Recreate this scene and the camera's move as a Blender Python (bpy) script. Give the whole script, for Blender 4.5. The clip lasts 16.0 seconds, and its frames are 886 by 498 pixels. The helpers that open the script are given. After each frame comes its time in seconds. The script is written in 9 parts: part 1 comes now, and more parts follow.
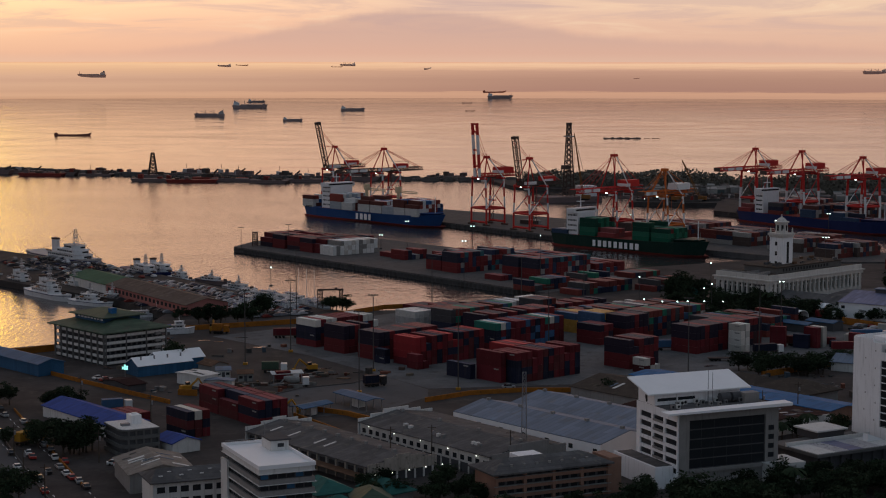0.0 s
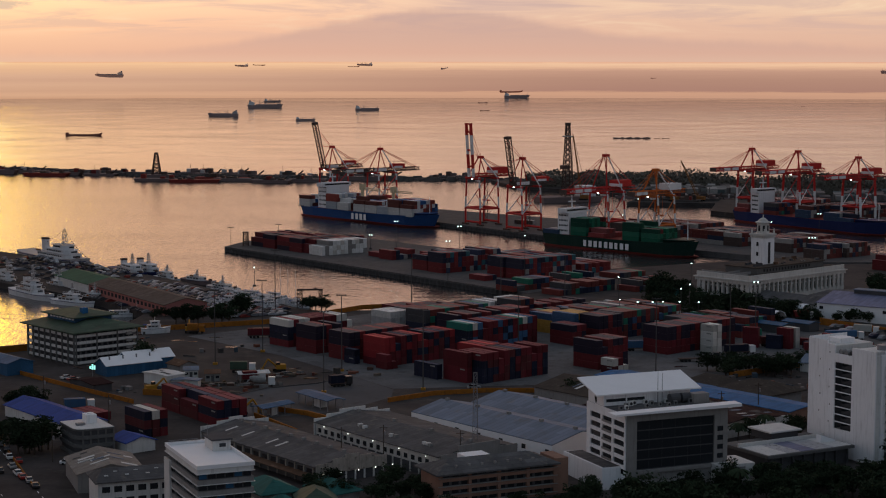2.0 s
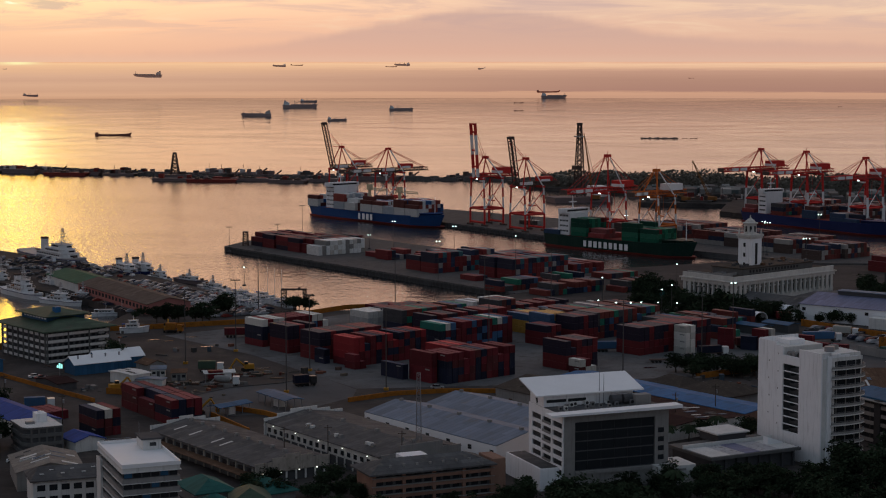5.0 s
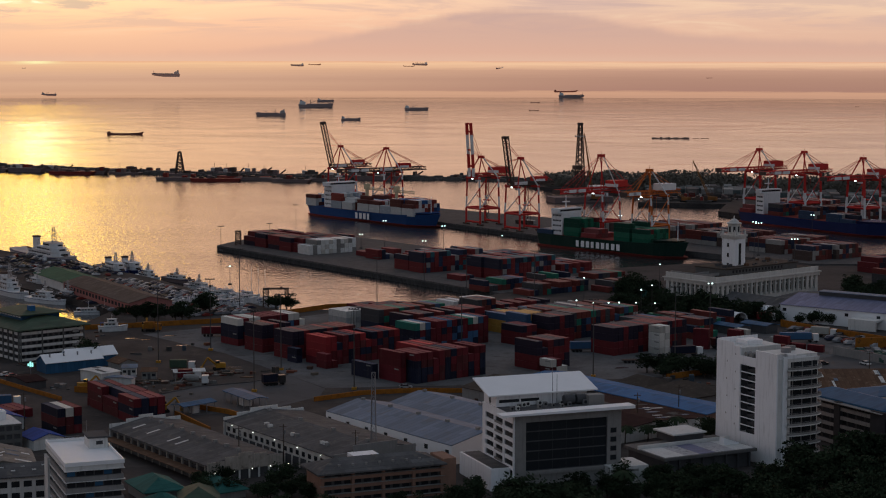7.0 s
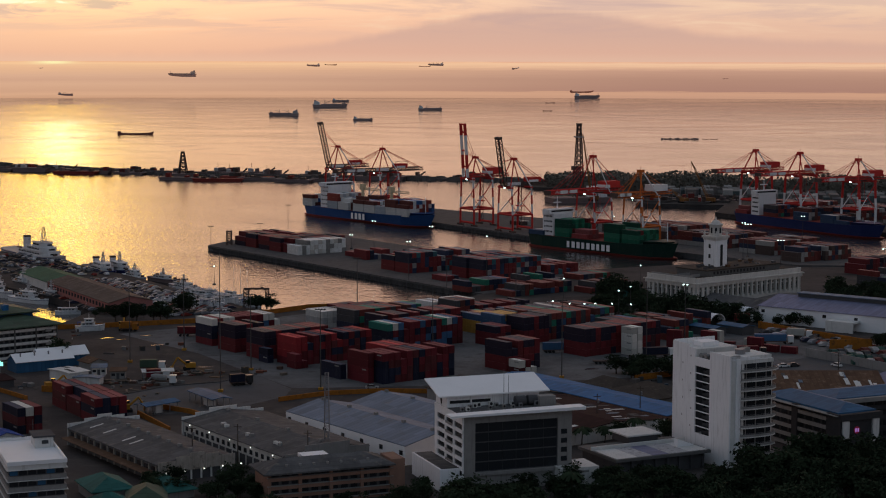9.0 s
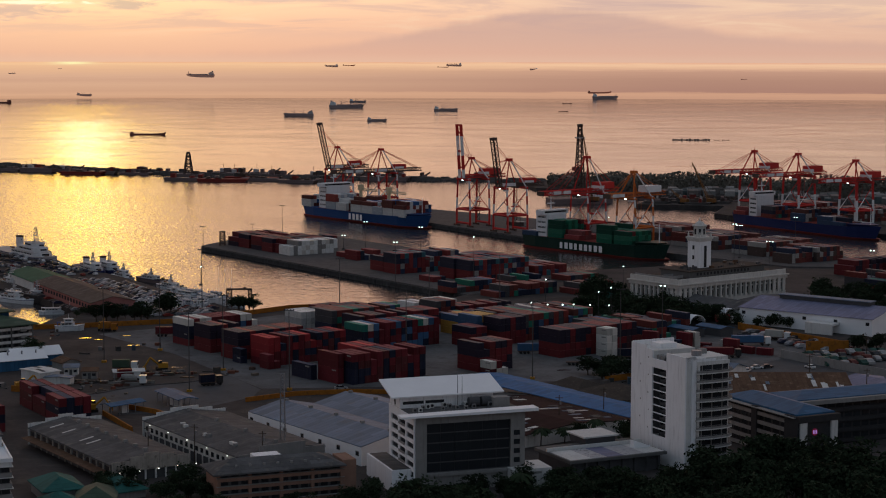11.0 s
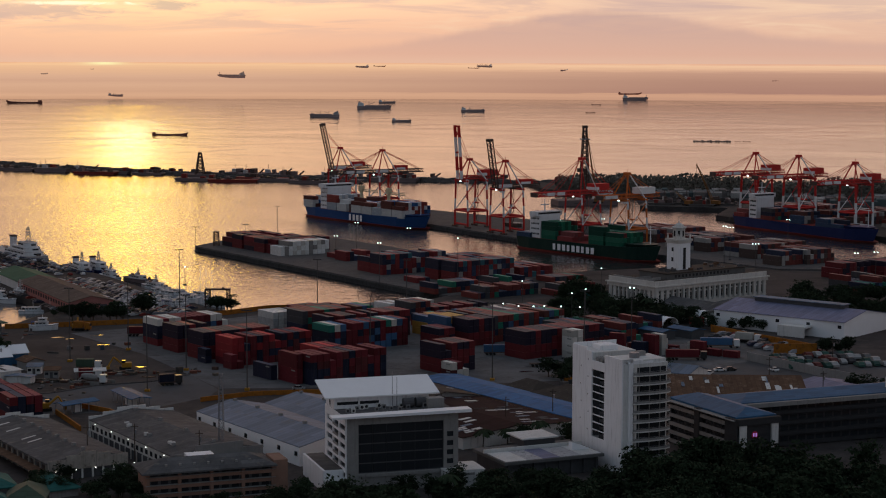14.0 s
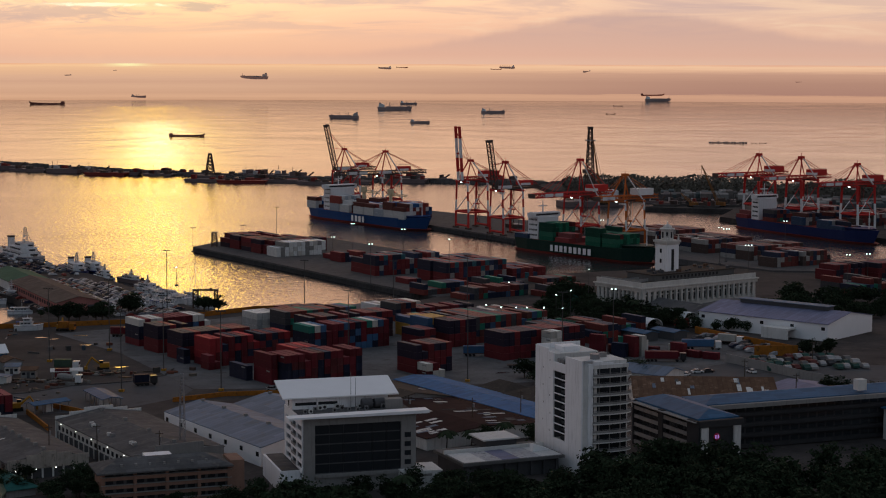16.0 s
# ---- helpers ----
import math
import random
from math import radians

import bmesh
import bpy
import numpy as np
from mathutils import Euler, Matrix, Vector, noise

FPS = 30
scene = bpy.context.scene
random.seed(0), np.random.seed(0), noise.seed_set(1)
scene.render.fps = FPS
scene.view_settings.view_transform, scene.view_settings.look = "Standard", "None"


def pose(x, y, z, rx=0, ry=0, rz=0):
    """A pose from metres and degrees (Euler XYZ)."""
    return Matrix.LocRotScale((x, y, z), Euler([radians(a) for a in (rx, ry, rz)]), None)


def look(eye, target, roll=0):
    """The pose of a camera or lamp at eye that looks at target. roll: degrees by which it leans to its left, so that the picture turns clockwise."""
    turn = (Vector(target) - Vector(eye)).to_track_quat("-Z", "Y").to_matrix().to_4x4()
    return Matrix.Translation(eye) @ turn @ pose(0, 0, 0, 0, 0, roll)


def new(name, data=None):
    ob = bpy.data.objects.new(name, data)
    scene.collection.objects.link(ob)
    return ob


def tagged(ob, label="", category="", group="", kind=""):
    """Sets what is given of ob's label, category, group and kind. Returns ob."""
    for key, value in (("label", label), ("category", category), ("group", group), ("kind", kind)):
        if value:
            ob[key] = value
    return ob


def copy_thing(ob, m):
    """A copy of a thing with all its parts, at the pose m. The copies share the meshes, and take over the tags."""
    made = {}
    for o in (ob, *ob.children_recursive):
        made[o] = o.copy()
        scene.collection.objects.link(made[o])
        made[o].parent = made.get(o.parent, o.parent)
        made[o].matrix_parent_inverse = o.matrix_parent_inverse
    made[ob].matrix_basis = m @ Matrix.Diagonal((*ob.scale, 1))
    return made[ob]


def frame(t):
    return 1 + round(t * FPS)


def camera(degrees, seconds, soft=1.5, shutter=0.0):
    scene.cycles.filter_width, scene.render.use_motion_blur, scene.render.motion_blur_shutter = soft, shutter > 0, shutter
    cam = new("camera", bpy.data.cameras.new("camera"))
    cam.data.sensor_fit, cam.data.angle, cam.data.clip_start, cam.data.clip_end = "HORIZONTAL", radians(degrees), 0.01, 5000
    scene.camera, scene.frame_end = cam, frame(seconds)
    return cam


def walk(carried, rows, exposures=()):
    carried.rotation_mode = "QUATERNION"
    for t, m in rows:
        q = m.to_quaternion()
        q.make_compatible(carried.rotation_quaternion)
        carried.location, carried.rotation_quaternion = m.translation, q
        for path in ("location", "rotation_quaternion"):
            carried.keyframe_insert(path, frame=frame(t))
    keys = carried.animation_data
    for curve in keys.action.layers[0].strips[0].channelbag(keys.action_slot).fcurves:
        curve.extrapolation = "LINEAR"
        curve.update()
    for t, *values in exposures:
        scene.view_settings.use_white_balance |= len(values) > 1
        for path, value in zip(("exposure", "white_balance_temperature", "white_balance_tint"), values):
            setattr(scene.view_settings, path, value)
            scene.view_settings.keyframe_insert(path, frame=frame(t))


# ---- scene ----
# camera: a drone gliding to the right, about 115 m above the harbour
cam = camera(26.73, 16.0, soft=1.1)
ROWS = [
    (0.0, 0.00, 0.00, 114.70, 0.007, -6.006, -0.064),
    (0.5, 4.91, -0.30, 114.87, 0.170, -6.006, -0.058),
    (1.0, 10.00, -0.53, 114.95, 0.348, -6.018, -0.050),
    (1.5, 14.98, -0.60, 114.98, 0.546, -6.020, -0.046),
    (2.0, 19.74, -0.57, 115.04, 0.752, -6.018, -0.028),
    (2.5, 24.41, -0.50, 114.96, 0.954, -6.010, 0.004),
    (3.0, 29.04, -0.40, 114.88, 1.156, -6.000, -0.013),
    (3.5, 33.74, -0.33, 114.95, 1.425, -6.007, -0.000),
    (4.0, 38.44, -0.21, 115.09, 1.729, -6.017, -0.013),
    (6.5, 61.99, 1.02, 115.10, 2.795, -6.018, 0.004),
    (7.0, 66.61, 1.13, 115.13, 2.984, -6.032, -0.049),
    (7.5, 71.24, 1.25, 115.19, 3.155, -6.032, -0.053),
    (8.0, 75.97, 1.41, 115.24, 3.338, -6.033, -0.077),
    (8.5, 80.63, 1.64, 115.33, 3.508, -6.032, -0.070),
    (9.0, 85.32, 1.85, 115.33, 3.691, -6.025, -0.102),
    (11.5, 108.60, 3.43, 115.48, 4.661, -6.002, -0.121),
    (12.0, 113.17, 3.70, 115.45, 4.867, -5.994, -0.150),
    (12.5, 117.89, 3.92, 115.58, 5.084, -5.996, -0.143),
    (13.0, 122.51, 4.15, 115.60, 5.286, -5.991, -0.141),
    (13.5, 127.06, 4.43, 115.64, 5.498, -5.985, -0.160),
    (14.0, 131.77, 4.76, 115.72, 5.719, -5.985, -0.180),
    (14.5, 136.49, 5.11, 115.80, 5.947, -5.987, -0.165),
    (15.0, 141.06, 5.57, 115.88, 6.168, -5.982, -0.196),
    (15.5, 145.71, 6.12, 115.80, 6.399, -5.968, -0.210),
    (16.0, 150.33, 6.79, 115.69, 6.624, -5.949, -0.166),
]
walk(cam, [(t, pose(x, y, z, 90 + pitch, roll, yaw)) for t, x, y, z, yaw, pitch, roll in ROWS])


# ---- sky and sun ----
SUN_AZ, SUN_EL = -15.3, 2.9   # degrees right of +y, above the horizon
SUN_DIR = Vector((math.sin(radians(SUN_AZ)) * math.cos(radians(SUN_EL)), math.cos(radians(SUN_AZ)) * math.cos(radians(SUN_EL)), math.sin(radians(SUN_EL))))


class Nodes:
    """Small helper to write node trees."""

    def __init__(self, tree):
        self.t = tree
        tree.nodes.clear()

    def add(self, kind, **kw):
        n = self.t.nodes.new(kind)
        for k, v in kw.items():
            if k == "op":
                n.operation = v
            elif k == "blend":
                n.blend_type = v
            elif k == "data":
                n.data_type = v
        return n

    def link(self, a, b):
        self.t.links.new(a, b)

    def put(self, sock, v):
        if isinstance(v, (int, float)):
            sock.default_value = v
        elif isinstance(v, (tuple, list)):
            sock.default_value = tuple(v) + ((1.0,) if sock.type == "RGBA" and len(v) == 3 else ())
        else:
            self.link(v, sock)

    def math(self, op, a, b=None, c=None):
        n = self.add("ShaderNodeMath", op=op)
        self.put(n.inputs[0], a)
        if b is not None:
            self.put(n.inputs[1], b)
        if c is not None:
            self.put(n.inputs[2], c)
        return n.outputs[0]

    def vmath(self, op, a, b=None):
        n = self.add("ShaderNodeVectorMath", op=op)
        self.put(n.inputs[0], a)
        if b is not None:
            self.put(n.inputs[1], b)
        return n.outputs["Value"] if op in ("DOT_PRODUCT", "LENGTH") else n.outputs[0]

    def mix(self, f, a, b, blend="MIX"):
        n = self.add("ShaderNodeMix", data="RGBA", blend=blend)
        self.put(n.inputs[0], f)
        self.put(n.inputs[6], a)
        self.put(n.inputs[7], b)
        return n.outputs[2]

    def noise(self, vec, scale, detail=3.0, rough=0.55, dist=0.0):
        n = self.add("ShaderNodeTexNoise")
        self.put(n.inputs["Vector"], vec)
        n.inputs["Scale"].default_value = scale
        n.inputs["Detail"].default_value = detail
        n.inputs["Roughness"].default_value = rough
        n.inputs["Distortion"].default_value = dist
        return n.outputs["Fac"]

    def ramp(self, fac, stops):
        n = self.add("ShaderNodeValToRGB")
        self.put(n.inputs[0], fac)
        els = n.color_ramp.elements
        while len(els) < len(stops):
            els.new(0.5)
        for e, (p, col) in zip(els, stops):
            e.position = p
            e.color = (*col, 1.0) if isinstance(col, tuple) else (col, col, col, 1.0)
        return n.outputs[0]

    def range(self, v, a, b, c=0.0, d=1.0, smooth=True):
        n = self.add("ShaderNodeMapRange")
        n.interpolation_type = "SMOOTHSTEP" if smooth else "LINEAR"
        self.put(n.inputs[0], v)
        for i, q in enumerate((a, b, c, d)):
            n.inputs[i + 1].default_value = q
        return n.outputs[0]


def make_world():
    w = bpy.data.worlds.new("sunset_sky")
    w.use_nodes = True
    scene.world = w
    n = Nodes(w.node_tree)
    way = n.add("ShaderNodeTexCoord").outputs["Generated"]
    sep = n.add("ShaderNodeSeparateXYZ")
    n.link(way, sep.inputs[0])
    up = sep.outputs[2]
    az = n.math("ARCTAN2", sep.outputs[0], sep.outputs[1])
    # hazy dusk dome, from the horizon to the zenith
    dome = n.ramp(n.math("MULTIPLY_ADD", up, 0.5, 0.5), [
        (0.0, (0.06, 0.05, 0.05)), (0.49, (0.40, 0.25, 0.19)), (0.4970, (0.94, 0.64, 0.48)), (0.4979, (0.97, 0.68, 0.51)), (0.4986, (0.89, 0.55, 0.41)), (0.500, (0.86, 0.52, 0.385)), (0.5087, (0.90, 0.60, 0.45)),
        (0.514, (1.0, 0.73, 0.53)), (0.526, (1.06, 0.73, 0.55)), (0.54, (0.84, 0.51, 0.40)), (0.58, (0.90, 0.55, 0.47)), (0.64, (0.98, 0.62, 0.51)), (0.74, (0.49, 0.40, 0.385)), (0.85, (0.35, 0.335, 0.37)), (1.0, (0.26, 0.29, 0.38))])
    # the half of the sky behind the camera is dimmer and bluer
    east = n.range(sep.outputs[1], -0.6, 0.88)
    dome = n.mix(n.math("MULTIPLY_ADD", east, -0.92, 0.92), dome, (0.176, 0.246, 0.326))
    sky = n.add("ShaderNodeTexSky")
    sky.sky_type, sky.sun_disc = "NISHITA", False
    sky.sun_elevation, sky.sun_rotation = radians(SUN_EL), radians(SUN_AZ)
    sky.dust_density, sky.air_density = 3.0, 1.2
    nish = n.mix(1.0, sky.outputs[0], (0.10, 0.10, 0.10), "MULTIPLY")
    dome = n.mix(0.15, dome, nish)
    # clouds: long low streaks
    flat = n.add("ShaderNodeCombineXYZ")
    n.put(flat.inputs[0], n.math("MULTIPLY", az, 9.0))
    n.put(flat.inputs[1], n.math("MULTIPLY", up, 85.0))
    streak = n.noise(flat.outputs[0], 1.3, 5.0, 0.6, 0.6)
    high = n.range(up, 0.004, 0.018)
    low = n.range(up, 0.25, 0.10)
    cover = n.math("MULTIPLY", n.math("MULTIPLY", n.range(streak, 0.46, 0.62), high), low)
    dome = n.mix(n.math("MULTIPLY", cover, 0.42), dome, (0.56, 0.39, 0.37))
    lit = n.math("MULTIPLY", n.math("MULTIPLY", n.range(streak, 0.46, 0.34), high), low)
    dome = n.mix(n.math("MULTIPLY", lit, 0.35), dome, (0.98, 0.74, 0.50))
    # a broad mauve cloud above the mountain
    cx, cy = n.math("DIVIDE", n.math("SUBTRACT", az, radians(1.2)), radians(3.4)), n.math("DIVIDE", n.math("SUBTRACT", up, 0.027), 0.011)
    mass = n.math("POWER", 2.718, n.math("MULTIPLY", n.math("ADD", n.math("MULTIPLY", cx, cx), n.math("MULTIPLY", cy, cy)), -1.0))
    mass = n.math("MULTIPLY", mass, n.range(streak, 0.30, 0.62, 0.35, 1.0))
    dome = n.mix(n.math("MULTIPLY", mass, 0.72), dome, (0.60, 0.42, 0.385))
    # small clouds over the sun: a mauve veil, a bright edge and a dark puff
    wisp = n.noise(n.vmath("MULTIPLY", way, (70, 70, 330)), 1.0, 5.0, 0.6, 1.0)
    for side, at, wide, tall, colour, much in ((-2.8, 0.0216, 2.4, 0.0050, (0.66, 0.43, 0.38), 0.75), (-1.5, 0.0256, 1.7, 0.0010, (1.10, 0.98, 0.70), 1.0), (1.35, 0.0252, 0.75, 0.0026, (0.62, 0.42, 0.37), 0.8), (4.5, 0.0278, 3.0, 0.0016, (0.68, 0.47, 0.43), 0.5)):
        cx, cy = n.math("DIVIDE", n.math("SUBTRACT", az, radians(SUN_AZ + side)), radians(wide)), n.math("DIVIDE", n.math("SUBTRACT", up, at), tall)
        veil = n.math("POWER", 2.718, n.math("MULTIPLY", n.math("ADD", n.math("MULTIPLY", cx, cx), n.math("MULTIPLY", cy, cy)), -1.0))
        dome = n.mix(n.math("MULTIPLY", n.range(n.math("MULTIPLY_ADD", wisp, 2.4, veil), 1.25, 2.1), n.math("MULTIPLY", n.range(veil, 0.02, 0.35), much)), dome, colour)
    # glow round the veiled sun; a cloud bank hides it near the horizon
    aside = n.math("SUBTRACT", az, radians(SUN_AZ))
    above = n.math("SUBTRACT", up, math.sin(radians(SUN_EL)))
    bank = n.range(up, 0.012, 0.054, 0.03, 1.0)

    def glow(width, height):
        p, q = n.math("DIVIDE", aside, radians(width)), n.math("DIVIDE", above, radians(height))
        return n.math("POWER", 2.718, n.math("MULTIPLY", n.math("ADD", n.math("MULTIPLY", p, p), n.math("MULTIPLY", q, q)), -1.0))

    dome = n.mix(1.0, dome, n.mix(glow(6.0, 2.4), (0, 0, 0), (0.07, 0.10, -0.03)), "ADD")
    dome = n.mix(1.0, dome, n.mix(n.math("MULTIPLY", glow(2.1, 1.25), bank), (0, 0, 0), (0.70, 0.56, -0.52)), "ADD")
    dome = n.mix(1.0, dome, n.mix(n.math("MULTIPLY", glow(0.85, 0.42), bank), (0, 0, 0), (4.4, 3.8, 2.7)), "ADD")
    # added sky glow above the sun, out of view, to gild the basin's reflection
    turn = n.math("DIVIDE", n.math("SUBTRACT", az, radians(SUN_AZ)), radians(2.1))
    upper_glow = n.math("POWER", 2.718, n.math("MULTIPLY", n.math("MULTIPLY", turn, turn), -1.0))
    upper_glow = n.math("MULTIPLY", upper_glow, n.math("MULTIPLY", n.range(up, 0.078, 0.125), n.range(up, 0.28, 0.15)))
    dome = n.mix(1.0, dome, n.mix(upper_glow, (0, 0, 0), (1.3, 0.75, -0.25)), "ADD")
    narrow = n.math("POWER", upper_glow, 3.0)
    dome = n.mix(1.0, dome, n.mix(narrow, (0, 0, 0), (6.0, 3.7, -0.40)), "ADD")
    broad = n.math("POWER", 2.718, n.math("MULTIPLY", n.math("MULTIPLY", turn, turn), -0.05))
    broad = n.math("MULTIPLY", broad, n.math("MULTIPLY", n.range(up, 0.06, 0.12), n.range(up, 0.32, 0.18)))
    dome = n.mix(1.0, dome, n.mix(broad, (0, 0, 0), (0.42, 0.24, 0.10)), "ADD")
    # the far mountain across the bay, faint in the haze
    off = n.math("DIVIDE", n.math("SUBTRACT", az, radians(-1.0)), radians(5.2))
    hill = n.math("MULTIPLY", n.math("POWER", 2.718, n.math("MULTIPLY", n.math("MULTIPLY", off, off), -1.0)), 0.0240)
    off2 = n.math("DIVIDE", n.math("SUBTRACT", az, radians(8.5)), radians(4.5))
    hill2 = n.math("MULTIPLY", n.math("POWER", 2.718, n.math("MULTIPLY", n.math("MULTIPLY", off2, off2), -1.0)), 0.006)
    rough = n.noise(n.vmath("MULTIPLY", way, (60, 60, 0)), 1.0, 4.0)
    skyline = n.math("ADD", n.math("ADD", hill, hill2), n.math("MULTIPLY_ADD", rough, 0.006, -0.004))
    below = n.range(n.math("SUBTRACT", skyline, up), -0.0022, 0.0030)
    depth = n.math("MULTIPLY", below, n.range(up, -0.006, 0.012, 0.12, 0.52))
    dome = n.mix(depth, dome, (0.53, 0.345, 0.31))
    bg = n.add("ShaderNodeBackground")
    n.put(bg.inputs[0], dome)
    bg.inputs[1].default_value = 1.0
    out = n.add("ShaderNodeOutputWorld")
    n.link(bg.outputs[0], out.inputs[0])


make_world()
sun = new("sun", bpy.data.lights.new("sun", "SUN"))
sun.data.energy, sun.data.angle, sun.data.color = 0.0001, radians(0.6), (1.0, 0.64, 0.27)
sun.matrix_world = look(SUN_DIR * 1000, (0, 0, 0))

# ---- materials ----
def mat(name, col, rough=0.7, metal=0.0, var=0.25, scale=0.35, fine=3.0, stain=None, bump=0.0, spread=0.0, streaks=0.0, ribs=0.0):
    """A painted, stained or weathered surface. var: how much the colour drifts; stain: a second colour in patches; spread: change from object to object."""
    m = bpy.data.materials.new(name)
    m.use_nodes = True
    n = Nodes(m.node_tree)
    pos = n.add("ShaderNodeNewGeometry").outputs["Position"]
    big = n.noise(pos, scale, 4.0, 0.6)
    small = n.noise(pos, fine, 3.0, 0.6)
    tone = n.math("ADD", n.math("MULTIPLY_ADD", big, var * 2.0, 1.0 - var), n.math("MULTIPLY_ADD", small, var, -0.5 * var))
    if spread:
        tone = n.math("MULTIPLY", tone, n.math("MULTIPLY_ADD", n.add("ShaderNodeObjectInfo").outputs["Random"], 2 * spread, 1.0 - spread))
    grey = n.add("ShaderNodeCombineXYZ")
    for i in range(3):
        n.link(tone, grey.inputs[i])
    base = (*col, 1.0)
    c = n.mix(1.0, base, grey.outputs[0], "MULTIPLY")
    if stain:
        c = n.mix(n.range(n.noise(pos, scale * 2.3, 6.0, 0.65, 0.4), 0.52, 0.72), c, stain)
    if streaks:
        tall = n.vmath("MULTIPLY", pos, (1.6, 1.6, 0.12))
        c = n.mix(n.math("MULTIPLY", n.range(n.noise(tall, 1.0, 4.0, 0.6), 0.5, 0.75), streaks), c, (0.10, 0.09, 0.08))
    if ribs:
        # overlapping roof sheets: a dark lap every so many metres, and whole sheets lighter or darker
        at = n.add("ShaderNodeSeparateXYZ")
        n.link(n.add("ShaderNodeTexCoord").outputs["Object"], at.inputs[0])
        along = n.math("DIVIDE", at.outputs[1], ribs)
        lap = n.range(n.math("FRACT", along), 0.0, 0.16, 0.72, 1.0)
        across = n.math("FLOOR", n.math("DIVIDE", at.outputs[0], ribs * 3.4))
        cell = n.add("ShaderNodeCombineXYZ")
        n.link(n.math("FLOOR", along), cell.inputs[0])
        n.link(across, cell.inputs[1])
        white = n.add("ShaderNodeTexWhiteNoise")
        n.link(cell.outputs[0], white.inputs["Vector"])
        sheet = n.math("MULTIPLY", lap, n.math("MULTIPLY_ADD", white.outputs["Value"], 0.34, 0.83))
        tint = n.add("ShaderNodeCombineXYZ")
        for i in range(3):
            n.link(sheet, tint.inputs[i])
        c = n.mix(1.0, c, tint.outputs[0], "MULTIPLY")
    p = n.add("ShaderNodeBsdfPrincipled")
    p.inputs["Specular IOR Level"].default_value = 0.5 if rough < 0.4 else 0.08
    n.link(c, p.inputs["Base Color"])
    n.put(p.inputs["Roughness"], n.math("MULTIPLY_ADD", small, 0.2, max(rough - 0.1, 0.02)))
    p.inputs["Metallic"].default_value = metal
    if bump:
        b = n.add("ShaderNodeBump")
        b.inputs["Strength"].default_value = bump
        n.link(small, b.inputs["Height"])
        n.link(b.outputs[0], p.inputs["Normal"])
    out = n.add("ShaderNodeOutputMaterial")
    n.link(p.outputs[0], out.inputs[0])
    return m


def sea_mat():
    m = bpy.data.materials.new("sea_water")
    m.use_nodes = True
    n = Nodes(m.node_tree)
    pos = n.add("ShaderNodeNewGeometry").outputs["Position"]
    p = n.add("ShaderNodeBsdfPrincipled")
    p.inputs["Base Color"].default_value = (0.030, 0.030, 0.032, 1)
    p.inputs["IOR"].default_value = 1.33
    # wind lanes: soft bands and curls of smooth and ruffled water, calmer out in the bay
    lanes = n.noise(n.vmath("MULTIPLY", pos, (0.0020, 0.0032, 0.0)), 1.0, 3.5, 0.5, 2.4)
    at = n.add("ShaderNodeSeparateXYZ")
    n.link(pos, at.inputs[0])
    calm = n.range(at.outputs[1], 1600, 1900)
    rough = n.math("MULTIPLY_ADD", calm, -0.035, 0.115)
    n.put(p.inputs["Roughness"], n.math("ADD", rough, n.range(lanes, 0.36, 0.66, 0.0, 0.05)))
    chop = n.noise(n.vmath("MULTIPLY", pos, (0.42, 0.15, 0.0)), 1.0, 2.5, 0.6, 0.6)
    swell = n.noise(n.vmath("MULTIPLY", pos, (0.016, 0.032, 0.0)), 1.0, 4.0, 0.55, 1.5)
    swirl = n.noise(n.vmath("MULTIPLY", pos, (0.0065, 0.0050, 0.0)), 1.0, 1.6, 0.45, 1.8)
    fine = n.math("MULTIPLY", n.math("MULTIPLY_ADD", n.math("MULTIPLY", chop, n.range(at.outputs[1], 720, 1050, 0.3, 1.0)), 1.9, swell), n.math("MULTIPLY_ADD", calm, -0.22, 0.30))
    h = n.math("ADD", fine, n.math("MULTIPLY", swirl, n.math("MULTIPLY_ADD", calm, 1.7, 0.4)))
    b = n.add("ShaderNodeBump")
    b.inputs["Strength"].default_value = 1.0
    b.inputs["Distance"].default_value = 1.0
    n.link(h, b.inputs["Height"])
    n.link(b.outputs[0], p.inputs["Normal"])
    out = n.add("ShaderNodeOutputMaterial")
    n.link(p.outputs[0], out.inputs[0])
    return m


def lin(r, g, b):
    """Display values, 0 to 255, as linear light."""
    return tuple((c / 255 / 12.92) if c < 10.3 else ((c / 255 + 0.055) / 1.055) ** 2.4 for c in (r, g, b))


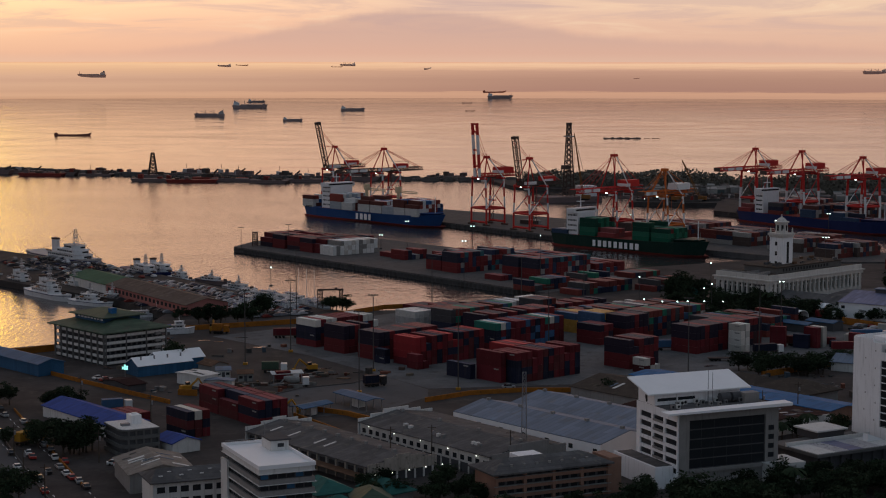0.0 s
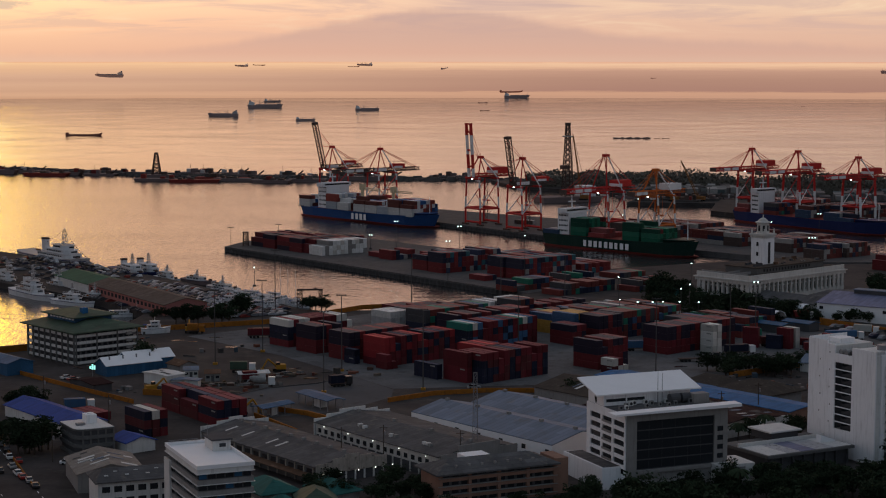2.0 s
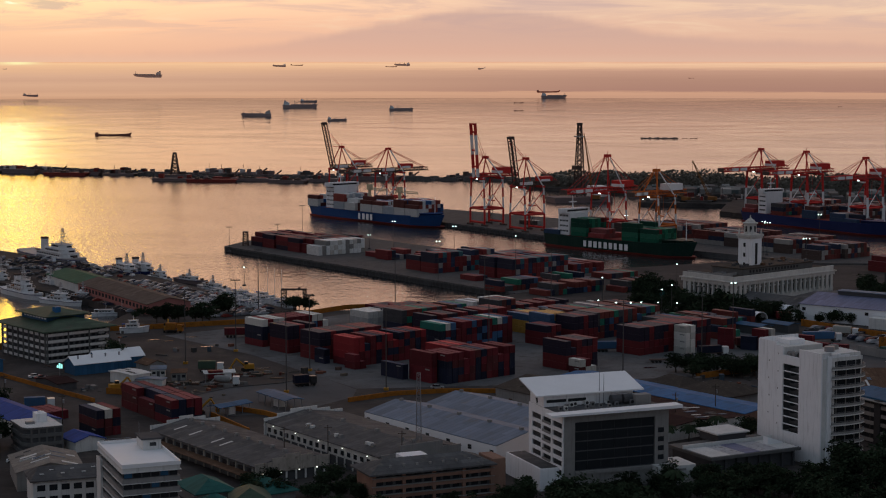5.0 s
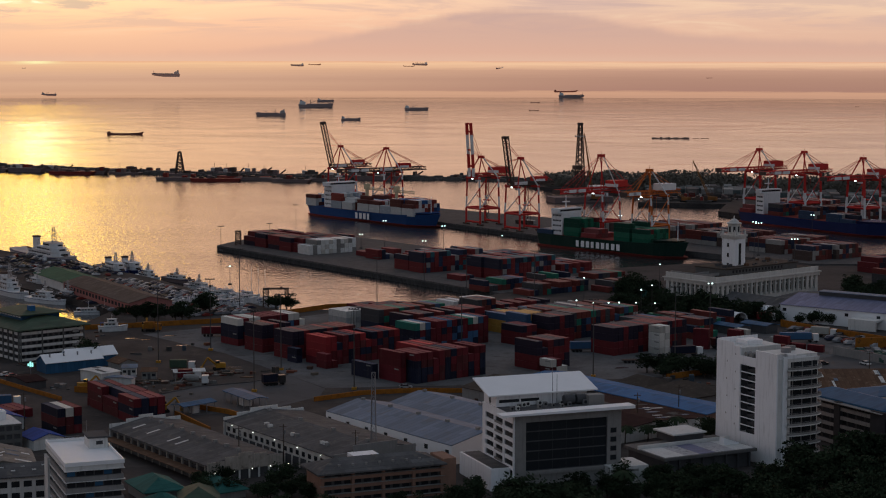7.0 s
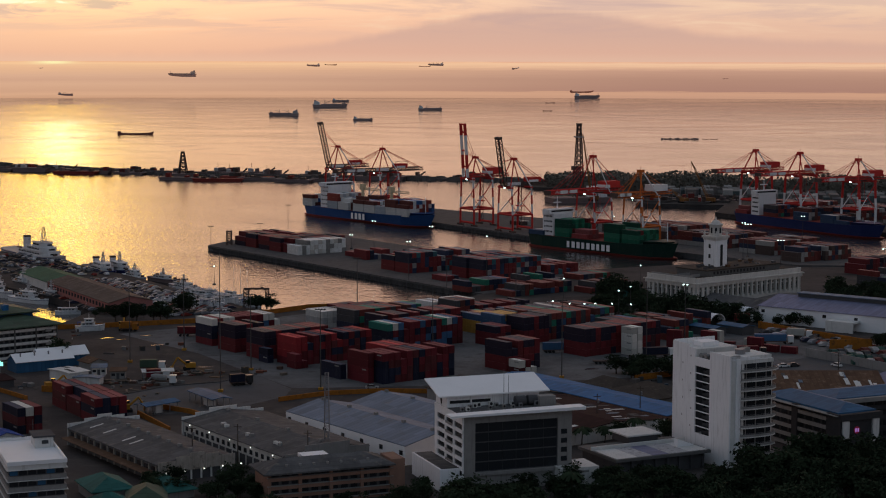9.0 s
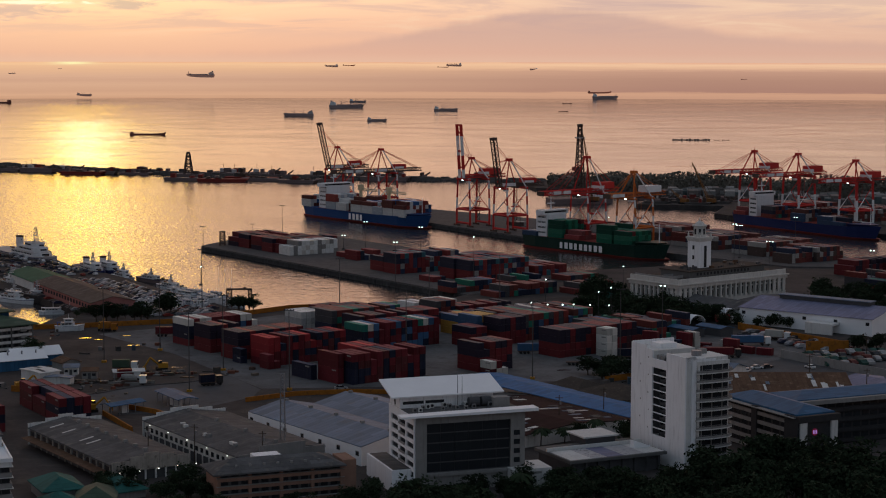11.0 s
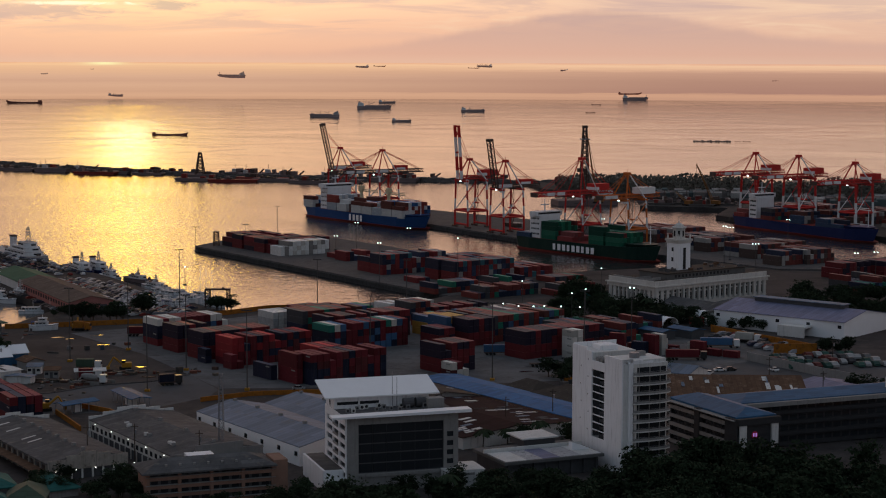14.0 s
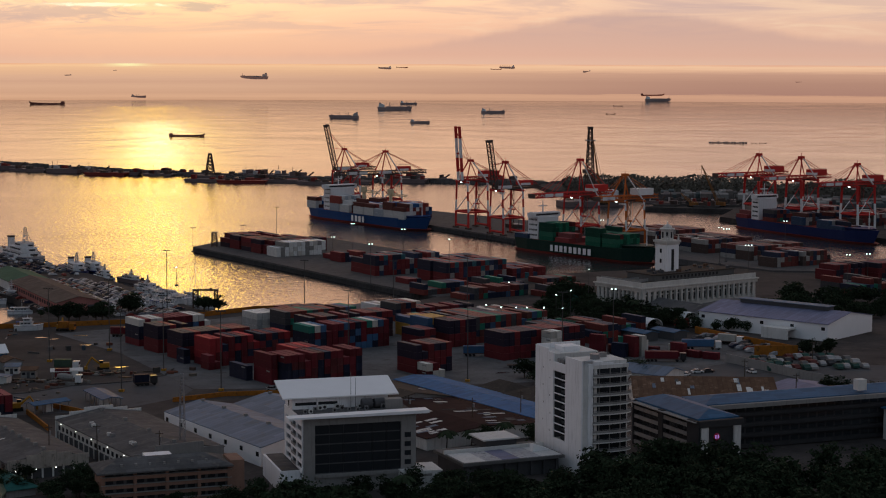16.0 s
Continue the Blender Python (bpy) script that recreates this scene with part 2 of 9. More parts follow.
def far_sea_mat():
    """The last, hazy stretch of water up to the horizon: glowing painted bands by height, warmer below the sun."""
    m = bpy.data.materials.new("far_water_glow")
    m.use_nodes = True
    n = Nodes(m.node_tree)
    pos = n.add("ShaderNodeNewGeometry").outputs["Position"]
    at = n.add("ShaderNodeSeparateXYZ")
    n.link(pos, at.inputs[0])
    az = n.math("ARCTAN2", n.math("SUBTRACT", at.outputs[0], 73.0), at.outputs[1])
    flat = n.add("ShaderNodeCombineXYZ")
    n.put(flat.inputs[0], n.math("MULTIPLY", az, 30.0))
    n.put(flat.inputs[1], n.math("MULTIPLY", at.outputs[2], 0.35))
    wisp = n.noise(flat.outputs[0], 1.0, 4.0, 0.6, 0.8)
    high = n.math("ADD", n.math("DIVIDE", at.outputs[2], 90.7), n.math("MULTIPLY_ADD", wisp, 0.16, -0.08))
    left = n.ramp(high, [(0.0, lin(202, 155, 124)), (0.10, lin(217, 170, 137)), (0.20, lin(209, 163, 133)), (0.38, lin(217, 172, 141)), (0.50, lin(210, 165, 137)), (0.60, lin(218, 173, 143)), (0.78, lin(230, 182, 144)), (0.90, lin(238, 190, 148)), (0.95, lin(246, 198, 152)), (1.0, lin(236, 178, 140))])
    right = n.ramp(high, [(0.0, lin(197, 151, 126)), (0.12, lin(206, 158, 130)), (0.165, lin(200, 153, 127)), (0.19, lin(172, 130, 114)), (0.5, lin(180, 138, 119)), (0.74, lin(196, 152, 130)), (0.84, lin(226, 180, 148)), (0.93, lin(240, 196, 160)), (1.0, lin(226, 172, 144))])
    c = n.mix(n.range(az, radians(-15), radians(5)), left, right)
    # sun glint painted onto the horizon, glowing like the bands
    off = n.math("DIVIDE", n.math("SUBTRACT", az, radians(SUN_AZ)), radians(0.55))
    painted_glint = n.math("MULTIPLY", n.math("POWER", 2.718, n.math("MULTIPLY", n.math("MULTIPLY", off, off), -1.0)), n.range(high, 0.88, 0.97))
    c = n.mix(painted_glint, c, (1.0, 0.88, 0.45))
    e = n.add("ShaderNodeEmission")
    n.put(e.inputs[0], c)
    out = n.add("ShaderNodeOutputMaterial")
    n.link(e.outputs[0], out.inputs[0])
    return m


def island_mat(name, cols, rough=0.6):
    """For joined stuff: every loose piece takes one of the colours."""
    m = bpy.data.materials.new(name)
    m.use_nodes = True
    n = Nodes(m.node_tree)
    geo = n.add("ShaderNodeNewGeometry")
    ramp = n.add("ShaderNodeValToRGB")
    ramp.color_ramp.interpolation = "CONSTANT"
    n.link(geo.outputs["Random Per Island"], ramp.inputs[0])
    els = ramp.color_ramp.elements
    while len(els) < len(cols):
        els.new(0.5)
    for i, (e, col) in enumerate(zip(els, cols)):
        e.position = i / len(cols)
        e.color = (*col, 1)
    tone = n.math("MULTIPLY_ADD", n.noise(geo.outputs["Position"], 0.8, 4.0, 0.6), 0.7, 0.62)
    grey = n.add("ShaderNodeCombineXYZ")
    for i in range(3):
        n.link(tone, grey.inputs[i])
    p = n.add("ShaderNodeBsdfPrincipled")
    p.inputs["Specular IOR Level"].default_value = 0.08
    n.put(p.inputs["Base Color"], n.mix(1.0, ramp.outputs[0], grey.outputs[0], "MULTIPLY"))
    p.inputs["Roughness"].default_value = rough
    out = n.add("ShaderNodeOutputMaterial")
    n.link(p.outputs[0], out.inputs[0])
    return m


def lit_top(c):
    """Paler paint of a container roof: light from above put into the colour."""
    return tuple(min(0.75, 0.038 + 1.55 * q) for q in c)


TOPS = {}


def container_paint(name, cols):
    """Mixed container paint, and a paler copy that paints skylight on the same containers' roofs."""
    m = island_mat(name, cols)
    TOPS[m] = island_mat(name + "_lit_top", [lit_top(c) for c in cols])
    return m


def glow_mat(name, col, strength):
    m = bpy.data.materials.new(name)
    m.use_nodes = True
    n = Nodes(m.node_tree)
    e = n.add("ShaderNodeEmission")
    e.inputs[0].default_value, e.inputs[1].default_value = (*col, 1), strength
    out = n.add("ShaderNodeOutputMaterial")
    n.link(e.outputs[0], out.inputs[0])
    return m


def leaf_mat(name, col):
    m = bpy.data.materials.new(name)
    m.use_nodes = True
    n = Nodes(m.node_tree)
    geo = n.add("ShaderNodeNewGeometry")
    tone = n.math("MULTIPLY_ADD", geo.outputs["Random Per Island"], 0.5, 0.7)
    tone = n.math("MULTIPLY", tone, n.math("MULTIPLY_ADD", n.add("ShaderNodeObjectInfo").outputs["Random"], 0.7, 0.65))
    grey = n.add("ShaderNodeCombineXYZ")
    for i in range(3):
        n.link(tone, grey.inputs[i])
    p = n.add("ShaderNodeBsdfPrincipled")
    n.put(p.inputs["Base Color"], n.mix(1.0, (*col, 1.0), grey.outputs[0], "MULTIPLY"))
    p.inputs["Roughness"].default_value = 0.9
    p.inputs["Specular IOR Level"].default_value = 0.08
    out = n.add("ShaderNodeOutputMaterial")
    n.link(p.outputs[0], out.inputs[0])
    return m


SEA = sea_mat()
FARSEA = far_sea_mat()
DIRT = mat("dug_brown_earth", (0.085, 0.060, 0.042), 0.95, var=0.6, scale=0.3, fine=1.0, bump=0.4)
LAND = mat("packed_earth_and_asphalt", (0.056, 0.049, 0.047), 0.95, var=0.7, scale=0.06, fine=0.6, stain=(0.086, 0.076, 0.066), bump=0.3)
ASPHALT = mat("asphalt", (0.084, 0.084, 0.088), 0.9, var=0.35, scale=0.05, fine=0.9, stain=(0.060, 0.056, 0.053))
CONCRETE = mat("yard_concrete", (0.111, 0.111, 0.114), 0.9, var=0.65, scale=0.07, fine=0.7, stain=(0.066, 0.064, 0.062))
QUAY = mat("quay_concrete", (0.100, 0.092, 0.090), 0.9, var=0.4, scale=0.2, fine=1.2, stain=(0.056, 0.054, 0.053))
# rock lightened by the haze over the far breakwater, put into its colour
ROCK = mat("dark_rock", (0.085, 0.075, 0.07), 0.95, var=0.5, scale=0.2, fine=1.2)
WHITE = mat("white_paint", (0.79, 0.79, 0.80), 0.65, var=0.10, scale=0.12, fine=1.6, streaks=0.30)
CLEANWHITE = mat("clean_white_paint", (0.80, 0.80, 0.81), 0.55, var=0.06, scale=0.2, fine=1.4)
OFFWHITE = mat("aged_white_paint", (0.60, 0.59, 0.57), 0.75, var=0.18, scale=0.2, fine=1.4, streaks=0.35)
GREYWALL = mat("grey_plaster", (0.240, 0.232, 0.224), 0.85, var=0.25, scale=0.25, fine=1.4, streaks=0.35)
FADEDWALL = mat("faded_stained_plaster", (0.34, 0.30, 0.26), 0.85, var=0.35, scale=0.3, fine=1.2, stain=(0.16, 0.13, 0.11), streaks=0.5)
SOOTWALL = mat("sooty_grey_plaster", (0.120, 0.118, 0.116), 0.85, var=0.3, scale=0.3, fine=1.4, streaks=0.3)
SOOTDARK = mat("dark_brown_grey_plaster", (0.045, 0.044, 0.046), 0.9, var=0.3, scale=0.3, fine=1.4)
# dark plaster; also colours the cores that stand for unlit rooms
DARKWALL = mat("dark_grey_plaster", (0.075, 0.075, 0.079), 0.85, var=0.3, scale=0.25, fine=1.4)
CREAM = mat("cream_stone", (0.54, 0.515, 0.48), 0.8, var=0.22, scale=0.2, fine=1.2, streaks=0.4)
BRICKWALL = mat("pinkish_brick_wall", (0.255, 0.150, 0.112), 0.85, var=0.25, scale=0.4, fine=2.5, streaks=0.3)
PINKWALL = mat("pink_painted_wall", (0.357, 0.145, 0.128), 0.8, var=0.2, scale=0.3, fine=1.6, streaks=0.3)
GLASS = mat("dark_window_glass", (0.022, 0.025, 0.029), 0.12, var=0.1)
# near-black colour that stands for the shade inside openings
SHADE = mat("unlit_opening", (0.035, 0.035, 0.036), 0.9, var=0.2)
GREENROOF = mat("green_roof_sheet", (0.060, 0.092, 0.064), 0.6, var=0.25, scale=0.2, fine=1.0, stain=(0.080, 0.080, 0.064), ribs=1.4)
BLUEROOF = mat("blue_roof_sheet", (0.024, 0.120, 0.280), 0.65, var=0.2, scale=0.15, fine=0.8, stain=(0.036, 0.115, 0.220), ribs=1.6)
DEEPBLUE = mat("deep_blue_roof_sheet", (0.020, 0.060, 0.25), 0.7, var=0.2, scale=0.15, fine=0.8, ribs=1.4)
STEELBLUE = mat("teal_blue_roof_sheet", (0.030, 0.096, 0.185), 0.55, var=0.22, scale=0.15, fine=0.8, ribs=1.5)
TEALROOF = mat("teal_roof_sheet", (0.030, 0.114, 0.102), 0.75, var=0.25, scale=0.2, fine=1.0, ribs=1.4)
ZINC = mat("weathered_metal_roof", (0.140, 0.180, 0.240), 0.65, metal=0.1, var=0.22, scale=0.10, fine=0.7, stain=(0.150, 0.165, 0.190), ribs=2.0)
STAINED = mat("stained_white_roof", (0.42, 0.41, 0.42), 0.85, var=0.35, scale=0.3, fine=1.4, stain=(0.16, 0.15, 0.15))
DARKROOF = mat("dark_stained_roof", (0.056, 0.046, 0.039), 0.9, var=0.4, scale=0.25, fine=1.4, stain=(0.098, 0.083, 0.068))
GREYROOF = mat("grey_fibre_roof", (0.092, 0.090, 0.092), 0.85, var=0.55, scale=0.16, fine=0.9, stain=(0.152, 0.140, 0.124), ribs=1.8)
RUSTROOF = mat("rusty_brown_roof", (0.112, 0.064, 0.041), 0.85, var=0.4, scale=0.2, fine=1.0, stain=(0.195, 0.128, 0.090), ribs=1.5)
FADEDROOF = mat("faded_brown_roof", (0.20, 0.18, 0.16), 0.85, var=0.35, scale=0.25, fine=1.2, stain=(0.281, 0.264, 0.246), ribs=1.5)
REDROOF = mat("dark_red_roof", (0.026, 0.011, 0.012), 0.95, var=0.35, scale=0.25, fine=1.0, stain=(0.030, 0.019, 0.019), ribs=1.6)
LILACROOF = mat("lilac_grey_roof_sheet", (0.168, 0.176, 0.264), 0.6, var=0.2, scale=0.12, fine=0.8, ribs=2.0)
ORANGE = mat("orange_barrier_paint", (0.288, 0.108, 0.018), 0.8, var=0.4, scale=0.35, fine=1.8, stain=(0.096, 0.052, 0.024))
YELLOW = mat("yellow_machine_paint", (0.36, 0.18, 0.025), 0.55, var=0.2)
RUSTSTEEL = mat("rust_orange_steel", (0.22, 0.10, 0.035), 0.75, var=0.3)
CRANERED = mat("crane_red_paint", (0.52, 0.04, 0.034), 0.55, var=0.2, scale=0.3)
CRANEORANGE = mat("crane_orange_paint", (0.52, 0.13, 0.03), 0.55, var=0.2, scale=0.3)
CRANEWHITE = mat("crane_white_paint", (0.72, 0.71, 0.70), 0.55, var=0.12, scale=0.3)
# dark steel lightened: haze before the far cranes is part of the colour
CRANEDARK = mat("dark_steel", (0.095, 0.065, 0.055), 0.7, var=0.25)
STEEL = mat("galvanised_steel", (0.24, 0.24, 0.25), 0.5, metal=0.5, var=0.2)
MASTGREY = mat("dark_weathered_mast", (0.075, 0.07, 0.068), 0.8, var=0.2)
SHIPCREAM = mat("cream_ship_paint", (0.56, 0.46, 0.30), 0.6, var=0.15, scale=0.3, streaks=0.2)
SHIPBLUE = mat("blue_hull_paint", (0.02, 0.065, 0.19), 0.5, var=0.15, scale=0.15, streaks=0.2)
SHIPNAVY = mat("navy_hull_paint", (0.02, 0.03, 0.10), 0.5, var=0.2, scale=0.15)
SHIPGREEN = mat("dark_green_hull_paint", (0.012, 0.035, 0.028), 0.5, var=0.2, scale=0.15, streaks=0.2)
SHIPRED = mat("hull_red_antifouling", (0.20, 0.035, 0.028), 0.7, var=0.25, scale=0.2)
# far hulls: pale distance haze is mixed into these paints
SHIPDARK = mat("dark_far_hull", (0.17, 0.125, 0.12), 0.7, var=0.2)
FARHULL = mat("hazed_grey_hull", (0.33, 0.25, 0.24), 0.7, var=0.2)
FARRED = mat("hazed_red_hull", (0.25, 0.10, 0.075), 0.7, var=0.2)
SHIPGREY = mat("grey_ship_paint", (0.42, 0.39, 0.38), 0.6, var=0.15, scale=0.3)
BOATWHITE = mat("weathered_boat_white", (0.60, 0.60, 0.61), 0.6, var=0.2, scale=0.6, streaks=0.35)
SHIPWHITE = mat("white_ship_paint", (0.68, 0.68, 0.69), 0.55, var=0.12, scale=0.3, streaks=0.2)
LAMPGLOW = glow_mat("floodlight_glow", (0.72, 1.0, 0.95), 4.0)
WARMGLOW = glow_mat("lamp_glow", (0.95, 1.0, 0.92), 2.0)
SIGNGLOW = glow_mat("lit_sign_violet", (0.55, 0.32, 0.9), 0.5)
SIGNTEAL = glow_mat("lit_sign_turquoise", (0.35, 0.95, 0.85), 1.2)
SIGNRED = glow_mat("lit_sign_red", (0.5, 0.05, 0.14), 0.14)
BARK = mat("bark", (0.07, 0.055, 0.045), 0.9, var=0.3, scale=1.0, fine=5.0)
LEAVES = leaf_mat("dark_foliage", (0.022, 0.034, 0.018))
# far trees: the haze in front of them is put into the leaf colour
FARLEAVES = leaf_mat("hazed_far_foliage", (0.135, 0.122, 0.100))
PUDDLE = mat("standing_water", (0.02, 0.02, 0.02), 0.04, var=0.1)
RUBBER = mat("rubber", (0.02, 0.02, 0.02), 0.8)
CARGLASS = mat("car_glass", (0.02, 0.022, 0.025), 0.1, var=0.1)
CONT = {
    "rust-red": mat("container_rust_red", (0.100, 0.014, 0.019), 0.55, var=0.22, scale=0.5, spread=0.25, streaks=0.2),
    "bright red": mat("container_bright_red", (0.20, 0.020, 0.024), 0.5, var=0.18, scale=0.5, spread=0.2, streaks=0.15),
    "dark blue": mat("container_dark_blue", (0.013, 0.016, 0.032), 0.55, var=0.22, scale=0.5, spread=0.3, streaks=0.2),
    "blue": mat("container_blue", (0.04, 0.09, 0.17), 0.55, var=0.2, scale=0.5, spread=0.25, streaks=0.2),
    "light grey": mat("container_light_grey", (0.40, 0.385, 0.35), 0.6, var=0.15, scale=0.5, spread=0.12, streaks=0.25),
    "white": mat("container_white", (0.56, 0.53, 0.49), 0.55, var=0.1, scale=0.5, spread=0.08, streaks=0.2),
    "ochre": mat("container_ochre", (0.40, 0.22, 0.05), 0.6, var=0.2, scale=0.5, spread=0.2, streaks=0.2),
    "green": mat("container_green", (0.022, 0.15, 0.12), 0.55, var=0.18, scale=0.5, spread=0.2, streaks=0.2),
    "brown": mat("container_brown", (0.075, 0.018, 0.020), 0.6, var=0.22, scale=0.5, spread=0.25, streaks=0.25),
}
# roof copies of CONT, lightened as if lit from above; the stains are wear
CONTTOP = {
    "rust-red": mat("container_rust_red_lit_top", lit_top((0.125, 0.019, 0.022)), 0.75, var=0.25, scale=0.5, fine=2.0, spread=0.2, stain=lit_top(tuple(0.6 * q for q in (0.125, 0.019, 0.022)))),
    "bright red": mat("container_bright_red_lit_top", lit_top((0.30, 0.024, 0.023)), 0.75, var=0.25, scale=0.5, fine=2.0, spread=0.2, stain=lit_top(tuple(0.6 * q for q in (0.30, 0.024, 0.023)))),
    "dark blue": mat("container_dark_blue_lit_top", lit_top((0.017, 0.022, 0.045)), 0.75, var=0.25, scale=0.5, fine=2.0, spread=0.2, stain=lit_top(tuple(0.6 * q for q in (0.017, 0.022, 0.045)))),
    "blue": mat("container_blue_lit_top", lit_top((0.04, 0.09, 0.17)), 0.75, var=0.25, scale=0.5, fine=2.0, spread=0.2, stain=lit_top(tuple(0.6 * q for q in (0.04, 0.09, 0.17)))),
    "light grey": mat("container_light_grey_lit_top", lit_top((0.40, 0.385, 0.35)), 0.75, var=0.25, scale=0.5, fine=2.0, spread=0.2, stain=lit_top(tuple(0.6 * q for q in (0.40, 0.385, 0.35)))),
    "white": mat("container_white_lit_top", lit_top((0.48, 0.46, 0.42)), 0.75, var=0.25, scale=0.5, fine=2.0, spread=0.2, stain=lit_top(tuple(0.6 * q for q in (0.74, 0.73, 0.71)))),
    "ochre": mat("container_ochre_lit_top", lit_top((0.40, 0.22, 0.05)), 0.75, var=0.25, scale=0.5, fine=2.0, spread=0.2, stain=lit_top(tuple(0.6 * q for q in (0.40, 0.22, 0.05)))),
    "green": mat("container_green_lit_top", lit_top((0.022, 0.15, 0.12)), 0.75, var=0.25, scale=0.5, fine=2.0, spread=0.2, stain=lit_top(tuple(0.6 * q for q in (0.03, 0.28, 0.16)))),
    "brown": mat("container_brown_lit_top", lit_top((0.07, 0.027, 0.024)), 0.75, var=0.25, scale=0.5, fine=2.0, spread=0.2, stain=lit_top(tuple(0.6 * q for q in (0.07, 0.027, 0.024)))),
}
MIXCONT = container_paint("mixed_container_paint", [(0.16, 0.03, 0.025), (0.08, 0.032, 0.028), (0.014, 0.020, 0.040), (0.115, 0.026, 0.023), (0.035, 0.07, 0.13), (0.12, 0.03, 0.026), (0.15, 0.03, 0.026), (0.018, 0.023, 0.042), (0.14, 0.033, 0.028), (0.34, 0.33, 0.31), (0.08, 0.03, 0.026), (0.014, 0.018, 0.034), (0.05, 0.05, 0.055), (0.02, 0.13, 0.09)])
DARKCONT = container_paint("dark_container_paint", [(0.12, 0.03, 0.026), (0.08, 0.034, 0.03), (0.018, 0.023, 0.04), (0.13, 0.033, 0.026), (0.03, 0.055, 0.10), (0.09, 0.034, 0.03), (0.045, 0.045, 0.05), (0.26, 0.25, 0.24)])
PIERCONT = container_paint("pier_container_paint", [(0.115, 0.017, 0.021), (0.10, 0.018, 0.021), (0.022, 0.018, 0.030), (0.13, 0.018, 0.022), (0.11, 0.018, 0.021), (0.05, 0.024, 0.028), (0.13, 0.018, 0.023), (0.020, 0.016, 0.028)])
NEARPIER = container_paint("quay_container_paint", [(0.15, 0.026, 0.026), (0.12, 0.022, 0.024), (0.030, 0.040, 0.075), (0.17, 0.03, 0.03), (0.035, 0.10, 0.12), (0.13, 0.022, 0.024), (0.05, 0.08, 0.15), (0.24, 0.22, 0.21), (0.15, 0.026, 0.028), (0.022, 0.024, 0.04)])
FARCONT = container_paint("far_container_paint", [(0.125, 0.034, 0.03), (0.13, 0.036, 0.03), (0.026, 0.034, 0.06), (0.13, 0.034, 0.03), (0.14, 0.036, 0.032), (0.07, 0.05, 0.045), (0.15, 0.036, 0.032), (0.10, 0.033, 0.03), (0.05, 0.035, 0.035), (0.28, 0.265, 0.25)])
CARPAINT = island_mat("car_paint_mix", [(0.46, 0.46, 0.47), (0.03, 0.03, 0.034), (0.20, 0.21, 0.23), (0.05, 0.05, 0.055), (0.10, 0.10, 0.105), (0.16, 0.03, 0.025), (0.16, 0.165, 0.18), (0.34, 0.345, 0.36), (0.03, 0.035, 0.06), (0.06, 0.06, 0.065)], 0.55)
MOLEROOF = mat("grey_brown_roof_sheet", (0.105, 0.078, 0.066), 0.85, var=0.35, scale=0.2, fine=1.0, stain=(0.15, 0.125, 0.11), ribs=1.5)
MOLEGREEN = mat("dark_green_roof_sheet", (0.035, 0.105, 0.065), 0.75, var=0.25, scale=0.2, fine=1.0, ribs=1.4)

